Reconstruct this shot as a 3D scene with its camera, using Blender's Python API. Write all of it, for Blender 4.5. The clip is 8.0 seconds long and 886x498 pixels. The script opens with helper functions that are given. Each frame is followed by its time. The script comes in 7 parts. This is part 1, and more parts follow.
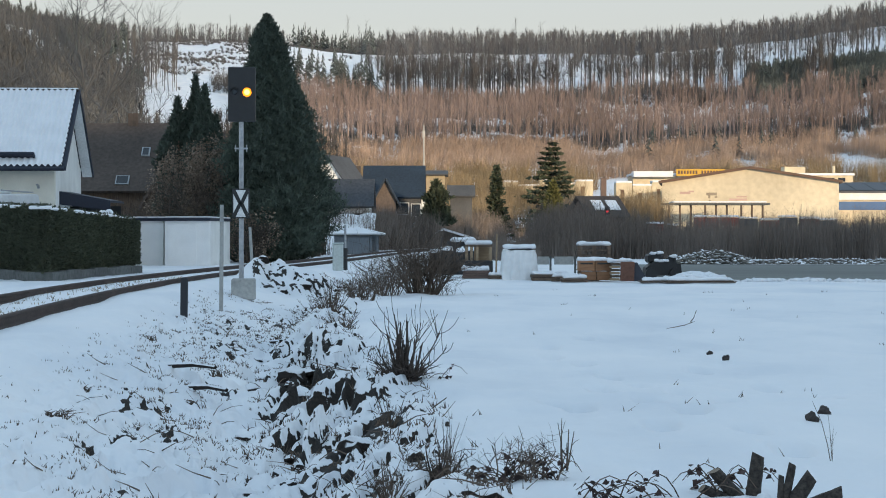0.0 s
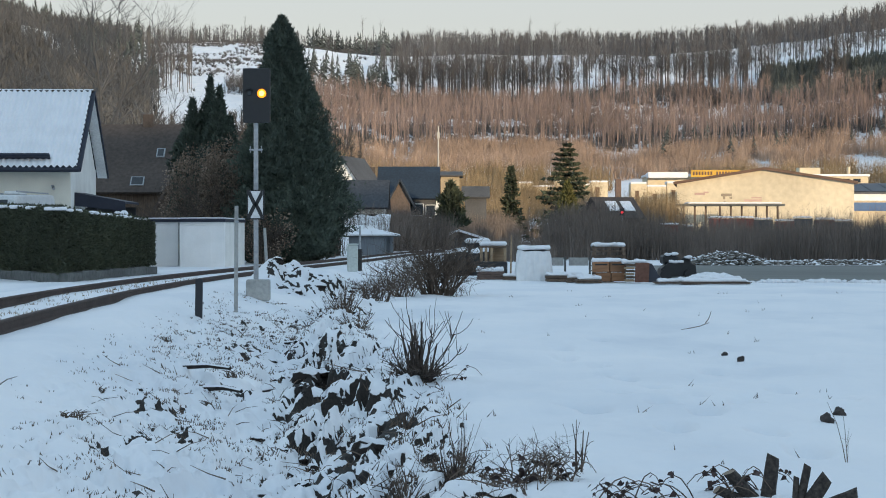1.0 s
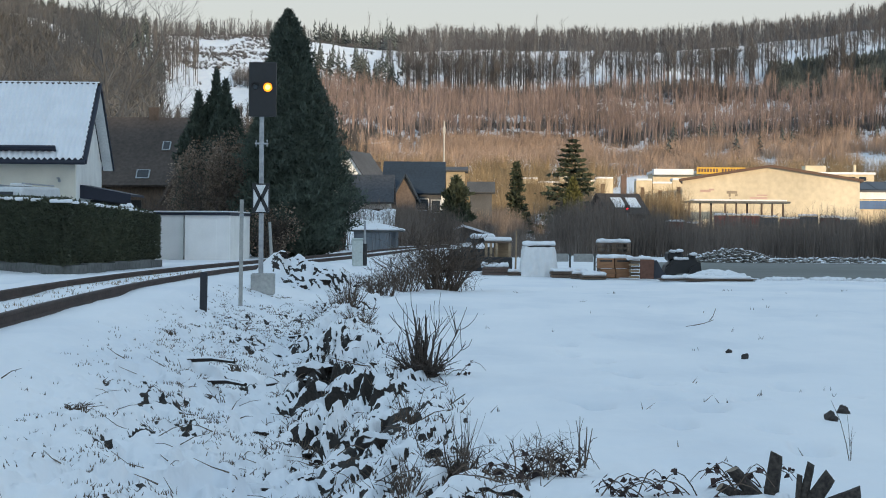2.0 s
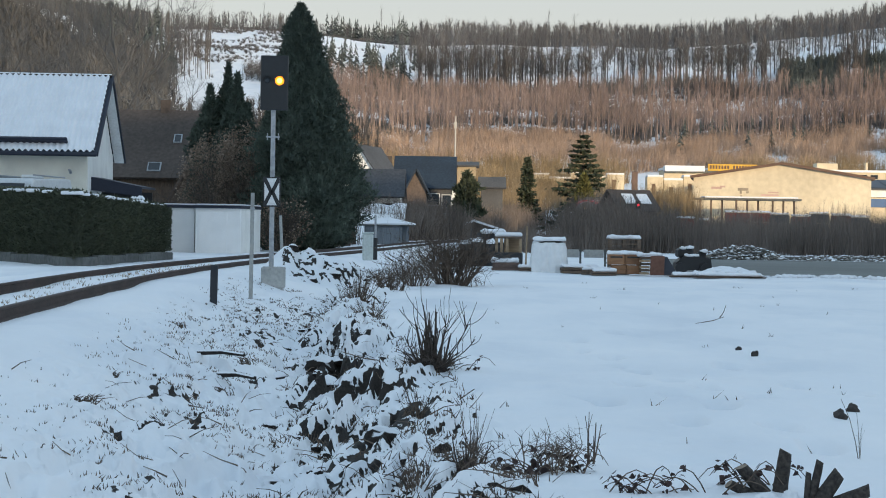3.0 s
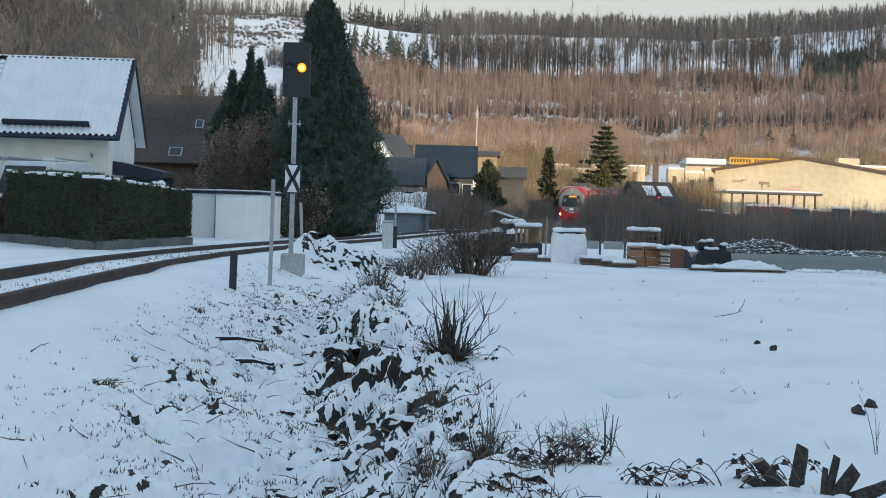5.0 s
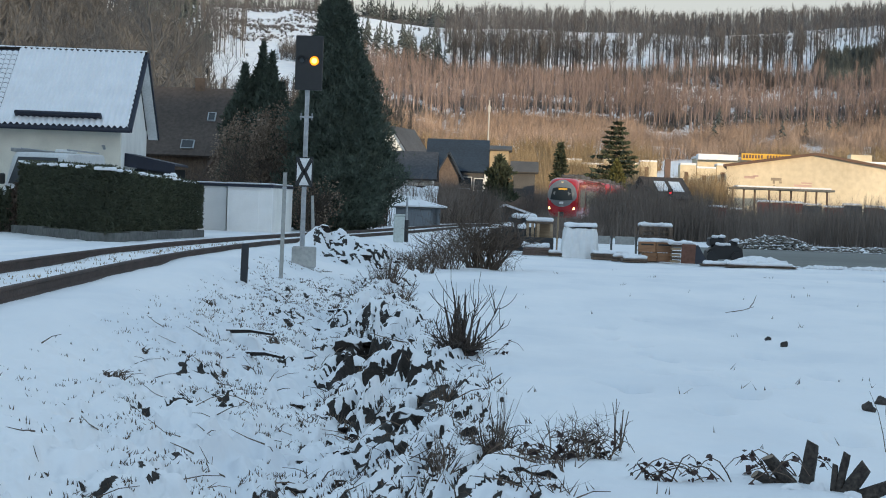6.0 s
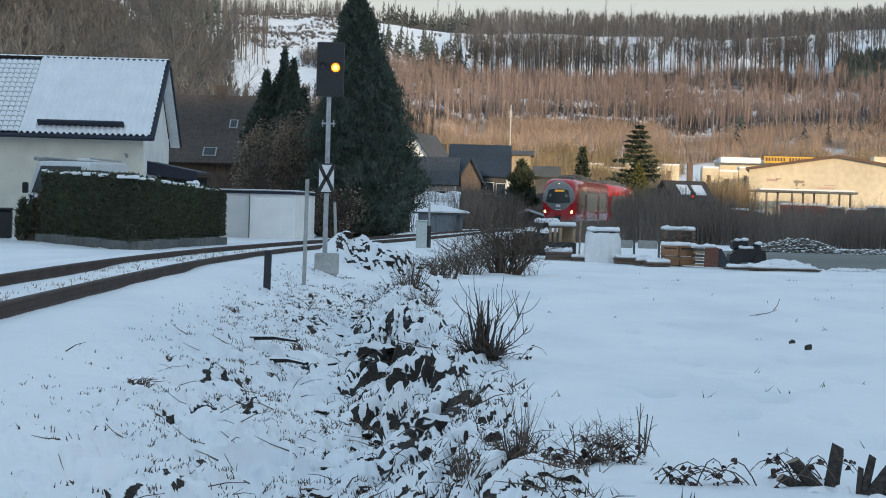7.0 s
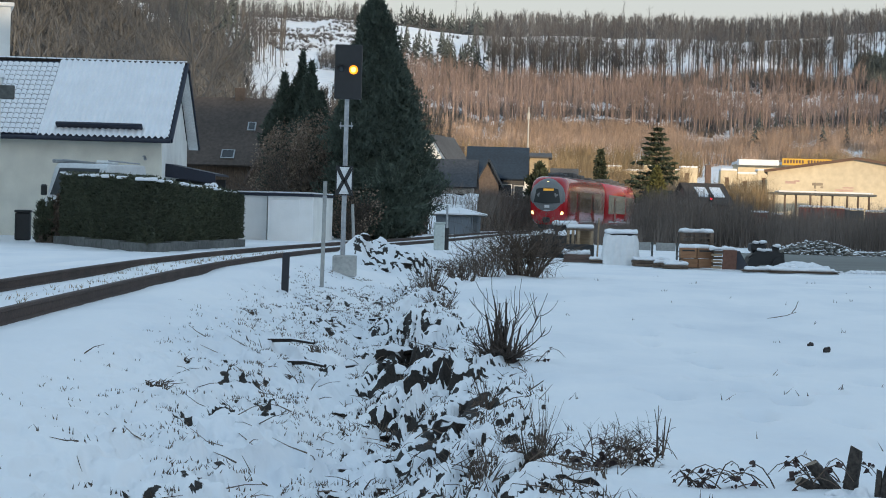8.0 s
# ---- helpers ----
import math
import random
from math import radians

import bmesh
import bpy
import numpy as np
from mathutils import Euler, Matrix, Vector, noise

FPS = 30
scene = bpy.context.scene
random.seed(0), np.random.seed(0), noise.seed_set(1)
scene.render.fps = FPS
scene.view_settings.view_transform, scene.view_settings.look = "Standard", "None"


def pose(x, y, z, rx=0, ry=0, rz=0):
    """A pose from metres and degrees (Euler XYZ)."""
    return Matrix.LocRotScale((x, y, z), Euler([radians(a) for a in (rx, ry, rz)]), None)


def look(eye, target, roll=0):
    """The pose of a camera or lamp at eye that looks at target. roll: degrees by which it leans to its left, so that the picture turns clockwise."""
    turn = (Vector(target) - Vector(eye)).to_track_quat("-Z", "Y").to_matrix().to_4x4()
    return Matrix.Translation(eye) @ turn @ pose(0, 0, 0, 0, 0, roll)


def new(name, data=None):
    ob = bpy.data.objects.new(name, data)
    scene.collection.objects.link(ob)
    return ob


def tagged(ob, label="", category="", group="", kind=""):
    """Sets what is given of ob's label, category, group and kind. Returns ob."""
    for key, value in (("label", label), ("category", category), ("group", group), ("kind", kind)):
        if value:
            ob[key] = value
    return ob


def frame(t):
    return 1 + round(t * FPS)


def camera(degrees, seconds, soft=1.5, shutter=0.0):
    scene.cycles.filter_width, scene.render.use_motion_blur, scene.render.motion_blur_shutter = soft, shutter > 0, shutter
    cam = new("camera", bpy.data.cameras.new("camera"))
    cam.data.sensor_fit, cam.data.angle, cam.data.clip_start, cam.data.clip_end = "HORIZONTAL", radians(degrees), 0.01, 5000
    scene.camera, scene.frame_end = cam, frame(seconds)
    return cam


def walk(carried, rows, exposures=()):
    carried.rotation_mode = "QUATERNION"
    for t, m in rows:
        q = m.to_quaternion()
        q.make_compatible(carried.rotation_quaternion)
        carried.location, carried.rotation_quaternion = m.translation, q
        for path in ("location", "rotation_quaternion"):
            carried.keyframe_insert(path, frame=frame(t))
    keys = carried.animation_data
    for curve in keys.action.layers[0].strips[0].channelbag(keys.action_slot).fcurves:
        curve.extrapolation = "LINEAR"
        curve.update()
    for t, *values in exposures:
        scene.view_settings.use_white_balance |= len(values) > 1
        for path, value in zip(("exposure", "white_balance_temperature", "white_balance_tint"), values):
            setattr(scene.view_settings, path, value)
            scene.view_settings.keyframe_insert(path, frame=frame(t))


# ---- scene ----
EYE = (0.0, 0.0, 1.55)
cam = camera(25.98, 8.0, 1.0)
# Held by hand on one spot: only the view turns. Seconds and the turn in degrees.
TURNS = [
    (0, 89.511, 0.000, 0.000),
    (0.5, 89.578, 0.094, 0.292),
    (1, 89.542, 0.007, 0.434),
    (1.5, 89.476, -0.199, 0.498),
    (3, 89.239, -0.872, 0.902),
    (3.5, 89.169, -1.112, 1.064),
    (4, 89.082, -1.251, 1.156),
    (4.5, 89.002, -1.500, 1.330),
    (6, 88.715, -2.102, 1.843),
    (6.5, 88.680, -2.137, 2.089),
    (7, 88.857, -1.636, 2.509),
    (7.5, 88.913, -1.605, 2.759),
    (8, 88.909, -1.647, 3.041),
]
walk(cam, [(t, pose(*EYE, rx, ry, rz)) for t, rx, ry, rz in TURNS], [(0.0, 0.22), (8.0, 0.22)])

# ---- light ----
SUN_WAY = Vector((0.55, -0.83, 0.123)).normalized()  # towards the sun
world = bpy.data.worlds.new("sky")
scene.world = world
world.use_nodes = True
wn, wl = world.node_tree.nodes, world.node_tree.links
sky = wn.new("ShaderNodeTexSky")
sky.sky_type = "NISHITA"
sky.sun_disc = False
sky.sun_elevation = radians(7)
sky.sun_rotation = math.atan2(SUN_WAY.x, SUN_WAY.y)
sky.air_density, sky.dust_density, sky.ozone_density = 1.0, 1.5, 1.2
# thin cloud before the sky: cream-grey near the horizon, blue-grey overhead
way = wn.new("ShaderNodeTexCoord")
height = wn.new("ShaderNodeSeparateXYZ")
wl.new(way.outputs["Generated"], height.inputs[0])
cloud = wn.new("ShaderNodeValToRGB")
for spot, (at_height, tone) in zip((cloud.color_ramp.elements[0], cloud.color_ramp.elements[1]), ((0.08, (0.75, 0.745, 0.725, 1)), (0.45, (0.58, 0.8, 1.02, 1)))):
    spot.position, spot.color = at_height, tone
wl.new(height.outputs[2], cloud.inputs[0])
lift = wn.new("ShaderNodeMix")
lift.data_type, lift.blend_type = "RGBA", "MULTIPLY"
lift.inputs[0].default_value = 1.0
lift.inputs[7].default_value = (9.2, 9.2, 9.2, 1)
wl.new(cloud.outputs[0], lift.inputs[6])
veil = wn.new("ShaderNodeMix")
veil.data_type = "RGBA"
veil.inputs[0].default_value = 0.7
wl.new(sky.outputs[0], veil.inputs[6])
wl.new(lift.outputs[2], veil.inputs[7])
wl.new(veil.outputs[2], wn["Background"].inputs[0])
wn["Background"].inputs[1].default_value = 0.1

sun = new("sun", bpy.data.lights.new("sun", "SUN"))
sun.data.energy, sun.data.angle, sun.data.color = 3.7, radians(0.6), (1.0, 0.77, 0.5)
sun.matrix_world = look((0, 0, 60), Vector((0, 0, 60)) - SUN_WAY)


# ---- materials ----
def nodes_of(name, rough=0.8, metal=0.0):
    m = bpy.data.materials.new(name)
    m.use_nodes = True
    n, l = m.node_tree.nodes, m.node_tree.links
    b = n["Principled BSDF"]
    b.inputs["Roughness"].default_value = rough
    b.inputs["Metallic"].default_value = metal
    return m, n, l, b


def noise_node(n, l, scale, detail=4, coords=None, stretch=(1, 1, 1)):
    t = n.new("ShaderNodeTexNoise")
    t.inputs["Scale"].default_value, t.inputs["Detail"].default_value = scale, detail
    if coords is None:
        coords = n.new("ShaderNodeTexCoord").outputs["Object"]
    if stretch != (1, 1, 1):
        k = n.new("ShaderNodeMapping")
        k.inputs["Scale"].default_value = stretch
        l.new(coords, k.inputs[0])
        coords = k.outputs[0]
    l.new(coords, t.inputs["Vector"])
    return t


def ramp(n, l, source, stops):
    r = n.new("ShaderNodeValToRGB")
    while len(r.color_ramp.elements) < len(stops):
        r.color_ramp.elements.new(0.5)
    for e, (p, c) in zip(r.color_ramp.elements, stops):
        e.position, e.color = p, (*c, 1) if len(c) == 3 else c
    l.new(source, r.inputs[0])
    return r


def mix(n, l, factor, a, b, mode="MIX"):
    k = n.new("ShaderNodeMix")
    k.data_type, k.blend_type = "RGBA", mode
    for s, v in ((0, factor), (6, a), (7, b)):
        if hasattr(v, "is_linked"):
            l.new(v, k.inputs[s])
        else:
            k.inputs[s].default_value = (*v, 1) if isinstance(v, tuple) else v
    return k.outputs[2]


def bump(n, l, height, b, strength=0.4, distance=0.02):
    k = n.new("ShaderNodeBump")
    k.inputs["Strength"].default_value, k.inputs["Distance"].default_value = strength, distance
    l.new(height, k.inputs["Height"])
    l.new(k.outputs[0], b.inputs["Normal"])


def surface(name, dark, light, scale=6.0, rough=0.8, metal=0.0, relief=0.3, depth=0.02, stain=0.25, island=0.0, stretch=(1, 1, 1), each=0.0):
    """A worn surface between two colours: grain at scale, stains twenty times as wide."""
    m, n, l, b = nodes_of(name, rough, metal)
    fine = noise_node(n, l, scale, 5, None, stretch)
    wide = noise_node(n, l, scale / 20 + 0.02, 3)
    base = ramp(n, l, fine.outputs[0], [(0.3, dark), (0.7, light)]).outputs[0]
    blot = ramp(n, l, wide.outputs[0], [(0.35, (1 - stain,) * 3), (0.65, (1 + stain * 0.4,) * 3)]).outputs[0]
    col = mix(n, l, 1.0, base, blot, "MULTIPLY")
    for amount, node, out in ((island, "ShaderNodeNewGeometry", "Random Per Island"), (each, "ShaderNodeObjectInfo", "Random")):
        if amount:
            g = n.new(node)
            v = ramp(n, l, g.outputs[out], [(0, (1 - amount,) * 3), (1, (1 + amount,) * 3)]).outputs[0]
            col = mix(n, l, 1.0, col, v, "MULTIPLY")
    l.new(col, b.inputs["Base Color"])
    if relief:
        bump(n, l, fine.outputs[0], b, relief, depth)
    return m


def snowed(name, dark, light, scale, low, high, rough=0.85, relief=0.6, depth=0.03, blur=0.25, snow_scale=9.0):
    """A surface on which snow lies wherever it faces up enough."""
    m, n, l, b = nodes_of(name, rough)
    fine = noise_node(n, l, scale, 6)
    patch = noise_node(n, l, snow_scale, 5)
    wide = noise_node(n, l, 0.35, 4)
    geo = n.new("ShaderNodeNewGeometry")
    up = n.new("ShaderNodeSeparateXYZ")
    l.new(geo.outputs["Normal"], up.inputs[0])
    a = n.new("ShaderNodeMath")
    a.operation = "MULTIPLY_ADD"
    l.new(patch.outputs[0], a.inputs[0])
    a.inputs[1].default_value = blur
    l.new(up.outputs[2], a.inputs[2])
    lies = ramp(n, l, a.outputs[0], [(low, (0, 0, 0)), (high, (1, 1, 1))]).outputs[0]
    soil = ramp(n, l, fine.outputs[0], [(0.3, dark), (0.7, light)]).outputs[0]
    white = ramp(n, l, wide.outputs[0], [(0.3, (0.76, 0.79, 0.83)), (0.7, (0.85, 0.86, 0.88))]).outputs[0]
    l.new(mix(n, l, lies, soil, white), b.inputs["Base Color"])
    r = ramp(n, l, lies, [(0, (rough,) * 3), (1, (0.55,) * 3)])
    l.new(r.outputs[0], b.inputs["Roughness"])
    bump(n, l, fine.outputs[0], b, relief, depth)
    return m


def glow(name, colour, strength):
    m, n, l, b = nodes_of(name, 0.3)
    b.inputs["Base Color"].default_value = (*colour, 1)
    b.inputs["Emission Color"].default_value = (*colour, 1)
    b.inputs["Emission Strength"].default_value = strength
    return m


def plain(name, colour, rough=0.5, metal=0.0, scale=14.0, vary=0.12):
    dark, light = tuple(c * (1 - vary) for c in colour), tuple(c * (1 + vary) for c in colour)
    return surface(name, dark, light, scale, rough, metal, 0.12, 0.005, vary)


RUBBLE = snowed("snowy_rubble", (0.08, 0.075, 0.065), (0.26, 0.25, 0.22), 9, 0.74, 0.98, 0.9, 0.6, 0.04, 0.5, 4.0)
SNOW = surface("snow", (0.78, 0.8, 0.84), (0.85, 0.86, 0.88), 22, 0.6, 0, 0.35, 0.015, 0.05)


def ground_material():
    """Snow over dark earth: the earth shows where the sheet is marked bare, with ragged edges."""
    m, n, l, b = nodes_of("snowy_ground", 0.6)
    xyz = n.new("ShaderNodeTexCoord").outputs["Object"]
    mark = n.new("ShaderNodeAttribute")
    mark.attribute_name = "bare"
    rag = noise_node(n, l, 10, 9, xyz, (1, 0.4, 1))
    half = n.new("ShaderNodeMath")
    half.operation = "MULTIPLY"
    l.new(mark.outputs["Fac"], half.inputs[0])
    half.inputs[1].default_value = 0.6
    k = n.new("ShaderNodeMath")
    k.operation = "MULTIPLY_ADD"
    l.new(rag.outputs[0], k.inputs[0])
    k.inputs[1].default_value = 1.3
    l.new(half.outputs[0], k.inputs[2])
    scaled = n.new("ShaderNodeMath")
    scaled.operation = "DIVIDE"
    l.new(k.outputs[0], scaled.inputs[0])
    scaled.inputs[1].default_value = 1.2
    lies = ramp(n, l, scaled.outputs[0], [(1.05 / 1.2, (1, 1, 1)), (1.1 / 1.2, (0, 0, 0))]).outputs[0]
    earth = ramp(n, l, noise_node(n, l, 35, 6, xyz).outputs[0], [(0.3, (0.008, 0.007, 0.006)), (0.7, (0.034, 0.027, 0.022))]).outputs[0]
    wide = noise_node(n, l, 0.45, 7, xyz, (1, 0.5, 1))
    white = ramp(n, l, wide.outputs[0], [(0.3, (0.7, 0.735, 0.785)), (0.5, (0.8, 0.82, 0.85)), (0.7, (0.86, 0.865, 0.88))]).outputs[0]
    l.new(mix(n, l, lies, earth, white), b.inputs["Base Color"])
    l.new(ramp(n, l, lies, [(0, (0.95,) * 3), (1, (0.55,) * 3)]).outputs[0], b.inputs["Roughness"])
    crust = n.new("ShaderNodeMath")
    crust.operation = "ADD"
    l.new(noise_node(n, l, 2.2, 8, xyz).outputs[0], crust.inputs[0])
    l.new(lies, crust.inputs[1])
    bump(n, l, crust.outputs[0], b, 0.6, 0.06)
    return m


GROUND = ground_material()
SOIL = snowed("snowy_soil", (0.009, 0.007, 0.006), (0.03, 0.023, 0.019), 18, 0.62, 0.7, 0.95, 0.8, 0.04, 0.3, 7.0)
RUST = surface("rusty_rail", (0.036, 0.024, 0.021), (0.08, 0.052, 0.042), 30, 0.85, 0.0, 0.3, 0.004, 0.3)
STEEL = surface("galvanised_steel", (0.3, 0.32, 0.34), (0.45, 0.47, 0.49), 12, 0.45, 0.6, 0.1, 0.003, 0.15)
BLACK = plain("black_paint", (0.018, 0.019, 0.021), 0.5)
WHITE = plain("white_paint", (0.74, 0.75, 0.75), 0.5)
CONCRETE = surface("concrete", (0.33, 0.34, 0.33), (0.46, 0.46, 0.44), 14, 0.9, 0, 0.4, 0.01, 0.25)
DARKSTONE = surface("dark_stone", (0.08, 0.088, 0.085), (0.15, 0.155, 0.15), 7, 0.9, 0, 0.5, 0.02, 0.3)
RENDERWALL = surface("white_render", (0.77, 0.77, 0.74), (0.84, 0.84, 0.81), 25, 0.9, 0, 0.3, 0.004, 0.08)
# Garage fronts: the brighter low skylight on them is painted in as extra white.
WALLWHITE = surface("brightened_white_wall", (0.87, 0.87, 0.86), (0.91, 0.91, 0.9), 25, 0.8, 0, 0.2, 0.003, 0.05)
CREAM = surface("cream_render", (0.7, 0.67, 0.58), (0.78, 0.75, 0.66), 25, 0.9, 0, 0.3, 0.004, 0.1)
TRIM = plain("dark_blue_trim", (0.012, 0.017, 0.035), 0.55)
BARK = surface("bark", (0.06, 0.048, 0.038), (0.13, 0.105, 0.085), 25, 0.95, 0, 0.6, 0.02, 0.3, 0.25)
TWIG = surface("twigs", (0.075, 0.055, 0.043), (0.17, 0.125, 0.092), 8, 0.9, 0, 0.2, 0.004, 0.3, 0.35)
GOLDTWIG = surface("dry_golden_twigs", (0.27, 0.195, 0.15), (0.45, 0.335, 0.26), 0.2, 0.9, 0, 0, 0.004, 0.3, 0.3)
STRAW = surface("dry_grass", (0.2, 0.15, 0.09), (0.4, 0.31, 0.2), 8, 0.9, 0, 0, 0.004, 0.2, 0.35)
DEADLEAF = surface("dead_leaves", (0.03, 0.02, 0.02), (0.075, 0.045, 0.04), 20, 0.8, 0, 0.2, 0.004, 0.2, 0.4)
THUJA = surface("thuja_leaves", (0.062, 0.083, 0.066), (0.1, 0.128, 0.098), 2.5, 0.9, 0, 0, 0.01, 0.3, 0.18)
HEDGEGREEN = surface("hedge_leaves", (0.056, 0.066, 0.042), (0.086, 0.096, 0.058), 3, 0.9, 0, 0, 0.01, 0.2, 0.15)
SPRUCE = surface("spruce_needles", (0.026, 0.042, 0.026), (0.07, 0.085, 0.05), 2, 0.85, 0, 0, 0.01, 0.3, 0.35)
YELLOWGREEN = surface("yellow_green_leaves", (0.07, 0.075, 0.02), (0.16, 0.15, 0.045), 2, 0.85, 0, 0, 0.01, 0.3, 0.35)
GLASS = plain("dark_window_glass", (0.03, 0.036, 0.042), 0.08)
BROWNTILE = surface("brown_roof_tiles", (0.062, 0.05, 0.044), (0.105, 0.084, 0.072), 5, 0.85, 0, 0.3, 0.02, 0.25)
GREYTILE = surface("slate_blue_roof_tiles", (0.045, 0.05, 0.06), (0.08, 0.087, 0.1), 5, 0.8, 0, 0.3, 0.02, 0.25)
BROWNWOOD = surface("weathered_brown_boards", (0.1, 0.07, 0.052), (0.2, 0.145, 0.105), 12, 0.85, 0, 0.3, 0.01, 0.3, 0, (1, 1, 0.15), 0.2)
PALEWOOD = surface("pale_wood", (0.3, 0.21, 0.13), (0.5, 0.37, 0.24), 10, 0.8, 0, 0.3, 0.01, 0.25, 0, (0.2, 1, 1), 0.2)


# ---- mesh helpers ----
class Geo:
    """Gathers vertices and faces for one mesh."""

    def __init__(self):
        self.v, self.f = [], []

    def add(self, verts, faces):
        k = len(self.v)
        self.v += [tuple(p) for p in verts]
        self.f += [tuple(k + i for i in q) for q in faces]
        return self

    def box(self, x, y, z, sx, sy, sz, turn=0.0, chamfer=0.0):
        """Centre of the base and sizes; all edges chamfered."""
        c, s = math.cos(radians(turn)), math.sin(radians(turn))
        h, b = (sx / 2, sy / 2, sz / 2), chamfer
        out = []
        if b <= 0:
            for i in (-1, 1):
                for j in (-1, 1):
                    for k in (-1, 1):
                        out.append((i * h[0], j * h[1], k * h[2]))
            faces = [(0, 1, 3, 2), (4, 6, 7, 5), (0, 4, 5, 1), (2, 3, 7, 6), (0, 2, 6, 4), (1, 5, 7, 3)]
        else:
            bm = bmesh.new()
            bmesh.ops.create_cube(bm, size=1, matrix=Matrix.Diagonal((sx, sy, sz, 1)))
            bmesh.ops.bevel(bm, geom=bm.edges[:], offset=min(b, sx / 3, sy / 3, sz / 3), segments=1, affect="EDGES")
            bm.verts.index_update()
            out = [tuple(p.co) for p in bm.verts]
            faces = [tuple(q.index for q in f.verts) for f in bm.faces]
            bm.free()
        return self.add([(x + c * p - s * q, y + s * p + c * q, z + h[2] + r) for p, q, r in out], faces)

    def tube(self, points, r0, r1, sides=5, cap=True):
        pts = [Vector(p) for p in points]
        n, k = len(pts), len(self.v)
        for i, p in enumerate(pts):
            way = (pts[min(i + 1, n - 1)] - pts[max(i - 1, 0)]).normalized()
            a = way.cross(Vector((0.3, 1, 0.2)) if abs(way.y) < 0.9 else Vector((1, 0.2, 0.3))).normalized()
            b = way.cross(a)
            r = r0 + (r1 - r0) * i / max(n - 1, 1)
            self.v += [tuple(p + r * (math.cos(t) * a + math.sin(t) * b)) for t in (2 * math.pi * j / sides for j in range(sides))]
        for i in range(n - 1):
            for j in range(sides):
                u, w = k + i * sides + j, k + i * sides + (j + 1) % sides
                self.f.append((u, w, w + sides, u + sides))
        if cap:
            self.f.append(tuple(k + j for j in reversed(range(sides))))
            self.f.append(tuple(k + (n - 1) * sides + j for j in range(sides)))
        return self

    def prism(self, outline, depth, m=None):
        """An outline in x and z, drawn out along y from 0 to depth, then moved by m."""
        n = len(outline)
        v = [(a, 0, b) for a, b in outline] + [(a, depth, b) for a, b in outline]
        f = [tuple(range(n)), tuple(reversed(range(n, 2 * n)))] + [(i, n + i, n + (i + 1) % n, (i + 1) % n) for i in range(n)]
        if m is not None:
            v = [tuple(m @ Vector(p)) for p in v]
        return self.add(v, f)

    def moved(self, m):
        self.v = [tuple(m @ Vector(p)) for p in self.v]
        return self

    def mesh(self, name, material, smooth=False):
        me = bpy.data.meshes.new(name)
        me.from_pydata(self.v, [], self.f)
        for one in material if isinstance(material, (list, tuple)) else [material]:
            me.materials.append(one)
        if smooth:
            me.polygons.foreach_set("use_smooth", [True] * len(me.polygons))
        me.update()
        return me


def part(name, geo, material, parent=None, label="", smooth=False):
    """One mesh object under a thing, or under a part of it."""
    ob = new(name, geo.mesh(name, material, smooth) if isinstance(geo, Geo) else geo)
    ob.parent = parent
    if label:
        ob["label"] = label
    return ob


def base(name, m, label, category, group="", kind=""):
    """The Empty at a thing's base."""
    ob = new(name)
    ob.empty_display_size = 0.2
    ob.matrix_basis = m
    return tagged(ob, label, category, group, kind)


def one(name, geo, material, label, category, m=None, group="", kind="", smooth=False):
    """A thing that is one mesh."""
    ob = part(name, geo, material, None, "", smooth)
    if m is not None:
        ob.matrix_basis = m
    return tagged(ob, label, category, group, kind)


def raw(name, verts, tris, material, smooth=False):
    """A mesh object from numpy triangles."""
    me = bpy.data.meshes.new(name)
    me.vertices.add(len(verts))
    me.vertices.foreach_set("co", np.asarray(verts, np.float32).ravel())
    k = tris.shape[1]
    me.loops.add(tris.size)
    me.loops.foreach_set("vertex_index", np.asarray(tris, np.int32).ravel())
    me.polygons.add(len(tris))
    me.polygons.foreach_set("loop_start", np.arange(0, tris.size, k, dtype=np.int32))
    me.polygons.foreach_set("loop_total", np.full(len(tris), k, np.int32))
    if smooth:
        me.polygons.foreach_set("use_smooth", np.ones(len(tris), bool))
    me.materials.append(material)
    me.update()
    me.validate()
    return new(name, me)


rng = np.random.default_rng(7)
GRID = rng.random((256, 256))


def val(x, y):
    """Smooth value noise of unit wavelength, 0 to 1."""
    xi, yi = np.floor(x).astype(int), np.floor(y).astype(int)
    fx, fy = x - xi, y - yi
    fx, fy = fx * fx * (3 - 2 * fx), fy * fy * (3 - 2 * fy)
    a, b = GRID[xi % 256, yi % 256], GRID[(xi + 1) % 256, yi % 256]
    c, d = GRID[xi % 256, (yi + 1) % 256], GRID[(xi + 1) % 256, (yi + 1) % 256]
    return (a * (1 - fx) + b * fx) * (1 - fy) + (c * (1 - fx) + d * fx) * fy


def fbm(x, y, octaves=4):
    out, amp = 0, 0.5
    for k in range(octaves):
        out = out + amp * val(x * 2**k + 17 * k, y * 2**k + 31 * k)
        amp /= 2
    return out / (1 - 0.5**octaves)


def step(a, b, v):
    t = np.clip((v - a) / (b - a), 0, 1)
    return t * t * (3 - 2 * t)


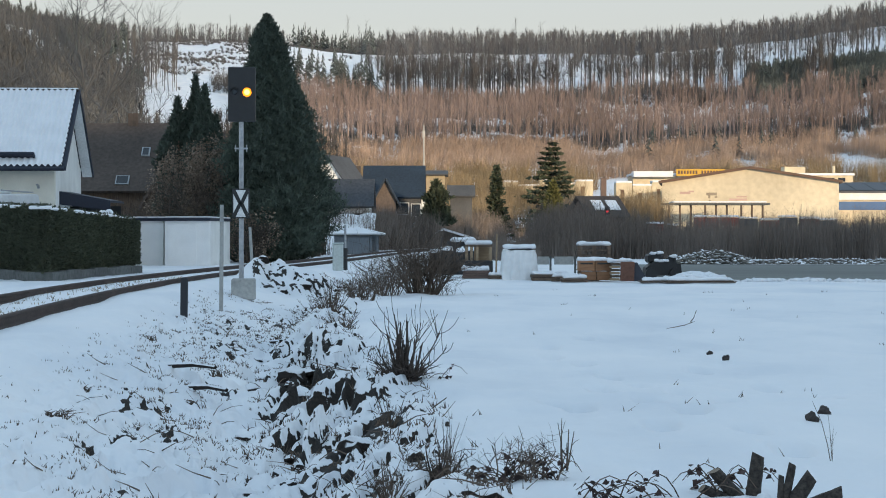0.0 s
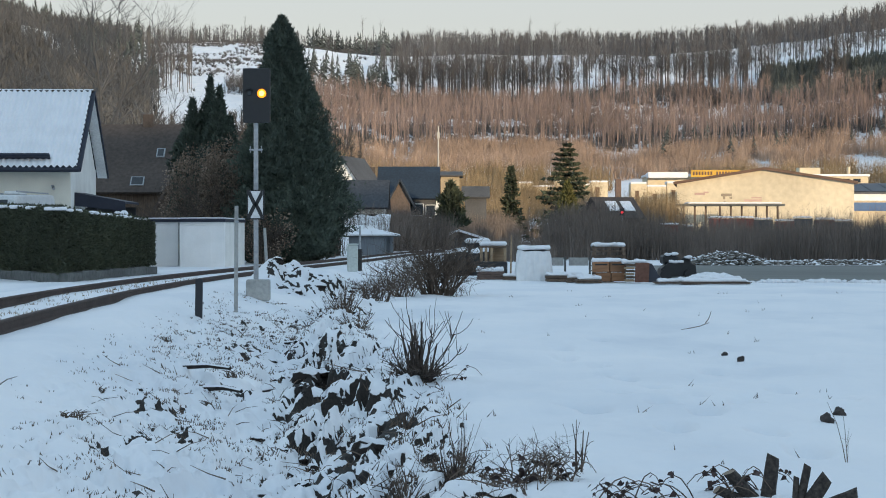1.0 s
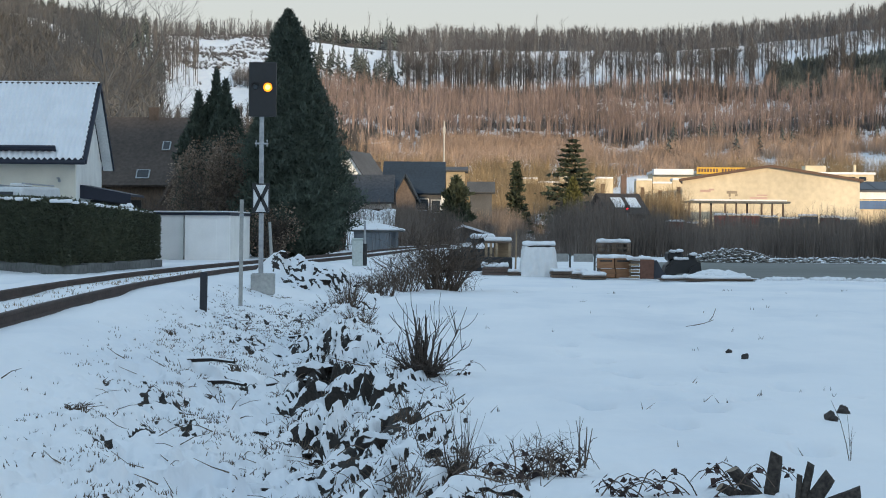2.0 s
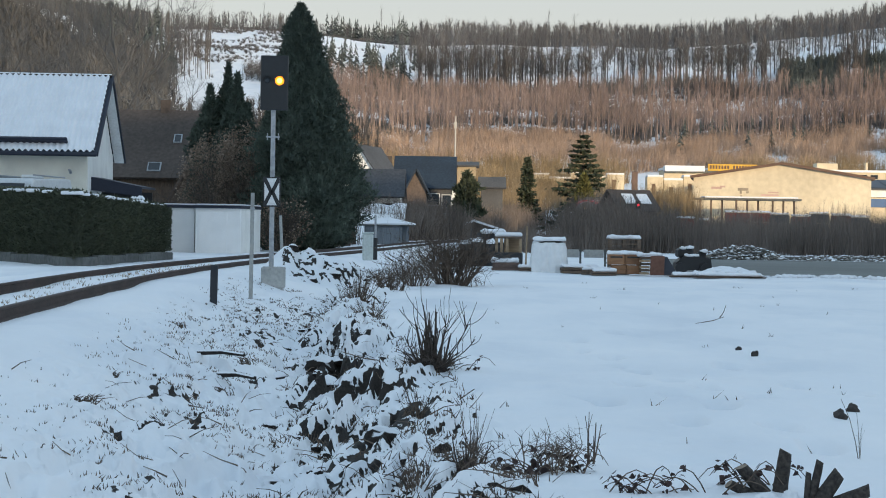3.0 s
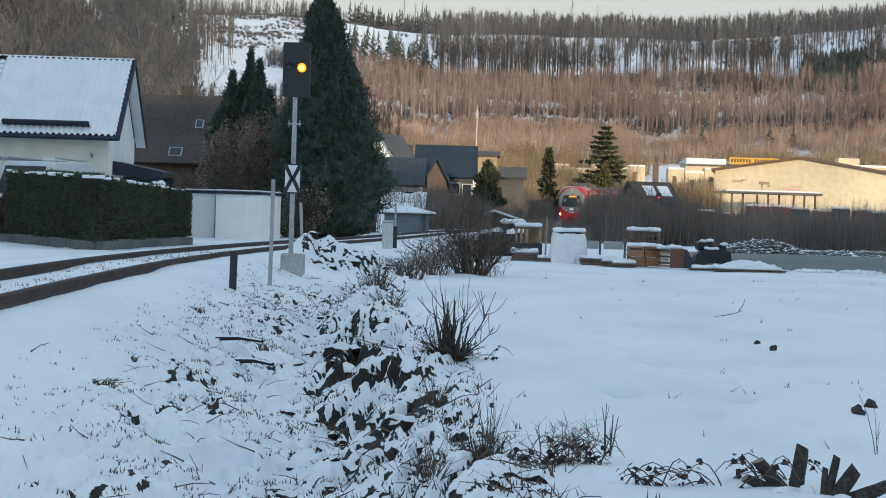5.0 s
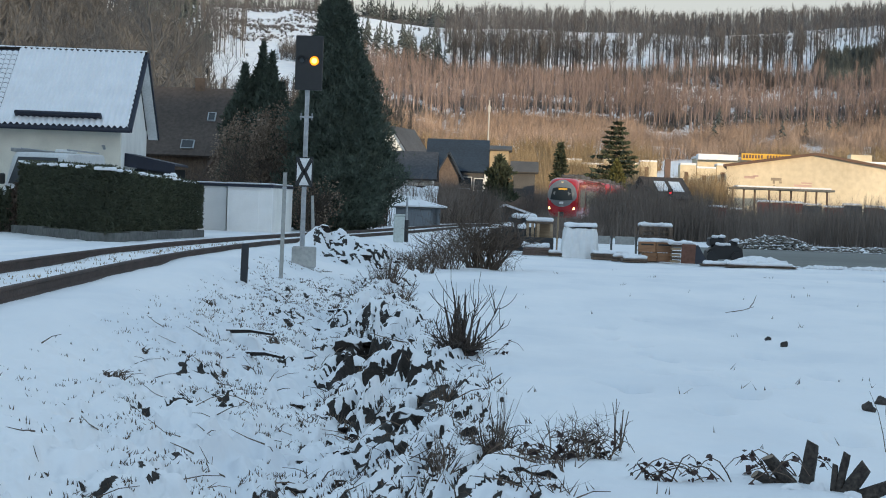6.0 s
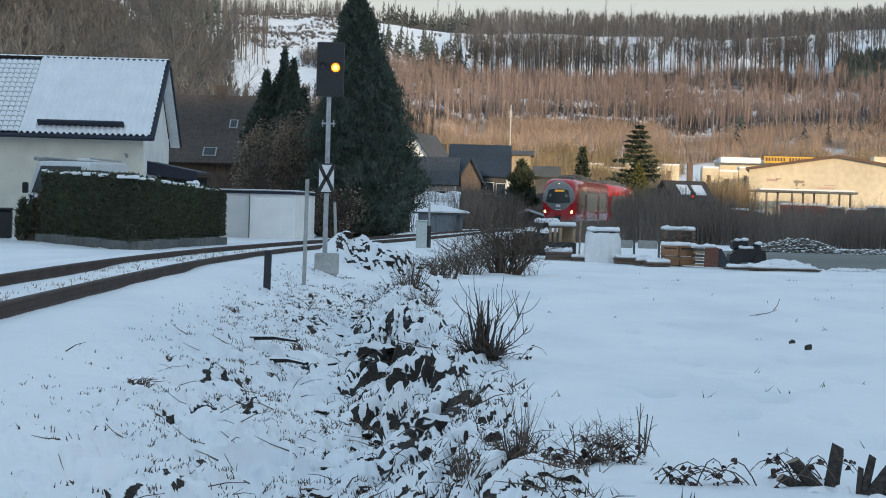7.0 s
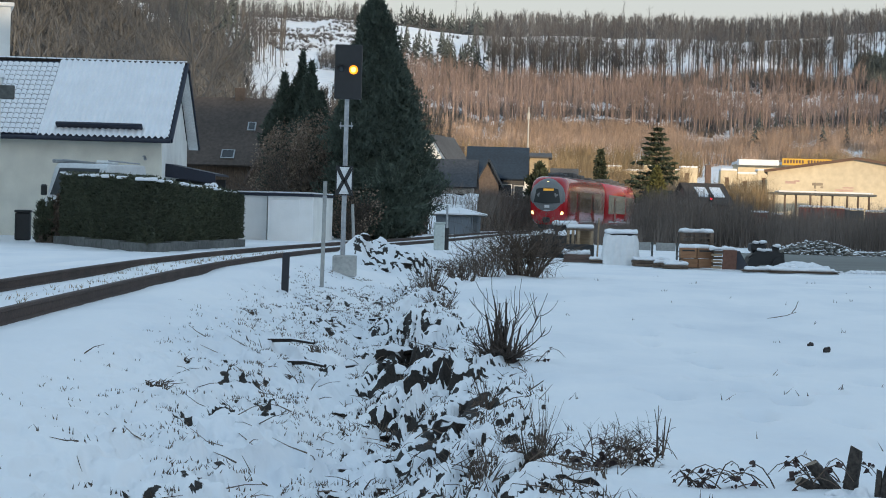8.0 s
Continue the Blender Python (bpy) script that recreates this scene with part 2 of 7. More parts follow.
# ---- the ground ----
TRACK_Y = np.array([-60, 0, 12, 24, 30, 36, 43, 52, 62, 72, 85, 100, 115, 130, 147.5, 160, 176, 192, 214, 240, 300, 420.0])
TRACK_X = np.array([-2.0, -4.8, -5.6, -6.35, -6.7, -6.98, -6.95, -6.65, -5.9, -4.95, -4.1, -3.5, -2.9, -1.95, 0.0, 2.17, 4.95, 7.72, 11.54, 16.05, 26.46, 47.3])
_ys = np.arange(-60, 420, 1.0)
_xs = np.interp(_ys, TRACK_Y, TRACK_X)
for _ in range(3):
    _xs[5:-5] = np.convolve(_xs, np.ones(11) / 11, "valid")


def track_x(y):
    return np.interp(y, _ys, _xs)


def rail_z(y):
    return 0.5 - 0.15 * step(72, 160, y)


def hill(x, y):
    d = np.hypot(x, y)
    u = x / np.maximum(y, 1)
    front = np.interp(d, [240, 300, 350, 400, 500, 600, 700, 900, 1100, 1250, 1800], [0, 4, 9, 15, 27, 41, 56, 83, 102, 107, 95])
    side = np.interp(u, [-1.2, -0.4, -0.25, -0.18, -0.1, -0.062, -0.03, 0.05, 0.12, 0.18, 0.24, 0.5, 1.2], [1.0, 1.05, 1.0, 1.02, 1.03, 1.0, 1.0, 1.0, 1.02, 1.06, 1.16, 1.2, 1.0])
    z = front * side * step(-0.2, 0.3, y / np.maximum(d, 1))
    left = step(-0.02, -0.12, u) * step(120, 230, d) * 4.5 * step(0, 20, y)
    wood = step(-0.16, -0.3, u) * step(180, 420, d) * 20 * step(0, 50, y)
    # unseen ridge behind the camera, added to keep the low sun off the foreground
    s = -0.55 * x + 0.83 * y
    behind = 46 * step(-60, -200, s) * step(40, -60, y)
    return z + left + wood + behind + (fbm(x / 60, y / 60) - 0.5) * 8 * step(320, 600, d)


DENTS = [(1.8, 20.8), (2.0, 19.4), (1.55, 18.6), (2.25, 18.2), (1.2, 16.8), (1.0, 17.1), (1.75, 23.5), (1.4, 25.0), (2.1, 28.5), (1.3, 31.0), (2.6, 17.3), (1.7, 15.0), (1.62, 21.9), (1.85, 17.2), (2.1, 16.1), (2.35, 14.6), (1.5, 27.0), (2.45, 13.4), (3.3, 19.5), (3.6, 18.0), (2.9, 21.8)]


def turned(x, y):
    """Noise whose grain follows no axis."""
    c, s = 0.8, 0.6
    u, v = c * x + s * y, c * y - s * x
    w = fbm(u * 0.7 + 3, v * 0.7 + 8, 2) - 0.5
    return 0.55 * val(u + 1.4 * w, v - 1.1 * w) + 0.3 * val(2.3 * v + w, 2.3 * u) + 0.15 * val(5.1 * u, 4.9 * v)


def bank_lines(y):
    """Across: the ditch's bottom and the field's edge."""
    xd = np.interp(y, [0, 10, 18.5, 30, 47, 60], [-0.3, -1.05, -1.93, -2.9, -3.1, -3.3])
    xe = np.interp(y, [0, 11, 20, 34.5, 50, 62], [0.7, 0.22, -0.45, -1.95, -2.3, -2.6])
    return xd, xe


def sheared(x, y):
    """Noise along its own axes, for clods laid over one way."""
    w = fbm(x * 0.6 + 3, y * 0.6 + 8, 2) - 0.5
    return 0.6 * val(x + 0.9 * w, y - 0.9 * w) + 0.28 * val(2.3 * x + w, 2.3 * y) + 0.12 * val(5.1 * x, 4.9 * y)


# earth laid bare by the digger: middle and half sizes across and along
SCARS = [(-0.73, 16.4, 0.24, 1.5), (-0.55, 17.6, 0.16, 0.6), (-1.5, 21.7, 0.2, 0.8), (-1.9, 23.9, 0.12, 1.6), (-0.02, 11.9, 0.12, 0.7), (-1.86, 17.1, 0.1, 0.7), (-1.55, 15.7, 0.07, 0.7),
         (-1.33, 16.0, 0.08, 0.6), (-1.64, 18.6, 0.11, 0.45), (-0.58, 14.7, 0.05, 0.6), (-0.67, 13.3, 0.11, 0.5), (-1.14, 17.0, 0.08, 0.45), (-1.85, 26.3, 0.09, 1.0), (-0.45, 13.1, 0.09, 0.35), (-1.06, 14.4, 0.08, 0.3)]
MOUNDS = [(-4.25, 51.0, 0.6, 1.6, 0.52), (-3.65, 49.0, 0.85, 1.2, 0.4), (-4.8, 49.0, 0.4, 1.2, 0.34), (-3.0, 51.0, 0.7, 2.0, 0.2)]


def bank_rough(x, y):
    """How rough the dug bank and the mounds beside the signal are, 0 to 1."""
    xd, xe = bank_lines(y)
    rough = np.exp(-(((x - (xd * 0.42 + xe * 0.58)) / 0.66) ** 2)) * step(62, 50, y) * (0.55 * step(4, 8, y) + 0.45 * step(11, 18, y))
    return np.maximum(rough, 0.5 * np.exp(-((((x + 4.0) / 0.95) ** 2 + ((y - 49.5) / 3) ** 2) ** 2)))


def bank_relief(x, y):
    """Clods and cushions of snow with steep edges, mounds and scars."""
    w = x - 0.13 * y + 0.2 * (fbm(x * 2.1, y * 1.1, 2) - 0.5)
    dug = scars(x, y)
    rough = bank_rough(x, y) * (1 - 0.6 * dug)
    a, b, c = sheared(w * 2.0 + 1, y * 0.5), sheared(w * 4.4 + 9, y * 1.1), sheared(w * 9 + 5, y * 2.4)
    z = rough * (0.3 * (step(0.4, 0.5, a) - 0.6) + 0.17 * (step(0.42, 0.54, b) - 0.5) + 0.08 * (step(0.38, 0.58, c) - 0.5) + 0.16 * (turned(x * 0.9, y * 0.4) - 0.5))
    for mx, my, rx, ry, h in MOUNDS:
        z = z + h * np.exp(-((((x - mx) / rx) ** 2 + ((y - my) / ry) ** 2) ** 1.4)) * (0.6 + 0.8 * val(x * 2.6, y * 1.3))
    return z - 0.07 * dug


def scars(x, y):
    """1 where the earth is dug bare, with broken edges."""
    out = np.zeros_like(x)
    u, v = x + 0.16 * (fbm(x * 5, y * 2.2, 3) - 0.5), y + 1.3 * (fbm(x * 3.2 + 7, y * 1.6, 3) - 0.5)
    for mx, my, rx, ry in SCARS:
        q = ((u - mx - 0.1 * (v - my)) / rx) ** 2 + ((v - my) / ry) ** 2
        out = np.maximum(out, step(1.15, 0.75, q) * step(0.3, 0.42, turned(x * 7 + mx, y * 2.6)))
    return out


def bank_marks(x, y):
    """Where dark earth lies bare: dug scars, and steep little faces that hold no snow."""
    xd, xe = bank_lines(y)
    h = bank_relief(x, y)
    gx, gy = (bank_relief(x + 0.03, y) - h) / 0.03, (bank_relief(x, y + 0.08) - h) / 0.08
    bare = step(0.34, 0.66, gx * 0.45 + gy * 1.7) * step(0.12, 0.32, bank_rough(x, y))
    bare = np.maximum(bare, step(0.38, 0.3, sheared((x - 0.13 * y) * 2.6 + 4, y * 0.55)) * step(0.35, 0.6, bank_rough(x, y)) * step(44, 40, y) * step(13, 17, y))
    foot = np.exp(-(((x - (xd - 0.55)) / 1.05) ** 2)) * step(50, 30, y) * step(4, 8, y)
    bare = np.maximum(bare, step(0.55, 0.63, turned(x * 10, y * 2.6)) * step(0.25, 0.8, foot) * step(0.38, 0.55, turned(x * 1.3 + 5, y * 0.4)))
    return np.maximum(bare, scars(x, y))


def ground(x, y):
    x, y = np.asarray(x, float), np.asarray(y, float)
    tc = track_x(y)
    dt = x - tc
    xd, xe = bank_lines(y)
    deep = np.interp(y, [-10, 5, 30, 38, 50, 60], [-0.2, -0.45, -0.45, -0.32, -0.08, 0.0])
    bed = rail_z(y) - 0.115 - 0.045 * step(36, 33, y)
    z = (fbm(x / 5, y / 9, 3) - 0.5) * 0.16
    bank = np.where(x < xd, 0.0, step(xd, xe, x))
    z = np.where(x < xe, deep * (1 - bank) + z * bank, z)
    slope = np.clip((xd - x) / np.maximum(xd - (tc + 1.55), 0.4), 0, 1)
    slope = slope**0.85
    z = np.where(x < xd, deep * (1 - slope) + bed * slope, z)
    far = step(60, 72, y)
    rise = bed * step(2.6, 1.55, np.abs(dt))
    z = z * (1 - far) + rise * far * (dt > 0) + far * (dt <= 0) * bed
    z = np.where(dt < -1.55, bed - (bed - 0.22) * step(-1.55, -3.6, dt), z)
    # turned earth on the bank, lumps under the snow, a few old footprints
    z = z + bank_relief(x, y)
    for px, py in DENTS:
        z = z - 0.16 * np.exp(-((((x - px) / 0.13) ** 2 + ((y - py) / 0.34) ** 2) ** 2))
    hem = np.exp(-(((x - (xd - 0.7)) / 1.2) ** 2)) * step(50, 30, y)
    z = z + hem * (0.1 * step(0.35, 0.65, turned(x * 3.4, y * 1.2)) + 0.08 * (step(0.35, 0.65, turned(x * 8, y * 2.8)) - 0.5) - 0.05)
    near = step(70, 40, y) * (0.15 + 0.85 * step(1.2, 2.4, np.abs(dt)))
    z = z + near * 0.034 * (fbm(x * 3, y * 3, 3) - 0.5) + near * 0.15 * (turned(x * 0.55, y * 0.4) - 0.5) + near * 0.08 * (turned(x * 1.7, y * 0.8) - 0.5)
    return z + hill(x, y)


def ground_sheet():
    a = np.concatenate([np.linspace(-0.32, 0.32, 400), np.linspace(0.34, 1.5, 40), np.linspace(1.55, 2 * math.pi - 1.55, 60), np.linspace(-1.5, -0.34, 40) + 2 * math.pi])
    r = np.concatenate([[0.02, 0.6, 2, 4, 6], np.geomspace(8, 70, 480), np.geomspace(70.8, 1800, 130)[0:], [2500, 4000]])
    A, R = np.meshgrid(a, r)
    X, Y = R * np.sin(A) + 0.3, R * np.cos(A) - 0.3
    Zs = ground(X, Y)
    Zs = np.where(R > 1850, np.minimum(Zs, 70), Zs)
    V = np.stack([X, Y, Zs], -1).reshape(-1, 3)
    na, nr = len(a), len(r)
    i, j = np.meshgrid(np.arange(nr - 1), np.arange(na), indexing="ij")
    k = (j + 1) % na
    Q = np.stack([i * na + j, (i + 1) * na + j, (i + 1) * na + k, i * na + k], -1).reshape(-1, 4)[:, ::-1]
    ob = raw("ground", V, Q, GROUND, True)
    mark = ob.data.attributes.new("bare", "FLOAT", "POINT")
    mark.data.foreach_set("value", (bank_marks(X, Y).ravel() * (Y.ravel() > 0)).astype(np.float32))
    return tagged(ob, "snow-covered field, ditch and wooded valley slopes", "ground", kind="structure")


ground_sheet()


def gz(x, y):
    return float(ground(x, y))


# ---- the railway ----
def sweep(profile, shift, y0, y1, stepping, drop=0.0):
    """A profile (across, up) drawn along the track at that distance from its middle."""
    g, ys = Geo(), np.arange(y0, y1 + 0.01, stepping)
    n = len(profile)
    for y in ys:
        dx = (track_x(y + 0.5) - track_x(y - 0.5))
        c = 1 / math.hypot(1, dx)
        nx, ny = c, -dx * c
        cx, cz = float(track_x(y)), float(rail_z(y)) - drop
        for a, b in profile:
            g.v.append((cx + (shift + a) * nx, y + (shift + a) * ny, cz + b))
    for i in range(len(ys) - 1):
        for j in range(n):
            g.f.append((i * n + j, i * n + (j + 1) % n, (i + 1) * n + (j + 1) % n, (i + 1) * n + j))
    return g


RAIL = [(-0.065, -0.17), (0.065, -0.17), (0.06, -0.155), (0.012, -0.13), (0.012, -0.045), (0.036, -0.035), (0.036, -0.005), (0.028, 0), (-0.028, 0), (-0.036, -0.005), (-0.036, -0.035), (-0.012, -0.045), (-0.012, -0.13), (-0.06, -0.155)]
railway = base("railway_track", pose(0, 0, 0), "rusty single railway track with snow between its rails", "railway track", kind="structure")
for side in (-0.752, 0.752):
    part("rail", sweep(RAIL, side, -20, 330, 2.0), RUST, railway)


# ---- the wooded hill ----
def tree_pattern(kind, seed):
    """One bare tree or conifer of height 1 as triangles, for a far wood."""
    r = np.random.default_rng(seed)
    V, T = [], []

    def tri(*p):
        T.append([len(V), len(V) + 1, len(V) + 2])
        V.extend(p)

    def stem(h, w):
        for k in range(3):
            a, b = 2.1 * k, 2.1 * (k + 1)
            p, q = np.array([math.cos(a) * w, math.sin(a) * w, 0]), np.array([math.cos(b) * w, math.sin(b) * w, 0])
            tri(p, q, q * 0.25 + [0, 0, h])
            tri(p, q * 0.25 + [0, 0, h], p * 0.25 + [0, 0, h])

    if kind == "bare":
        lean = r.normal(0, 0.02, 2)
        stem(0.97, 0.0095)
        for k in range(20):
            h = r.uniform(0.38, 0.9)
            a, reach = r.uniform(0, 6.28), r.uniform(0.09, 0.2) * (1.25 - h)
            way = np.array([math.cos(a), math.sin(a), 0])
            s = np.array([-way[1], way[0], 0]) * 0.0035
            foot = np.array([0, 0, h])
            tip = foot + way * reach + [0, 0, r.uniform(0.12, 0.24)]
            tri(foot - s, foot + s, tip)
            mid = foot * 0.5 + tip * 0.5
            tri(mid - [0, 0, 0.003], mid + [0, 0, 0.003], mid + [r.normal(0, 0.05), r.normal(0, 0.05), r.uniform(0.05, 0.12)])
        V = [p + np.array([lean[0], lean[1], 0]) * p[2] for p in V]
    elif kind == "beech":
        stem(0.9, 0.015)
        for k in range(46):
            h = r.uniform(0.36, 0.86)
            a, reach = r.uniform(0, 6.28), r.uniform(0.1, 0.3) * (1.3 - h)
            way = np.array([math.cos(a), math.sin(a), 0])
            s = np.array([-way[1], way[0], 0]) * 0.0045
            foot = np.array([0, 0, h])
            tip = foot + way * reach + [0, 0, r.uniform(0.06, 0.2)]
            tri(foot - s, foot + s, tip)
            for j in range(3):
                c = r.uniform(0.4, 1.0)
                mid = foot * (1 - c) + tip * c
                tri(mid - s * 0.6, mid + s * 0.6, mid + [r.normal(0, 0.06), r.normal(0, 0.06), r.uniform(0.0, 0.12)])
    elif kind == "conifer":
        stem(1, 0.012)
        for k in range(30):
            h = 0.1 + 0.88 * (k / 30)
            a, reach = k * 2.4 + r.normal(0, 0.3), 0.2 * (1.02 - h) + 0.012
            way = np.array([math.cos(a), math.sin(a), 0])
            s = np.array([-way[1], way[0], 0]) * reach * 0.55
            tri(np.array([0, 0, h + 0.06]), way * reach + s + [0, 0, h - 0.05], way * reach - s + [0, 0, h - 0.05])
    elif kind in ("thicket", "bushy"):
        low, w = (0.0, 0.0046) if kind == "thicket" else (0.12, 0.0082)
        if kind == "bushy":
            stem(0.9, 0.012)
        for k in range(21 if kind == "thicket" else 25):
            a, reach = r.uniform(0, 6.28), r.uniform(0.05, 0.32)
            way = np.array([math.cos(a), math.sin(a), 0])
            s = np.array([-way[1], way[0], 0]) * w
            foot = way * r.uniform(0.0, 0.16) if kind == "thicket" else np.array([0, 0, r.uniform(low, 0.8)])
            tip = way * reach + [0, 0, r.uniform(0.55, 1)] if kind == "thicket" else foot + way * reach * 0.8 * (1.1 - foot[2]) + [0, 0, r.uniform(0.08, 0.22)]
            tri(foot - s, foot + s, tip)
            for j in range(2):
                c = r.uniform(0.3, 0.85)
                mid = foot * (1 - c) + tip * c
                tri(mid - s * 0.6, mid + s * 0.6, mid + [r.normal(0, 0.07), r.normal(0, 0.07), r.uniform(0.04, 0.2)])
    else:
        for k in range(16):
            a, reach = r.uniform(0, 6.28), r.uniform(0.1, 0.55)
            way = np.array([math.cos(a), math.sin(a), 0])
            s = np.array([-way[1], way[0], 0]) * 0.03
            tip = way * reach + [0, 0, r.uniform(0.5, 1)]
            tri(way * 0.06 - s, way * 0.06 + s, tip)
            mid = tip * 0.5
            tri(mid - [0, 0, 0.02], mid + s, mid + [r.normal(0, 0.2), r.normal(0, 0.2), r.uniform(0.2, 0.45)])
    return np.array(V), np.array(T)


PATTERNS = {k: [tree_pattern(k, 40 + i) for i in range(6)] for k in ("bare", "conifer", "shrub", "thicket", "bushy", "beech")}


def plant(name, kind, places, heights, material, label, category, wide=1.0):
    """Sets patterns of one kind on the ground, joined into one mesh of stuff."""
    vs, ts, k = [], [], 0
    zs = ground(places[:, 0], places[:, 1])
    which = rng.integers(0, 6, len(places))
    turn = rng.uniform(0, 6.28, len(places))
    for w in range(6):
        V, T = PATTERNS[kind][w]
        sel = np.nonzero(which == w)[0]
        if not len(sel):
            continue
        c, s, h = np.cos(turn[sel])[:, None], np.sin(turn[sel])[:, None], heights[sel][:, None]
        x = (c * V[:, 0] - s * V[:, 1]) * h * wide + places[sel, 0][:, None]
        y = (s * V[:, 0] + c * V[:, 1]) * h * wide + places[sel, 1][:, None]
        z = V[:, 2] * h + zs[sel][:, None] - 0.02 * h
        vs.append(np.stack([x, y, z], -1).reshape(-1, 3))
        ts.append((np.arange(len(sel))[:, None, None] * len(V) + T + k).reshape(-1, 3))
        k += len(sel) * len(V)
    return tagged(raw(name, np.concatenate(vs), np.concatenate(ts), material), label, category, kind="stuff")


def sown(n, u0, u1, d0, d1, keep=None):
    """Scattered places between two bearings and two distances, even over the ground."""
    u, d = rng.uniform(u0, u1, n), np.sqrt(rng.uniform(d0**2, d1**2, n))
    if keep is not None:
        k = keep(u, d)
        u, d = u[k], d[k]
    a = np.arctan(u)
    return np.stack([np.sin(a) * d, np.cos(a) * d], -1)


# Tree tones with distance haze mixed in: paler and greyer than bark and needles.
HILLBARE = surface("hazed_winter_trees", (0.07, 0.068, 0.07), (0.13, 0.126, 0.126), 0.05, 0.95, 0, 0, 0.01, 0.3, 0.3)
HILLBROWN = surface("hazed_red_brown_wood", (0.2, 0.15, 0.132), (0.33, 0.255, 0.23), 0.05, 0.95, 0, 0, 0.01, 0.3, 0.35)
HILLDARK = surface("hazed_ridge_trees", (0.095, 0.095, 0.1), (0.15, 0.148, 0.152), 0.05, 0.95, 0, 0, 0.01, 0.3, 0.25)
HILLFIR = surface("hazed_far_conifers", (0.068, 0.084, 0.083), (0.115, 0.13, 0.12), 0.05, 0.95, 0, 0, 0.01, 0.3, 0.3)


# Shade put into the colour: darker and bluer, against the sun that reaches this wood.
VILLAGEWOOD = surface("shade_toned_village_trees", (0.07, 0.074, 0.08), (0.12, 0.124, 0.128), 0.05, 0.95, 0, 0, 0.01, 0.3, 0.3)


def clearing(u, d):
    """True where the left slope lies open under snow."""
    w = (fbm(u * 120, d / 30, 3) - 0.5) * 0.03
    e = (fbm(u * 90 + 9, d / 60, 3) - 0.5) * 90
    a = (u + w > -0.163) & (u + w < -0.096) & (d + e > 640) & (d + e * 0.4 < 1060)
    return a | ((u + w > -0.096) & (u + w < -0.04) & (d + e * 0.5 > 880) & (d + e * 0.4 < 1060))


def firs(u, d):
    """True where young conifers stand on the right slope."""
    w = (fbm(u * 150, d / 20, 3) - 0.5) * 0.02
    return (((u + w > 0.16) & (u + w < 0.19)) | ((u + w > 0.2) & (u + w < 0.24))) & (d > 570) & (d < 700)


def patchy(u, d, size, share):
    return fbm(u * d / size, d / size, 3) < share


p = sown(7000, -0.28, 0.28, 372, 452, lambda u, d: (patchy(u, d, 14, 0.62 - 0.03 * (u > 0.12))) & (u > -0.1))
plant("golden_scrub", "thicket", p, rng.uniform(2.5, 5, len(p)), GOLDTWIG, "dry golden-brown scrub on the sunlit foot of the hill", "scrub", 2.2)
p = sown(8500, -0.31, 0.31, 448, 604, lambda u, d: (u > -0.11) & ~firs(u, d) & patchy(u, d, 7, 0.56))
plant("young_wood", "bare", p, rng.uniform(5, 9, len(p)), HILLBROWN, "red-brown leafless young trees across the hill", "wood", 1.7)
p = sown(760, -0.03, 0.31, 598, 690, lambda u, d: (~clearing(u, d)) & ~firs(u, d) & patchy(u, d, 30, 0.6))
plant("beech_wood", "beech", p, rng.uniform(10, 15.5, len(p)), HILLBARE, "tall leafless trees standing in snow on the slope", "wood", 1.25)
p = sown(6500, -0.1, 0.31, 446, 600, lambda u, d: ~firs(u, d) & patchy(u, d, 7, 0.55))
plant("young_wood_brush", "shrub", p, rng.uniform(1.2, 3.0, len(p)), HILLBARE, "grey-brown brushwood under the young trees", "scrub", 1.7)
p = sown(620, -0.31, 0.31, 690, 890, lambda u, d: (~clearing(u, d)) & ((u > -0.035) | (u < -0.17)) & patchy(u, d, 40, 0.5))
plant("slope_trees", "beech", p, rng.uniform(8, 13, len(p)), HILLBARE, "scattered leafless trees on the snowy upper slope", "wood", 1.3)
p = sown(3000, -0.12, 0.28, 575, 625, lambda u, d: (~clearing(u, d)) & ~firs(u, d) & patchy(u, d, 18, 0.58))
plant("underwood", "thicket", p, rng.uniform(2.5, 6.5, len(p)), HILLBARE, "dark brushwood along the foot of the tall trees", "scrub", 1.6)
p = sown(1500, -0.31, 0.31, 585, 890, lambda u, d: (~clearing(u, d)) & patchy(u, d, 14, 0.4))
plant("slope_brush", "shrub", p, rng.uniform(1.0, 2.6, len(p)), HILLBARE, "low brush and felling waste on the snowy slope", "scrub", 1.8)
p = sown(5000, -0.165, -0.04, 640, 1060, lambda u, d: clearing(u, d) & patchy(u, d, 12, 0.55))
plant("clearing_brush", "shrub", p, rng.uniform(0.7, 1.7, len(p)), HILLBARE, "brushwood lying on the snowy clearing", "scrub", 2.2)
p = sown(4600, -0.31, 0.31, 870, 1190, lambda u, d: (~clearing(u, d)) & (d > 870 + 110 * fbm(u * 60, d / 90, 3) * (0.4 + 0.6 * (u < 0.1))))
plant("ridge_wood", "bushy", p, rng.uniform(10, 15, len(p)) * np.where(p[:, 0] / p[:, 1] < -0.03, 0.75, 1.0), HILLDARK, "dense grey leafless wood along the ridge", "wood", 1.3)
p = sown(1300, -0.31, -0.03, 880, 1280, lambda u, d: (~clearing(u, d)) & patchy(u, d, 50, 0.5))
plant("ridge_conifers", "conifer", p, rng.uniform(8, 15, len(p)), HILLFIR, "dark conifers along the ridge", "wood")
p = sown(1100, -0.2, -0.03, 560, 840, lambda u, d: (~clearing(u, d)) & ((u < -0.155) | ((u > -0.1) & (d < 740))) & patchy(u, d, 40, 0.47))
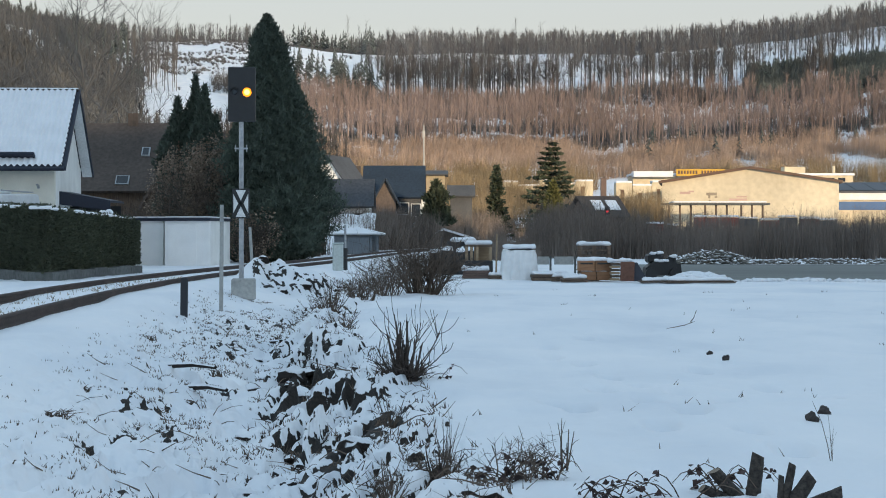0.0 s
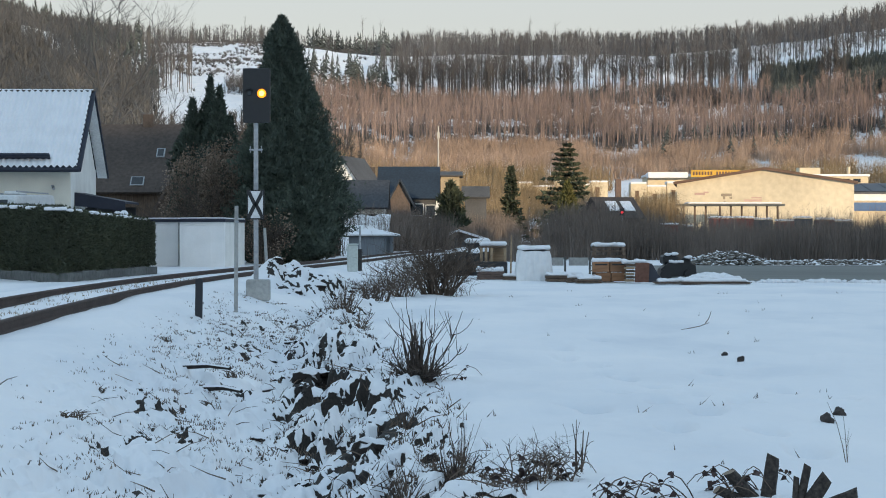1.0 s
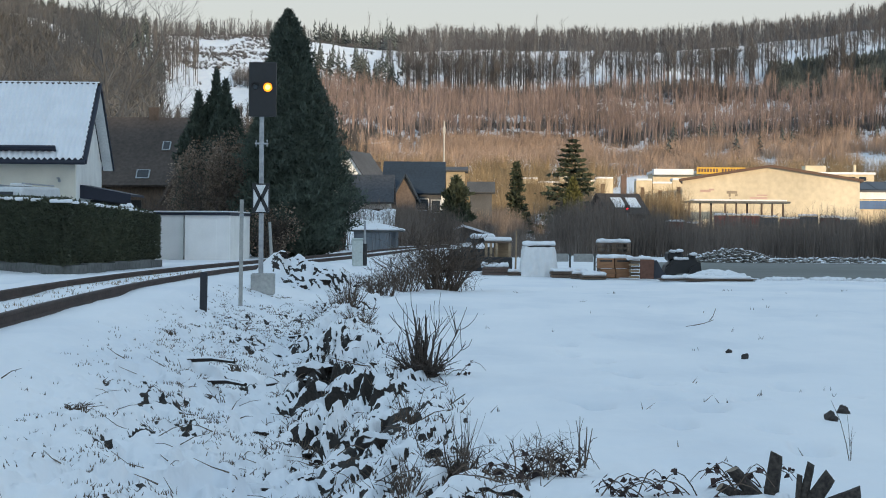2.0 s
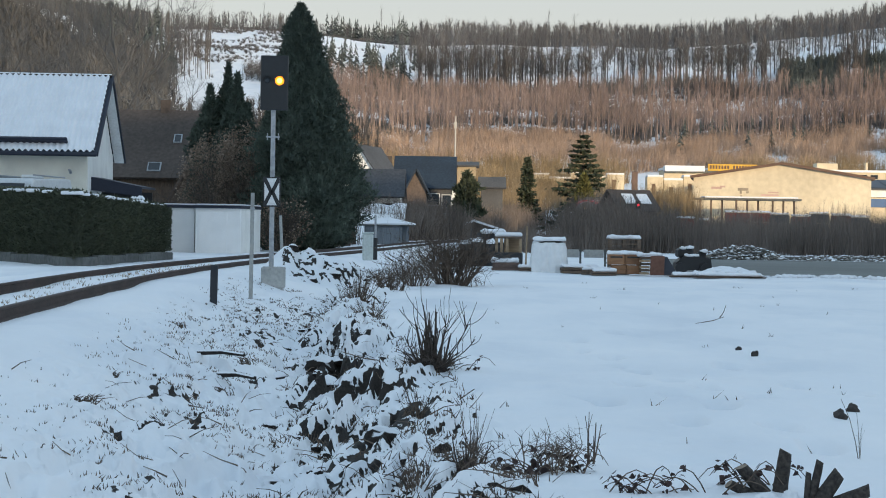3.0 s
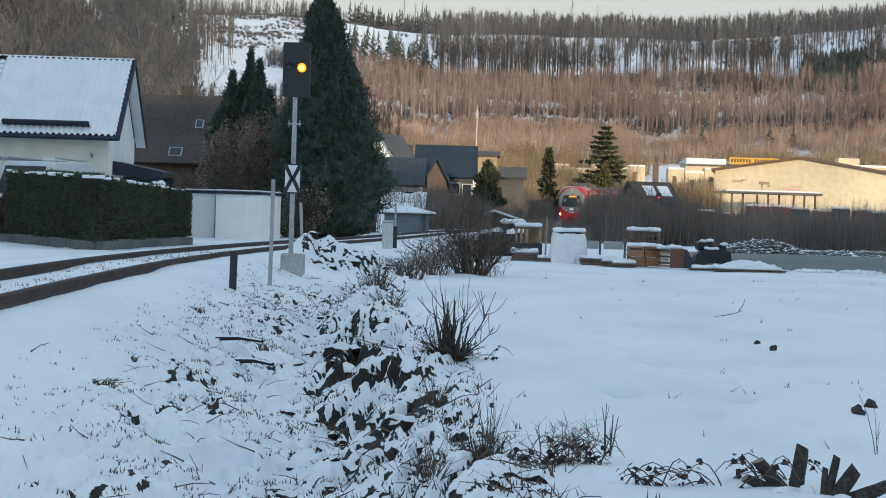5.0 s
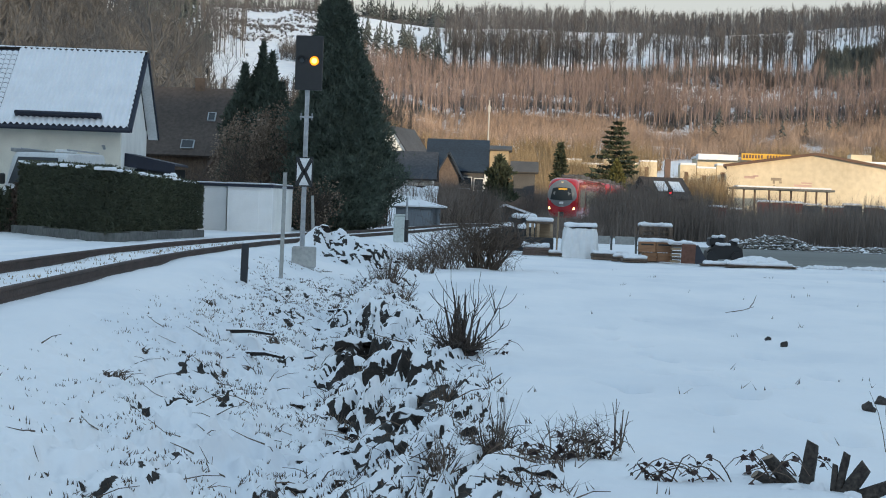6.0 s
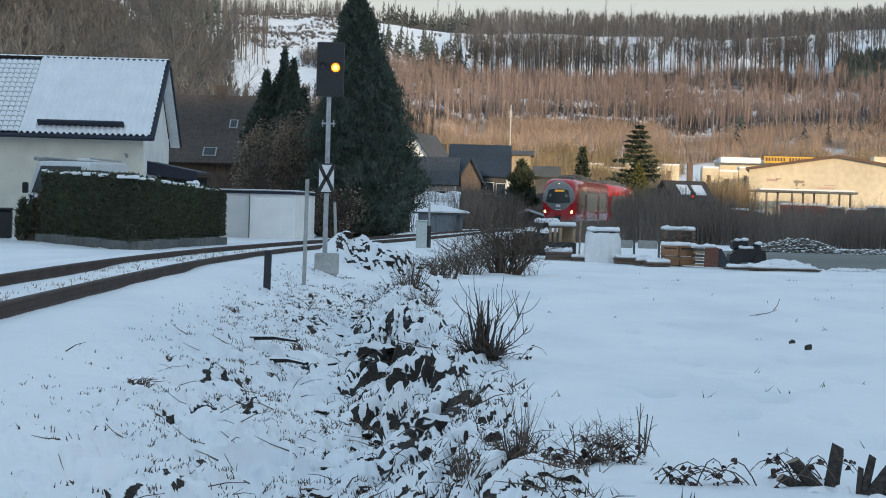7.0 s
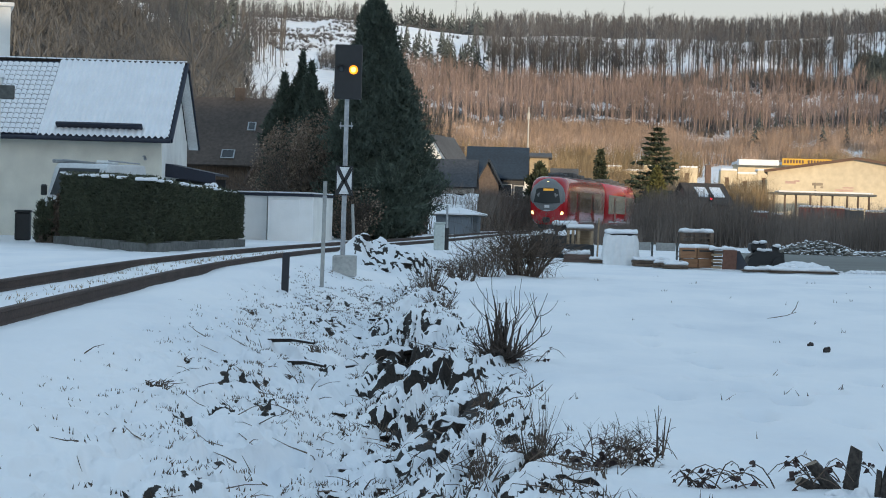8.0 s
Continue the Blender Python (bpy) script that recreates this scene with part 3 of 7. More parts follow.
plant("slope_conifers", "conifer", p, rng.uniform(6, 11, len(p)), HILLFIR, "dark conifers on the slope beside the clearing", "wood")
p = sown(90, -0.165, -0.138, 570, 700)
plant("clearing_edge_wood", "bare", p, rng.uniform(9, 16, len(p)), HILLBARE, "leafless trees standing before the snowy clearing", "wood", 1.2)
p = np.concatenate([sown(3000, 0.15, 0.25, 570, 690, firs), sown(60, 0.1, 0.3, 400, 560)])
plant("fir_patches", "conifer", p, rng.uniform(3.5, 6.5, len(p)), HILLFIR, "patches of young conifers on the snowy slope", "wood", 1.3)
p = sown(2700, -0.32, -0.15, 250, 560, lambda u, d: u < -0.155 - 0.02 * rng.random(len(u)))
plant("village_wood", "bushy", p, rng.uniform(8, 14, len(p)), VILLAGEWOOD, "grey-brown leafless wood rising behind the houses", "wood", 1.5)
p = sown(1100, -0.33, -0.168, 560, 900)
plant("upper_village_wood", "bushy", p, rng.uniform(7, 12, len(p)), VILLAGEWOOD, "grey leafless wood climbing the slope behind the houses", "wood", 1.3)
p = sown(900, -0.17, -0.05, 230, 420, lambda u, d: patchy(u, d, 20, 0.6))
plant("village_scrub", "bushy", p, rng.uniform(4, 8, len(p)), HILLBARE, "leafless scrub behind the village houses", "scrub", 1.5)
p = sown(1000, -0.04, 0.31, 740, 895, lambda u, d: (~clearing(u, d)) & patchy(u + 3, d, 45, 0.5))
plant("upper_wood", "bushy", p, rng.uniform(8, 13, len(p)), HILLDARK, "grey leafless trees crowding the upper slope", "wood", 1.3)
p = np.array([(5.553, 1180.0), (44.076, 1180), (60.9, 1190), (-58.653, 1180), (-51.931, 1185), (-47.2, 1175), (-84.682, 1185), (-130.494, 1180)])
plant("dead_snags", "bare", p, np.array([24.0, 30, 31, 28, 25, 27, 24, 26]), HILLDARK, "tall dead trees standing out on the ridge", "wood", 0.8)


# ---- signal and posts beside the track ----
LAMP = glow("amber_signal_light", (1.0, 0.3, 0.01), 1.5)
CORE = glow("amber_filament", (1.0, 0.62, 0.16), 2.2)
REDLAMP = glow("red_signal_light", (1.0, 0.02, 0.04), 1.6)
HEADLAMP = glow("warm_headlight", (1.0, 0.72, 0.3), 1.9)


def signal():
    s = base("railway_signal", pose(-4.41, 42, 0.05), "slim railway signal on a grey steel post, amber light lit", "railway signal")
    part("foundation", Geo().box(0.06, -0.12, 0.03, 0.52, 0.4, 0.47, 3, 0.03), CONCRETE, s)
    part("post", Geo().tube([(0, 0, 0.3), (0, 0, 4.05)], 0.055, 0.05, 12), STEEL, s)
    head = part("signal_head", Geo().box(0.02, -0.06, 3.92, 0.6, 0.1, 1.19, 0, 0.015), BLACK, s, "matt black signal screen")
    part("head_box", Geo().box(0.02, 0.11, 4.05, 0.42, 0.22, 0.95, 0, 0.02), BLACK, head)
    for x, z, on in ((0.137, 4.56, 1), (-0.13, 4.56, 0)):
        hood = Geo()
        ring = [(x + 0.1 * math.cos(a), z + 0.1 * math.sin(a)) for a in (math.pi * k / 9 for k in range(10))]
        for (a, b), (c, d) in zip(ring, ring[1:]):
            hood.add([(a, -0.11, b), (c, -0.11, d), (c, -0.17, d), (a, -0.17, b)], [(0, 1, 2, 3)])
        h = part("lamp_hood", hood, BLACK, head)
        if on:
            part("lamp_core", Geo().tube([(x, -0.13, z), (x, -0.142, z)], 0.062, 0.055, 16), CORE, head, "bright lamp core")
        part("lens", Geo().tube([(x, -0.11, z), (x, -0.135, z)], 0.1 if on else 0.06, 0.095 if on else 0.05, 16), LAMP if on else GLASS, head, "lit amber lens" if on else "dark lens")
    clamp = Geo().box(0, -0.02, 3.32, 0.29, 0.09, 0.035, 0, 0.006).tube([(-0.12, -0.02, 3.27), (-0.12, -0.02, 3.42)], 0.012, 0.012, 6).tube([(0.12, -0.02, 3.27), (0.12, -0.02, 3.42)], 0.012, 0.012, 6)
    part("bracket", clamp, STEEL, s)
    board = part("sign_board", Geo().box(0, -0.09, 1.81, 0.38, 0.02, 0.65, 0, 0.004), BLACK, s, "white board with two black chevrons tip to tip")
    part("sign_face", Geo().box(0, -0.104, 1.84, 0.325, 0.006, 0.59, 0, 0.001), WHITE, board)
    for up in (1, -1):
        bar = Geo()
        for side in (1, -1):
            zc = 2.135
            bar.add([(side * -0.03, -0.112, zc), (side * 0.058, -0.112, zc), (side * 0.162, -0.112, zc + up * 0.21), (side * 0.162, -0.112, zc + up * 0.295), (side * 0.112, -0.112, zc + up * 0.295)], [(0, 1, 2, 3, 4)])
        part("chevron", bar, BLACK, board, "black chevron")
    return s


signal()
post = base("marker_post", pose(-4.219, 36.5, gz(-4.219, 36.5) - 0.05), "thin pale weathered post beside the signal", "post")
part("shaft", Geo().tube([(0, 0, 0), (0.01, 0, 1.2), (0.015, 0, 2.14)], 0.042, 0.04, 8), CONCRETE, post)
part("top_band", Geo().tube([(0.0145, 0, 1.82), (0.0145, 0, 1.86)], 0.046, 0.046, 8), STEEL, post)
one("short_post", Geo().box(0, 0, 0, 0.125, 0.1, 0.72, 4, 0.012), plain("dark_post", (0.03, 0.032, 0.038), 0.7), "short dark square post in the snow", "post", pose(-4.455, 33, gz(-4.455, 33) - 0.08, 1, 1, 0))
one("stake", Geo().tube([(0, 0, 0), (-0.09, 0, 1.6)], 0.07, 0.06, 7), CONCRETE, "pale leaning stake beyond the track", "stake", pose(-7.555, 76, gz(-7.555, 76) - 0.1))


def cabinet():
    m = pose(-3.282, 60, 0.36, 0, 0, 6)
    c = base("switch_cabinet", m, "pale green-grey trackside cabinet in snow", "cabinet")
    pale = plain("pale_grey_plastic", (0.5, 0.55, 0.53), 0.6)
    part("housing", Geo().box(0, 0, 0, 0.33, 0.28, 0.83, 0, 0.03), pale, c)
    part("lid", Geo().box(0, 0, 0.83, 0.36, 0.31, 0.05, 0, 0.02), pale, c)
    part("door_seam", Geo().box(0, -0.142, 0.08, 0.26, 0.006, 0.66, 0, 0.002), pale, c)
    p2 = base("track_post", pose(-3.104, 61, 0.36), "thin grey pole with a dark sleeve", "post")
    part("pole", Geo().tube([(0, 0, 0), (0, 0, 1.42)], 0.04, 0.035, 8), STEEL, p2)
    part("sleeve", Geo().tube([(0, 0, 0), (0, 0, 0.7)], 0.075, 0.075, 8), BLACK, p2)


cabinet()


# ---- leaves and twigs ----
def leaves(name, points, outward, size, material, parent=None, long=1.6):
    """Many small leaf sprays, one diamond each, at points, leaning along outward."""
    n = len(points)
    a = outward + rng.normal(0, 0.55, (n, 3))
    a /= np.linalg.norm(a, axis=1)[:, None]
    b = np.cross(a, rng.normal(0, 1, (n, 3)))
    b /= np.linalg.norm(b, axis=1)[:, None]
    s = (size * rng.uniform(0.6, 1.4, n))[:, None]
    V = np.stack([points - a * s * 0.3, points + b * s * 0.5, points + a * s * long, points - b * s * 0.5], 1).reshape(-1, 3)
    T = (np.arange(n)[:, None] * 4 + np.array([0, 1, 2, 3])).reshape(-1, 4)
    ob = raw(name, V, T, material)
    ob.parent = parent
    return ob


def column_tree(name, label, m, height, profile, n, size, material, category="conifer", rough=0.2, lean=0.0, smooth_core=True):
    """A dense upright conifer: trunk, dark core and a crown of sprays. profile: (share of height, radius) pairs."""
    t = base(name, m, label, category)
    hs, rs = [a * height for a, _ in profile], [b for _, b in profile]
    part("trunk", Geo().tube([(0, 0, -0.2), (lean * 0.5, 0, height * 0.5), (lean, 0, height * 0.93)], 0.2, 0.03, 8), BARK, t)
    h = rng.uniform(0, height, n * 3)
    r = np.interp(h, hs, rs)
    keep = rng.random(n * 3) < (r + 0.12) / (max(rs) + 0.12)
    h, r = h[keep][:n], r[keep][:n]
    a = rng.uniform(0, 2 * math.pi, len(h))
    lump = 1 + rough * (fbm(a * 2.2 + 3, h * 1.1, 3) - 0.5) * 2 + rough * 1.1 * (fbm(a * 7, h * 3.3, 3) - 0.5)
    rr = r * lump * rng.uniform(0.72, 1.04, len(h))
    cx = lean * h / height
    P = np.stack([cx + rr * np.cos(a), rr * np.sin(a), h], -1)
    out = np.stack([np.cos(a) * 0.55, np.sin(a) * 0.55, np.full(len(h), 0.9)], -1)
    leaves("crown", P, out, size, material, t, 2.2)
    core = Geo()
    rings = 14
    for i in range(rings):
        z = height * (0.03 + 0.9 * i / (rings - 1))
        q = float(np.interp(z, hs, rs)) * 0.72
        core.v += [(lean * z / height + q * math.cos(b), q * math.sin(b), z) for b in (2 * math.pi * j / 12 for j in range(12))]
    for i in range(rings - 1):
        for j in range(12):
            core.f.append((i * 12 + j, i * 12 + (j + 1) % 12, (i + 1) * 12 + (j + 1) % 12, (i + 1) * 12 + j))
    part("inner_foliage", core, material, t, "", True)
    return t


column_tree("thuja_tree", "tall dark green thuja towering behind the signal", pose(-7.259, 86, 0.2), 11.1,
            [(0, 0.7), (0.05, 1.7), (0.14, 2.3), (0.3, 2.28), (0.5, 1.85), (0.7, 1.35), (0.85, 0.85), (0.95, 0.42), (1.0, 0.05)], 78000, 0.06, THUJA, rough=0.5, lean=-0.62)
column_tree("thuja_tree", "second spire of dark thuja beside the tallest", pose(-9.007, 87.5, 0.2), 7.6,
            [(0, 0.5), (0.1, 1.0), (0.4, 1.0), (0.75, 0.6), (1.0, 0.05)], 13000, 0.075, THUJA)
for px, top, w, n in ((-12.09, 8.9, 1.0, 6200), (-11.434, 8.3, 0.85, 5200), (-12.85, 7.8, 0.95, 5200), (-10.95, 6.9, 0.8, 4200)):
    column_tree("cypress_tree", "dark green cypress with a feathery tip", pose(px, 93 + rng.uniform(-1, 1), 0.3), top,
                [(0, w * 0.7), (0.2, w), (0.6, w), (0.72, w * 0.8), (0.81, w * 0.42), (0.9, w * 0.2), (1.0, 0.04)], int(n * 2.6), 0.085, THUJA, rough=0.55)


def spruce(name, label, m, height, reach, material=None, tiers=26):
    """A spruce with whorls of drooping branches under needle sprays."""
    t = base(name, m, label, "conifer")
    part("trunk", Geo().tube([(0, 0, -0.2), (0, 0, height)], height * 0.016, 0.02, 7), BARK, t)
    P, O, g = [], [], Geo()
    for k in range(tiers):
        z = height * (0.08 + 0.9 * (k / tiers))
        r = reach * (1 - (k / tiers)) ** 0.8 * rng.uniform(0.75, 1.1) + 0.12
        for j in range(9):
            a, q = rng.uniform(0, 6.28), r * rng.uniform(0.7, 1.1)
            g.tube([(0, 0, z), (math.cos(a) * q, math.sin(a) * q, z - q * 0.12)], 0.03, 0.01, 3, False)
            for c in np.linspace(0.12, 1, int(4 + q * 9)):
                for _ in range(2):
                    P.append((math.cos(a) * q * c + rng.normal(0, 0.1 * q), math.sin(a) * q * c + rng.normal(0, 0.1 * q), z - q * c * 0.12 + q * 0.16 * c * c + rng.normal(0, 0.04)))
                    O.append((math.cos(a), math.sin(a), -0.25))
    part("branchwork", g, BARK, t)["kind"] = "stuff"
    leaves("crown", np.array(P), np.array(O), 0.2 * height / 8, material or SPRUCE, t, 1.3)
    return t


spruce("spruce_tree", "tall blue-green spruce beyond the thicket", pose(13.624, 240, 0.8), 12.7, 4.4, tiers=19)
spruce("narrow_spruce", "slender dark spruce with a bare pointed tip", pose(6.566, 235, 0.4), 9.8, 1.75)
column_tree("golden_conifer", "small yellow-green conifer before the spruce", pose(13.076, 228, 0.4), 7.3, [(0, 0.5), (0.3, 1.1), (0.6, 1.0), (1, 0.05)], 3200, 0.2, YELLOWGREEN, rough=0.4)
column_tree("garden_yew", "round dark evergreen beside the houses", pose(-0.607, 172, 2.2), 3.9, [(0, 1.2), (0.3, 1.1), (0.45, 0.6), (0.6, 0.85), (0.85, 0.35), (1, 0.1)], 3000, 0.2, SPRUCE, rough=0.9)


def branchy(g, foot, way, length, radius, depth, spread=0.5, sides=5, lift=0.15, parts=3):
    """Grows one limb and its twigs into g."""
    pts, p, w = [Vector(foot)], Vector(foot), Vector(way).normalized()
    for _ in range(parts):
        w = (w + Vector((random.gauss(0, 0.12), random.gauss(0, 0.12), lift * 0.3 + random.gauss(0, 0.05)))).normalized()
        p = p + w * (length / parts)
        pts.append(p.copy())
    g.tube(pts, radius, radius * 0.55, max(3, sides), False)
    if depth <= 0:
        return
    for k in range(random.choice((3, 4, 4, 5))):
        c = random.uniform(0.35, 1.0)
        i = min(int(c * parts), parts - 1)
        q = pts[i].lerp(pts[i + 1], c * parts - i)
        side = Vector((random.gauss(0, 1), random.gauss(0, 1), random.gauss(0.15, 0.5))).normalized()
        branchy(g, q, w * (1 - spread) + side * spread, length * random.uniform(0.5, 0.75), radius * random.uniform(0.42, 0.6), depth - 1, spread, sides - 1, lift, parts)


def bare_tree(label, m, height, depth=5, material=None):
    t = base("bare_tree", m, label, "tree")
    g, c = Geo(), Geo()
    g.tube([(0, 0, -0.3), (0.1, 0, height * 0.2), (0.0, 0.1, height * 0.4)], height * 0.013, height * 0.009, 9, False)
    for k in range(7):
        a = k * 0.9 + random.gauss(0, 0.2)
        branchy(c, (0.0, 0.1 * k / 7, height * (0.22 + 0.18 * k / 6)), (math.cos(a) * 0.7, math.sin(a) * 0.7, random.uniform(0.5, 1.2)), height * random.uniform(0.26, 0.36), height * 0.0055, depth - 1, 0.55, 5, 0.3)
    part("trunk", g, material or VILLAGEWOOD, t, "", True)
    part("crown", c, material or VILLAGEWOOD, t)
    return t


bare_tree("large leafless tree spreading above the house roofs", pose(-23.304, 128, 0.6), 19)
bare_tree("leafless garden tree behind the house", pose(-26.259, 120, 0.6), 15)


# ---- the white house and its garden ----
def house_roof(parent, x0, x1, y0, z0, y1, z1, thick, material, name="roof"):
    """A roof slope between the eave line (y0, z0) and the ridge line (y1, z1)."""
    n = Vector((0, -(z1 - z0), y1 - y0)).normalized() * thick
    n = -n if n.z < 0 else n
    g = Geo().add([(x0, y0, z0), (x1, y0, z0), (x1, y1, z1), (x0, y1, z1)] + [(x, y + n.y, z + n.z) for x, y, z in ((x0, y0, z0), (x1, y0, z0), (x1, y1, z1), (x0, y1, z1))],
                  [(3, 2, 1, 0), (4, 5, 6, 7), (0, 1, 5, 4), (1, 2, 6, 5), (2, 3, 7, 6), (3, 0, 4, 7)])
    return part(name, g, material, parent)


def white_house():
    h = base("white_house", pose(-14.55, 71.95, 0.15, 0, 0, 3.6), "white rendered house with a snow-covered tiled roof", "house")
    L, dep, eave, ridge = 13.0, 7.9, 4.06, 6.9
    part("front_wall", Geo().box(-L / 2, 0.15, 0, L, 0.3, eave, 0), CREAM, h, "cream rendered wall")
    part("rear_wall", Geo().box(-L / 2, dep - 0.15, 0, L, 0.3, eave), RENDERWALL, h)
    for x in (-0.15, -L + 0.15):
        part("gable_wall", Geo().prism([(0.302, 0), (dep - 0.302, 0), (dep - 0.302, eave), (dep / 2, ridge - 0.12), (0.302, eave)], 0.3, Matrix.Translation((x + 0.15, 0, 0)) @ Matrix.Rotation(radians(90), 4, "Z")), RENDERWALL, h)
    e = 0.45
    k = (ridge - eave) / (dep / 2)
    roof = house_roof(h, -L - 0.4, 0.42, -e, eave - e * k + 0.02, dep / 2, ridge, 0.1, TRIM)
    house_roof(h, -L - 0.4, 0.42, dep + e, eave - e * k + 0.02, dep / 2, ridge, 0.1, TRIM)
    for y0, y1 in ((-e, dep / 2), (dep + e, dep / 2)):
        for x in (0.45, -L - 0.43):
            z0, z1 = eave - e * k, ridge + 0.02
            s = 1 if y0 < y1 else -1
            part("verge_board", Geo().add([(x + a, y, z + b) for a in (-0.03, 0.03) for y, z in ((y0, z0), (y1, z1)) for b in (-0.03, 0.13)], [(0, 1, 3, 2), (4, 6, 7, 5), (0, 4, 5, 1), (2, 3, 7, 6), (1, 5, 7, 3), (0, 2, 6, 4)]), TRIM, h)
    # soffit under the open verge
    for y0, y1 in ((-e, dep / 2), (dep + e, dep / 2)):
        part("soffit", Geo().add([(x, y, z) for x in (0.012, 0.41) for y, z in ((y0, eave - e * k - 0.02), (y1, ridge - 0.04))], [(0, 1, 3, 2)]), WHITE, h)
    part("gutter", Geo().tube([(-L - 0.4, -e - 0.06, eave - e * k + 0.03), (0.42, -e - 0.06, eave - e * k + 0.03)], 0.075, 0.075, 8), TRIM, h)
    slope = math.hypot(dep / 2 + e, ridge - eave + e * k)
    dy, dz = (dep / 2 + e) / slope, (ridge - eave + e * k) / slope

    def on_roof(x, s, up):
        return (x, -e + s * dy - up * dz, eave - e * k + 0.12 + s * dz + up * dy)

    # snow blanket with the swell of the tiles under it
    cols, rows = 250, 60
    xs, ss = np.linspace(-4.6, 0.33, cols), np.linspace(0.02, slope - 0.05, rows)
    g = Geo()
    for i, x in enumerate(xs):
        for s in ss:
            edge = min(1.0, (0.33 - x) * 9 + 0.35, s * 8 + 0.45, (slope - s) * 8 + 0.35)
            up = 0.02 + 0.035 * edge + 0.03 * math.sin(x * 2 * math.pi / 0.227) + 0.026 * ((s / 0.34) % 1) + 0.012 * float(val(np.array(x * 2.1), np.array(s * 1.7)))
            wob = 0.03 * math.sin(x * 2 * math.pi / 0.227) if s < 0.1 else 0.0
            g.v.append(on_roof(x, s + wob, up))
    for i in range(cols - 1):
        for j in range(rows - 1):
            g.f.append((i * rows + j, (i + 1) * rows + j, (i + 1) * rows + j + 1, i * rows + j + 1))
    part("roof_snow", g, SNOW, roof, "even snow blanket over the tiles", True)
    part("roof_bar", Geo().box(0, 0, 0, 3.25, 0.12, 0.34, 0, 0.03).moved(Matrix.Translation(on_roof(-2.33, 0.56, 0.05)) @ Matrix.Rotation(math.atan2(dz, dy) + 0.5, 4, "X")), TRIM, roof, "dark snow guard near the eave")
    for r in range(int(slope / 0.34)):
        part("verge_tile", Geo().box(0, 0, 0, 0.09, 0.12, 0.07, 0, 0.02).moved(Matrix.Translation(on_roof(0.33, r * 0.34 + 0.15, 0.015)) @ Matrix.Rotation(math.atan2(dz, dy), 4, "X")), TRIM, roof)
    # single tiles under thinner snow
    tile = Geo()
    prof = [(-0.112, 0.0), (-0.06, 0.035), (0.0, 0.045), (0.05, 0.03), (0.112, 0.0)]
    for s, up in ((0, 0.03), (0.36, 0.0)):
        for a, b in prof:
            tile.v.append((a, s, up + b))
    for a, b in prof:
        tile.v.append((a, 0, b - 0.01))
    tile.f = [(i, i + 1, i + 6, i + 5) for i in range(4)] + [(i + 10, i + 11, i + 1, i) for i in range(4)]
    cap = len(tile.f)
    k0 = len(tile.v)
    for s, up in ((0.035, 0.05), (0.33, 0.04)):
        for a, b in prof:
            tile.v.append((a * 0.97, s, up + b * 1.05))
    for a, b in prof:
        tile.v.append((a * 0.97, 0.03, 0.03 + b))
    tile.f += [(k0 + i, k0 + i + 1, k0 + i + 6, k0 + i + 5) for i in range(4)] + [(k0 + i + 10, k0 + i + 11, k0 + i + 1, k0 + i) for i in range(4)]
    me = tile.mesh("roof_tile", [TRIM, SNOW])
    for i, poly in enumerate(me.polygons):
        poly.material_index = 0 if i < cap else 1
    turn = math.atan2(dz, dy)
    for r in range(int(slope / 0.34)):
        for c in range(18):
            x = -4.72 - c * 0.227
            o = part("roof_tile", me, None, roof)
            o.matrix_basis = Matrix.Translation(on_roof(x, r * 0.34 + 0.02, 0.0)) @ Matrix.Rotation(turn, 4, "X")
    rest = Geo().add([on_roof(-8.8, 0.0, 0.05), on_roof(-13.3, 0.0, 0.05), on_roof(-13.3, slope, 0.05), on_roof(-8.8, slope, 0.05)], [(3, 2, 1, 0)])
    part("snow_sheet", rest, SNOW, roof)
    ridge_g = Geo()
    for c in range(34):
        ridge_g.tube([(0.4 - c * 0.4, dep / 2, ridge + 0.1), (0.02 - c * 0.4, dep / 2, ridge + 0.115)], 0.115, 0.1, 8)
    part("ridge_tiles", ridge_g, SOIL, h, "dark ridge tiles with patches of snow")
    lamp = part("wall_lamp", Geo().box(-0.62, -0.1, 3.16, 0.1, 0.18, 0.06, 0, 0.01).tube([(-0.58, -0.2, 3.16), (-0.55, -0.3, 3.08)], 0.05, 0.06, 8), STEEL, h, "grey wall floodlight")
    return h


white_house()


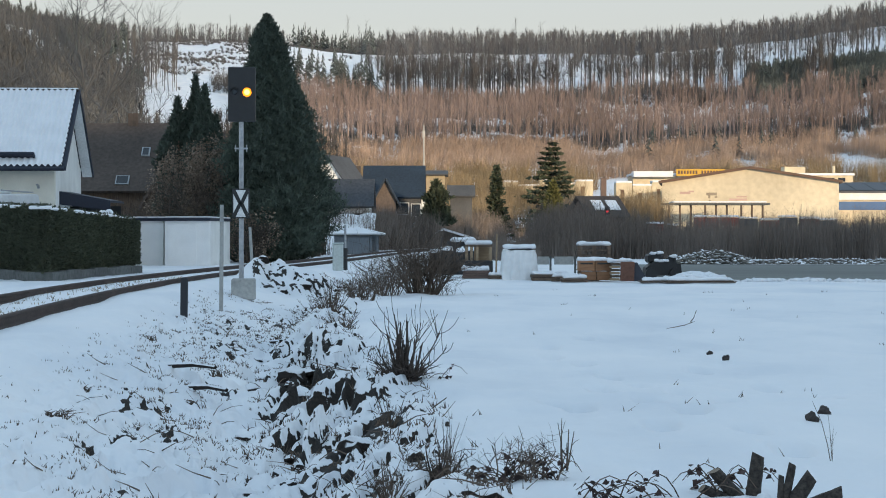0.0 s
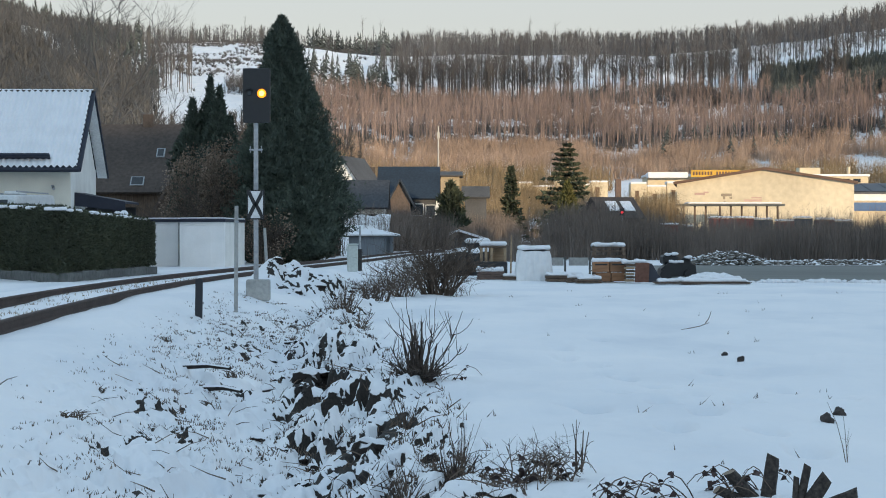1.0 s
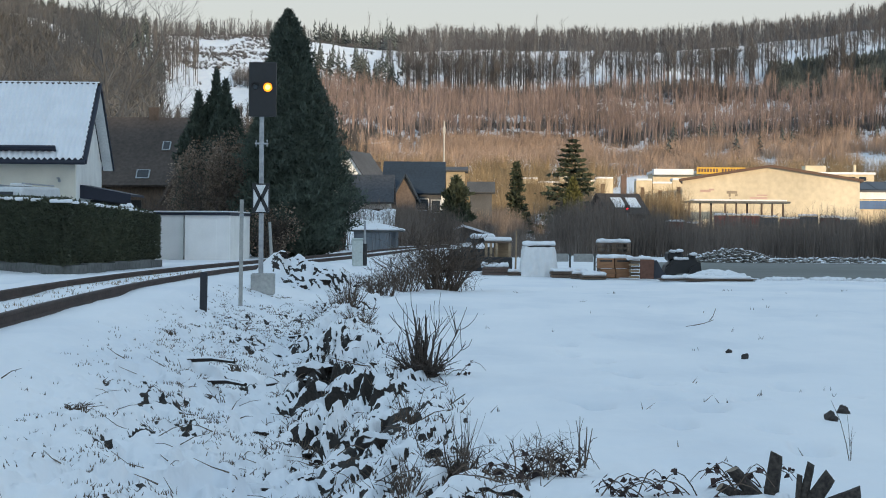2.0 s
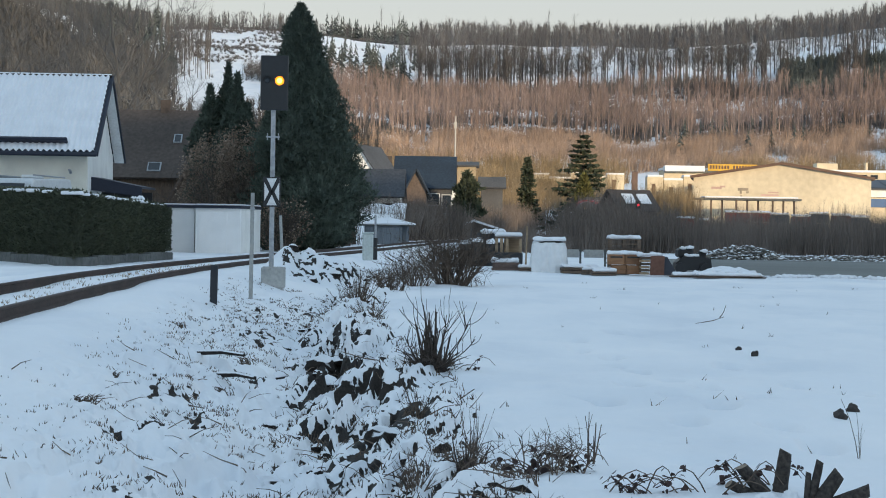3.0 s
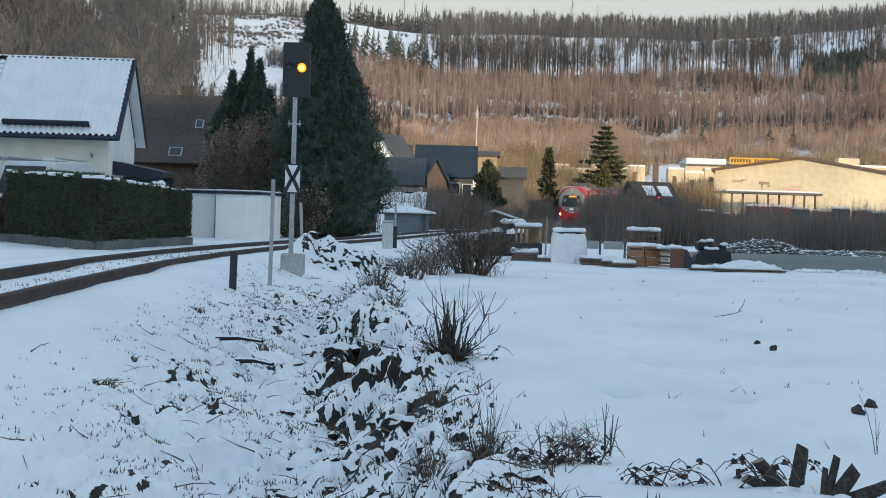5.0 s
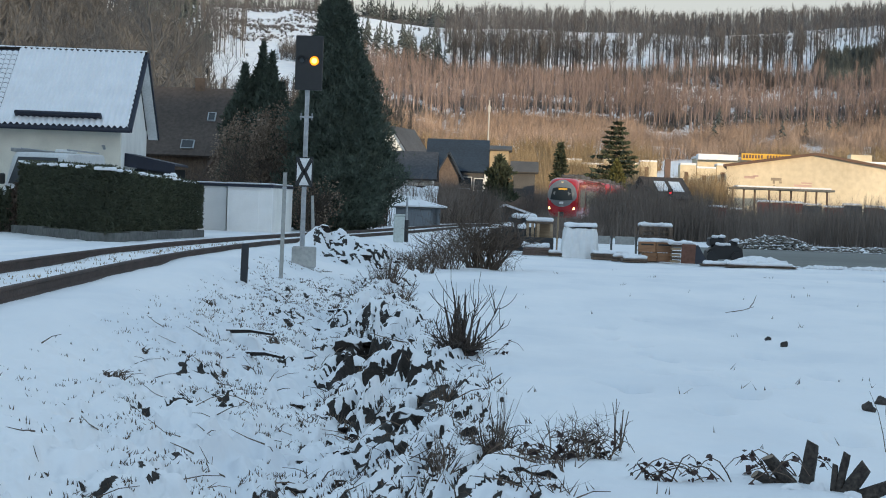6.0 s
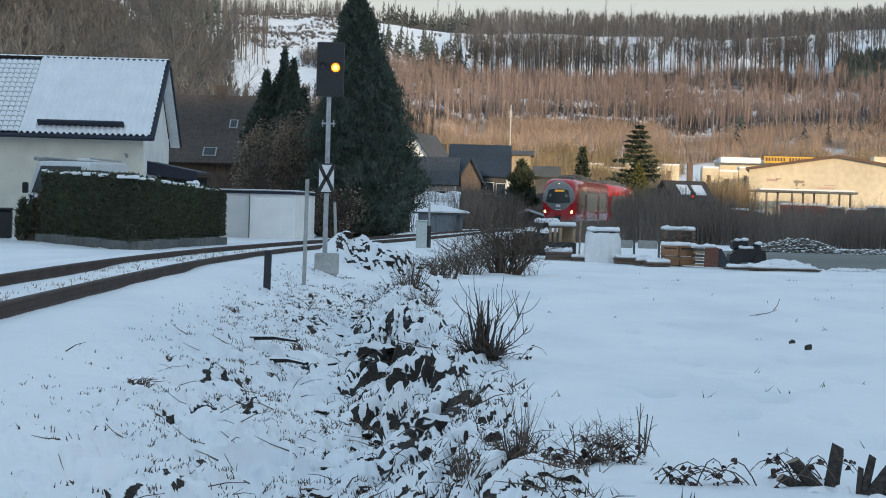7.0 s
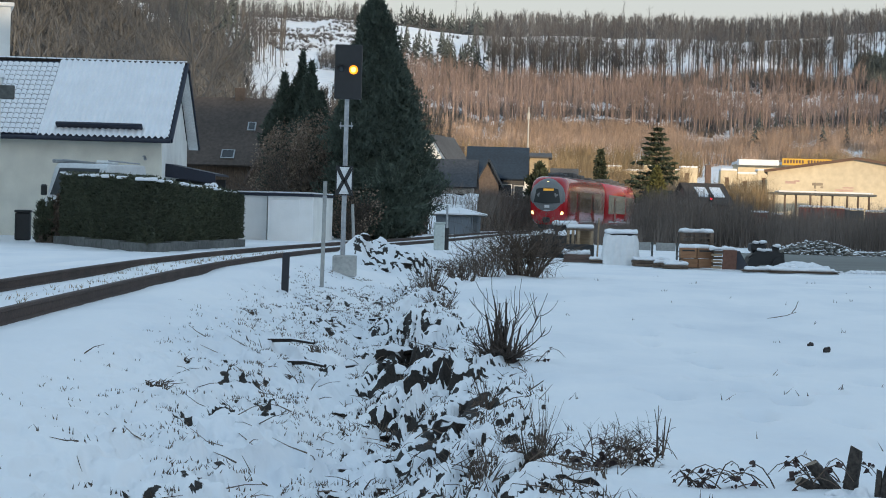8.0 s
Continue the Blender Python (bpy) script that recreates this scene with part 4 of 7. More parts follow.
def canopy():
    c = base("terrace_canopy", pose(-14.408, 74.5, 0.2), "dark terrace canopy beside the house gable", "canopy")
    part("roof_panel", Geo().add([(-0.5, -1.2, 2.9), (1.7, -1.2, 2.5), (1.7, 2, 2.5), (-0.5, 2, 2.9), (-0.5, -1.2, 2.98), (1.7, -1.2, 2.58), (1.7, 2, 2.58), (-0.5, 2, 2.98)], [(3, 2, 1, 0), (4, 5, 6, 7), (0, 1, 5, 4), (1, 2, 6, 5), (2, 3, 7, 6), (3, 0, 4, 7)]), TRIM, c)
    for x in (-0.4, 0.6, 1.6):
        part("pillar", Geo().box(x, -1.1, 0, 0.09, 0.09, 2.5, 0, 0.01), BLACK, c)
    part("back_panel", Geo().box(0.55, 1.9, 0, 2.1, 0.05, 2.4), BLACK, c)
    part("fascia", Geo().prism([(-0.5, 2.45), (1.72, 2.2), (1.72, 2.57), (-0.5, 2.97)], 0.05, Matrix.Translation((0, -1.26, 0))), TRIM, c)
    b = base("covered_barrel", pose(-12.818, 73, 0.2), "dark garden furniture under a cap of snow", "garden furniture")
    part("cover", Geo().box(0, 0, 0, 0.5, 0.5, 2.05, 10, 0.08), BLACK, b)
    part("snow_cap", Geo().box(0, 0, 2.05, 0.52, 0.52, 0.14, 10, 0.06), SNOW, b)
    f = base("garden_fence", pose(-12.918, 80, 0.2), "dark slatted garden fence", "fence")
    for k in range(9):
        part("slat", Geo().box(-1.1 + k * 0.24, 0, 0, 0.18, 0.03, 1.95 + 0.05 * (k % 2), 0, 0.006), BROWNTILE, f)
    part("fence_rail", Geo().box(-0.1, 0.04, 1.5, 2.3, 0.04, 0.08, 0, 0.006), BLACK, f)


canopy()


def van():
    v = base("camper_van", pose(-16.0, 67.5, 0.4, 0, 0, 262), "pale grey camper van parked behind the hedge", "van")
    paint = plain("pale_grey_car_paint", (0.6, 0.62, 0.63), 0.3)
    # side outline along the van, front at +x
    side = [(-2.6, 0.35), (2.45, 0.35), (2.62, 0.6), (2.58, 1.0), (2.05, 1.3), (1.35, 2.35), (1.1, 2.5), (-2.5, 2.55), (-2.62, 2.3)]
    body = part("body", Geo().prism(side, 1.96, Matrix.Translation((0, -0.98, 0))), paint, v)
    b = body.modifiers.new("edges", "BEVEL")
    b.width, b.segments = 0.09, 3
    part("windscreen", Geo().add([(2.03, -0.82, 1.36), (2.03, 0.82, 1.36), (1.42, 0.74, 2.3), (1.42, -0.74, 2.3)], [(0, 1, 2, 3)]).moved(Matrix.Translation((0.03, 0, 0.02))), GLASS, v)
    for y in (-0.995, 0.995):
        part("side_window", Geo().box(0.95, y, 1.4, 0.9, 0.02, 0.7, 0, 0.005), GLASS, v)
        part("side_window", Geo().box(-1.0, y, 1.5, 1.7, 0.02, 0.62, 0, 0.005), GLASS, v)
        part("mirror", Geo().box(1.75, y * 1.18, 1.35, 0.12, 0.22, 0.38, 0, 0.04), BLACK, v)
        part("roof_rail", Geo().tube([(-2.2, y * 0.85, 2.6), (0.9, y * 0.85, 2.62)], 0.03, 0.03, 6), STEEL, v)
        for x in (-1.7, 1.75):
            w = part("wheel", Geo().tube([(x, y * 0.85, 0.33), (x, y * 1.0, 0.33)], 0.34, 0.34, 18), BLACK, v)
            part("rim", Geo().tube([(x, y * 0.98, 0.33), (x, y * 1.01, 0.33)], 0.2, 0.2, 12), STEEL, w)
    part("rear_window", Geo().box(-2.66, 0, 1.5, 0.02, 1.5, 0.65, 0, 0.005), GLASS, v)
    part("awning", Geo().box(-0.4, -1.02, 2.5, 3.4, 0.14, 0.13, 0, 0.03), STEEL, v, "grey rolled awning")
    part("roof_vent", Geo().box(-1.2, 0, 2.55, 0.7, 0.6, 0.12, 0, 0.03), WHITE, v)


van()


def hedge():
    """Cut conifer hedge on a stone edging, bent round the garden's corner."""
    h = base("hedge", pose(0, 0, 0), "clipped dark green hedge with snow on its top", "hedge")
    line = [Vector((-15.282, 60, 0)), Vector((-10.948, 52.5, 0)), Vector((-10.197, 63.5, 0))]
    tops = [2.42, 2.22, 2.0]
    P, O, cap = [], [], Geo()
    body = Geo()
    for i in range(2):
        a, b = line[i], line[i + 1]
        way = (b - a).normalized()
        out = Vector((way.y, -way.x, 0))
        if out.y > 0:
            out = -out
        n = int((b - a).length * 1500)
        c, f = rng.random(n), rng.random(n)
        ht = tops[i] + (tops[i + 1] - tops[i]) * c
        for cc, ff, t in zip(c, f, ht):
            q = a + (b - a) * cc
            if ff < 0.72:
                z = 0.5 + (t - 0.5) * ff / 0.72
                d = 0.0 + 0.05 * float(fbm(np.array(q.x * 3 + q.y), np.array(z * 3), 2))
                P.append((q.x + out.x * d, q.y + out.y * d, z))
                O.append((out.x, out.y, 0.5))
            else:
                d = -(ff - 0.72) / 0.28 * min(0.9, 0.1 + 0.4 * (q - line[1]).length)
                P.append((q.x + out.x * d, q.y + out.y * d, t + rng.normal(0, 0.03)))
                O.append((0, 0, 1.0))
        # lumps of snow along the top
        m = int((b - a).length / 0.16)
        for k in range(m):
            c = (k + rng.random()) / m
            q, t = a + (b - a) * c, tops[i] + (tops[i + 1] - tops[i]) * c
            if rng.random() < 0.86:
                q = q - out * rng.uniform(0.05, min(0.5, 0.08 + 0.3 * (q - line[1]).length))
                cap.box(q.x, q.y, t - 0.03, rng.uniform(0.18, 0.42), rng.uniform(0.3, 0.6), rng.uniform(0.05, 0.11), rng.uniform(0, 90), 0.035)
    end = line[2]
    n = 900
    P += [(end.x + 0.02, end.y + v * 0.9, 0.5 + w * 1.45) for v, w in rng.random((n, 2))]
    O += [(1, 0, 0.4)] * n
    corner = line[1]
    P += [(corner.x + a, corner.y + 0.04 + abs(a) * 0.4, 0.5 + w * 1.7) for a, w in zip(rng.normal(0, 0.1, 700), rng.random(700))]
    O += [(0, -1, 0.4)] * 700
    inner = [line[0] + Vector((0.77, 0.45, 0)), corner + Vector((-0.5, 2.1, 0)), end + Vector((-0.9, 0, 0))]
    ring = line + inner[::-1]
    tall = tops + tops[::-1]
    body.add([(p.x, p.y, 0.42) for p in ring] + [(p.x, p.y, t - 0.05) for p, t in zip(ring, tall)], [(i, (i + 1) % 6, 6 + (i + 1) % 6, 6 + i) for i in range(6)] + [(6, 7, 10, 11), (7, 8, 9, 10)])
    part("body", body, HEDGEGREEN, h)
    leaves("foliage", np.array(P), np.array(O), 0.05, HEDGEGREEN, h)
    part("snow_cap", cap, SNOW, h, "lumpy snow along the top", True)
    k = base("stone_edging", pose(0, 0, 0), "dark stone edging under the hedge", "edging", kind="structure")
    for i in range(2):
        a, b = line[i], line[i + 1]
        n = max(1, int((b - a).length / 1.5))
        turn = math.degrees(math.atan2(b.y - a.y, b.x - a.x))
        for j in range(n):
            q = a + (b - a) * ((j + 0.5) / n)
            part("stone", Geo().box(q.x, q.y + 0.1, 0.08, (b - a).length / n - 0.015, 0.5, 0.38 + 0.03 * (j % 2), turn, 0.02), DARKSTONE, k)


hedge()
for k, (px, hgt, mat) in enumerate(((-16.05, 1.3, HEDGEGREEN), (-15.766, 1.4, HEDGEGREEN), (-15.516, 1.5, TWIG), (-15.227, 1.3, TWIG))):
    column_tree("young_conifer", "small clipped conifer at the end of the hedge", pose(px, 60.6, 0.25), hgt, [(0, 0.18), (0.4, 0.2), (0.8, 0.12), (1, 0.02)], 500, 0.07, mat, rough=0.2)


def garage(px0, px1, d, top, label, turn=0.0, roof_over=0.05):
    w = px1 - px0
    g = base("garage", pose((px0 + px1) / 2, d, 0.1, 0, 0, turn), label, "garage")
    # front lighter than the sides, for the light that it faces
    part("front_wall", Geo().box(0, 0.1, 0, w, 0.2, top - 0.2), WALLWHITE, g)
    for s in (-1, 1):
        part("side_wall", Geo().box(s * (w / 2 - 0.1), 2.6, 0, 0.2, 4.8, top - 0.2), RENDERWALL, g)
    part("flat_roof", Geo().box(0, 2.5, top - 0.2, w + 2 * roof_over, 5.2, 0.12, 0, 0.01), TRIM, g)
    part("roof_snow", Geo().box(0, 2.55, top - 0.08, w + 0.02, 5.05, 0.06, 0, 0.03), SNOW, g)
    return g


g = garage(-12.755, -11.356, 78, 2.12, "white flat-roofed garage with snow on its roof")
g = garage(-11.165, -9.353, 77, 2.12, "second white garage with a dark roof edge", -3)
part("door_panel", Geo().box(-0.2, -0.012, 0.05, 1.15, 0.03, 1.72, 0, 0.004), WALLWHITE, g)

nb = base("neighbour_house", pose(-17.6, 61, 0.15, 0, 0, 17), "plain white house corner beside the garden", "house")
part("wall", Geo().box(-3.0, 2, 0, 6.0, 8, 5.2), RENDERWALL, nb)
part("lintel", Geo().box(-2.9, -1.9, 4.55, 6.6, 0.5, 0.42, 0, 0.02), DARKSTONE, nb, "grey balcony edge")
part("flat_roof", Geo().box(-3.0, 2, 5.2, 6.2, 8.2, 0.15, 0, 0.02), SNOW, nb)
nb = base("tall_white_house", pose(-25.6, 90, 0.2, 0, 0, 18), "tall plain white house behind the roofs", "house")
part("wall", Geo().box(-4, 3, 0, 8.0, 8, 10.4), RENDERWALL, nb)
part("flat_roof", Geo().box(-4, 3, 10.4, 8.3, 8.3, 0.2, 0, 0.03), WHITE, nb)
bin_ = base("wheelie_bin", pose(-17.032, 62, 0.2), "dark wheeled bin by the house corner", "bin")
part("bin_body", Geo().box(0, 0, 0.05, 0.5, 0.6, 0.9, 12, 0.04), BLACK, bin_)
part("bin_lid", Geo().box(0, 0, 0.95, 0.55, 0.65, 0.09, 12, 0.03), BLACK, bin_)


# ---- houses and gardens across the track ----
def simple_house(name, label, m, w, dep, eave, ridge, wall, roof, across=False, windows=(), chimney=None, gable=None):
    """A gabled house, its middle front at m. across: the ridge runs away from the front. windows: (x, z, width, height) on the front."""
    h = base(name, m, label, "house")
    gable = gable or wall
    k = 0.35
    if across:
        rise = (ridge - eave) / (w / 2)
        part("wall", Geo().prism([(-w / 2, -1.0), (w / 2, -1.0), (w / 2, eave), (0, ridge - 0.1), (-w / 2, eave)], dep), wall, h)
        for s in (-1, 1):
            g = Geo().add([(s * (w / 2 + k), -k, eave - k * rise), (0, -k, ridge), (0, dep + k, ridge), (s * (w / 2 + k), dep + k, eave - k * rise)], [(0, 1, 2, 3)])
            o = part("roof", g, roof, h)
            o.modifiers.new("depth", "SOLIDIFY").thickness = 0.14
    else:
        part("wall", Geo().box(0, dep / 2, -1.0, w, dep, eave + 1.0), wall, h)
        for s in (-1, 1):
            part("gable_wall", Geo().prism([(0, eave), (dep, eave), (dep / 2, ridge - 0.1)], 0.3, Matrix.Translation((s * (w / 2 - 0.15) + 0.15, 0, 0)) @ Matrix.Rotation(radians(90), 4, "Z")), gable, h)
        house_roof(h, -w / 2 - k, w / 2 + k, -k, eave - k * (ridge - eave) / (dep / 2), dep / 2, ridge, 0.14, roof)
        house_roof(h, -w / 2 - k, w / 2 + k, dep + k, eave - k * (ridge - eave) / (dep / 2), dep / 2, ridge, 0.14, roof)
    for x, z, a, b in windows:
        o = part("window", Geo().box(x, -0.02, z, a + 0.14, 0.06, b + 0.14, 0, 0.01), WHITE, h)
        part("pane", Geo().box(x, -0.056, z + 0.07, a, 0.02, b), GLASS, o)
    if chimney:
        c = part("chimney", Geo().box(chimney, dep / 2, ridge - 0.6, 0.6, 0.6, 1.3, 0, 0.02), BROWNTILE, h)
    return h


def skylight(parent, x, s, width, length, dep, eave, ridge, k=0.35):
    """A roof window on the front slope, s metres up it."""
    rise = (ridge - eave) / (dep / 2)
    c = math.cos(math.atan(rise))
    y, z = -k + s * c, eave - k * rise + s * c * rise
    m = Matrix.Translation((x, y, z)) @ Matrix.Rotation(math.atan(rise), 4, "X")
    f = part("roof_window", Geo().box(0, 0, 0.12, width, length, 0.1, 0, 0.01).moved(m), STEEL, parent)
    part("pane", Geo().box(0, 0, 0.2, width - 0.14, length - 0.14, 0.03).moved(m), GLASS, f)


PALETILE = surface("weathered_brown_tiles", (0.1, 0.075, 0.062), (0.16, 0.125, 0.105), 5, 0.85, 0, 0.3, 0.02, 0.25)
h = simple_house("brown_house", "old house under a wide dark brown tiled roof", pose(-18.974, 112, 1.2), 5.6, 8, 3.0, 6.85, BROWNWOOD, BROWNTILE, chimney=0.3)
skylight(h, 1.35, 3.4, 0.5, 0.75, 8, 3.0, 6.85)
skylight(h, 0.25, 0.9, 0.8, 0.75, 8, 3.0, 6.85)
simple_house("brown_annex", "low brown gabled annex beside the old house", pose(-15.918, 110, 1.2, 0, 0, -8), 3.2, 7, 1.6, 4.3, BROWNWOOD, PALETILE, True)
SHEDGREY = surface("blue_grey_boards", (0.16, 0.19, 0.22), (0.25, 0.28, 0.31), 9, 0.85, 0, 0.3, 0.01, 0.2, 0, (4, 4, 0.2))


def hut():
    m = pose(-5.073, 112, 0.2)
    h = base("garden_hut", m, "small blue-grey garden hut with a snowy hipped roof", "hut")
    w, d, e, top = 2.75, 2.6, 1.15, 1.68
    part("wall", Geo().box(-0.25, d / 2, -0.3, w - 0.7, d, e + 0.3), SHEDGREY, h)
    for k in range(8):
        part("board", Geo().box(-1.13 + k * 0.25, -0.012, -0.2, 0.23, 0.03, e + 0.16, 0, 0.008), SHEDGREY, h)
    for x in (0.86, 1.22):
        part("porch_post", Geo().box(x, 0.1, -0.2, 0.09, 0.09, e + 0.2, 0, 0.01), SHEDGREY, h)
    part("porch_back", Geo().box(1.0, d - 0.2, -0.2, 0.5, 0.1, e + 0.2), SHEDGREY, h)
    o = 0.28
    part("roof_edge", Geo().box(0, d / 2, e, w + 2 * o - 0.1, d + 2 * o - 0.1, 0.09, 0, 0.02), DARKSTONE, h)
    a, b = w / 2 + o, d + o
    part("roof_snow", Geo().add([(-a, -o, e + 0.092), (a, -o, e + 0.092), (a, b, e + 0.092), (-a, b, e + 0.092), (-a * 0.98, -o, e + 0.17), (a * 0.98, -o, e + 0.17), (a * 0.98, b, e + 0.17), (-a * 0.98, b, e + 0.17), (-0.08, d / 2, top), (0.08, d / 2, top)],
                                [(0, 1, 5, 4), (1, 2, 6, 5), (2, 3, 7, 6), (3, 0, 4, 7), (4, 5, 9, 8), (5, 6, 9), (6, 7, 8, 9), (7, 4, 8)]), SNOW, h, "thick snow on the hipped roof")


hut()
PINKBRICK = surface("pinkish_brick", (0.12, 0.082, 0.07), (0.19, 0.135, 0.115), 12, 0.9, 0, 0.3, 0.01, 0.25)
BLUETILE = surface("dark_blue_slates", (0.009, 0.02, 0.036), (0.022, 0.038, 0.06), 5, 0.75, 0, 0.3, 0.02, 0.25)
TANWALL = surface("tan_render", (0.36, 0.29, 0.19), (0.47, 0.39, 0.27), 10, 0.9, 0, 0.3, 0.01, 0.2)
DARKWALL = surface("dark_clad_wall", (0.06, 0.065, 0.07), (0.12, 0.12, 0.125), 8, 0.85, 0, 0.2, 0.01, 0.25)
simple_house("grey_house", "low house under a dull grey roof", pose(-7.456, 150, 2.0), 3.4, 5, 1.75, 3.7, RENDERWALL, GREYTILE, windows=((-0.8, 0.3, 0.7, 0.8),))
simple_house("gabled_house", "white-gabled village house half hidden by trees", pose(-12.421, 205, 4.2, 0, 0, -12), 4.4, 9, 2.4, 5.6, RENDERWALL, GREYTILE, True, ((0.6, 0.6, 0.7, 1.0),))
simple_house("small_house", "small steep-roofed house with a lit window", pose(-10.576, 232, 4.4), 2.7, 6, 2.6, 4.6, TANWALL, GREYTILE, True, ((-0.3, 1.6, 0.5, 0.9),), 0.2)
h = simple_house("blue_roofed_house", "large village house with a dark slate-blue roof", pose(-4.6, 178, 2.6), 5.2, 9, 2.35, 5.2, DARKWALL, BLUETILE, windows=((0.8, 0.6, 1.2, 1.0), (2.1, 0.4, 0.8, 1.1)), gable=RENDERWALL)
part("side_wing", Geo().box(2.75, 1.5, -1, 0.5, 3, 3.0), RENDERWALL, h)
simple_house("front_gable_wing", "pinkish brick gable wing before the blue roof", pose(-5.3, 174.5, 2.5), 2.0, 3, 2.1, 3.95, PALETILE, BLUETILE, True)
simple_house("tan_house", "tan rendered flat block among the houses", pose(-0.757, 198, 4.0), 1.9, 5, 3.5, 3.9, TANWALL, DARKWALL)
simple_house("dark_barn", "dark boarded barn end beside the houses", pose(1.85, 196, 1.5), 2.2, 3, 3.9, 4.8, DARKWALL, DARKWALL)
f = base("garden_wall", pose(-2.918, 160, 2.4), "white snowy garden wall and boards", "wall")
for k in range(4):
    part("board", Geo().box(-0.75 + k * 0.4, 0, -0.6, 0.3, 0.06, 0.62 + 0.1 * (k % 3), 0, 0.01), CONCRETE, f)
slope = Geo()
for i in range(13):
    for j in range(13):
        a, b = -1.9 + 0.32 * i, j / 12
        slope.v.append((a, b * 6, -0.2 + 2.6 * b ** 0.8 + 0.35 * (float(val(np.array(a * 1.7), np.array(b * 9))) - 0.5)))
slope.f = [(i * 13 + j, (i + 1) * 13 + j, (i + 1) * 13 + j + 1, i * 13 + j + 1) for i in range(12) for j in range(12)]
slope.add([(-1.9, 6, -0.5), (1.94, 6, -0.5), (1.94, 6, 2.4), (-1.9, 6, 2.4)], [(3, 2, 1, 0)])
one("garden_bank", slope, SOIL, "steep snowy garden bank with dark tufts", "bank", pose(-6.98, 139, 0.6), kind="structure", smooth=True)

MASTGREY = plain("mast_grey", (0.45, 0.44, 0.42), 0.6)
mast = base("lattice_mast", pose(-3.35, 335, 5.5), "thin pale mast standing before the hill", "mast")
part("pole", Geo().tube([(0, 0, 0), (0, 0, 14.8)], 0.22, 0.12, 8), MASTGREY, mast)
part("aerial", Geo().box(0, 0, 12.6, 0.5, 0.5, 1.2, 0, 0.05), MASTGREY, mast)

# ---- thickets ----
WITHERED = surface("withered_brown_leaves", (0.2, 0.15, 0.115), (0.36, 0.28, 0.215), 0.5, 0.95, 0, 0, 0.01, 0.25, 0.35)
# Thicket twigs in two tones: a dim one, and one with low sun coloured in.
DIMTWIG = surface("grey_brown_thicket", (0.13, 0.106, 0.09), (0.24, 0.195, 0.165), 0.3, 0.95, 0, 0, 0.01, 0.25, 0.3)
SUNTWIG = surface("sun_tinted_shrubs", (0.2, 0.145, 0.085), (0.33, 0.25, 0.15), 0.3, 0.95, 0, 0, 0.01, 0.25, 0.3)


def off_track(P, room):
    return P[np.abs(P[:, 0] - track_x(P[:, 1])) > room]


p = off_track(sown(2700, 0.038, 0.3, 112, 150, lambda u, d: patchy(u, d, 5, 0.66) & ((u < 0.098) | (rng.random(len(u)) < 0.5)) & ((u > 0.078) | (rng.random(len(u)) < 0.5))), 5)
plant("lineside_thicket", "thicket", p, rng.uniform(2.0, 3.6, len(p)) * (0.7 + 0.9 * fbm(p[:, 0] / 3, p[:, 1] / 6, 2)) * np.where(p[:, 0] / p[:, 1] > 0.105, 0.72, 1.0) * np.interp(p[:, 0] / p[:, 1], [0.038, 0.046, 0.056, 0.078, 0.09, 0.1, 0.15], [0.35, 0.5, 0.85, 1.1, 0.75, 0.95, 0.85]) * np.where(p[:, 0] / p[:, 1] > 0.15, 1.25, 1.0), DIMTWIG, "dense leafless thicket along the railway", "thicket", 1.5)
p = sown(330, 0.115, 0.27, 150, 182)
plant("yard_shrubs", "thicket", p, rng.uniform(2.4, 4.4, len(p)), DIMTWIG, "thin leafless shrubs before the crates", "shrubs", 1.1)
p = off_track(sown(120, 0.047, 0.07, 140, 168), 4)
plant("tall_thicket", "thicket", p, rng.uniform(3.4, 4.7, len(p)), DIMTWIG, "tall leafless bushes beside the railway", "thicket", 1.3)
p = off_track(sown(420, -0.01, 0.05, 105, 140), 3.5)
plant("low_thicket", "thicket", p, rng.uniform(1.0, 1.7, len(p)), DIMTWIG, "low leafless brambles before the track", "thicket", 1.7)
p = off_track(sown(2700, -0.066, 0.012, 122, 168), 4)
p = p[(p[:, 0] < track_x(p[:, 1])) & ~((p[:, 0] / p[:, 1] < -0.038) & (p[:, 1] < 143))]
q = off_track(sown(1100, -0.06, 0.016, 180, 212), 5)
p = np.concatenate([p, q[q[:, 0] < track_x(q[:, 1])]])
plant("garden_thicket", "thicket", p, rng.uniform(2.3, 3.9, len(p)), DIMTWIG, "dark leafless garden bushes beyond the track", "thicket", 1.6)
p = off_track(np.concatenate([sown(1500, 0.0, 0.3, 168, 262, lambda u, d: patchy(u, d, 8, 0.6) & ((u > 0.078) | (d > 236) | (rng.random(len(u)) < 0.25))), sown(900, -0.012, 0.03, 214, 256)]), 6)
p = p[~((p[:, 0] > 23) & (p[:, 0] < 50) & (p[:, 1] > 205))]
plant("far_thicket", "thicket", p, rng.uniform(2.5, 4.5, len(p)) * np.where(p[:, 0] / p[:, 1] > 0.1, 0.5, 1.0), DIMTWIG, "leafless bushes on the waste ground beyond the track", "thicket", 1.5)
p = off_track(sown(4400, -0.09, 0.28, 258, 372, lambda u, d: patchy(u, d, 12, 0.62)), 7)
p = p[~((p[:, 0] > 13) & (p[:, 0] < 31) & (p[:, 1] < 284) & (rng.random(len(p)) < 0.65))]
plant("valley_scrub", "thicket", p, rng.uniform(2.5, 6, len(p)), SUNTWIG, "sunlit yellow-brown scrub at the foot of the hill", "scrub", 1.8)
p = sown(260, 0.09, 0.112, 196, 208)
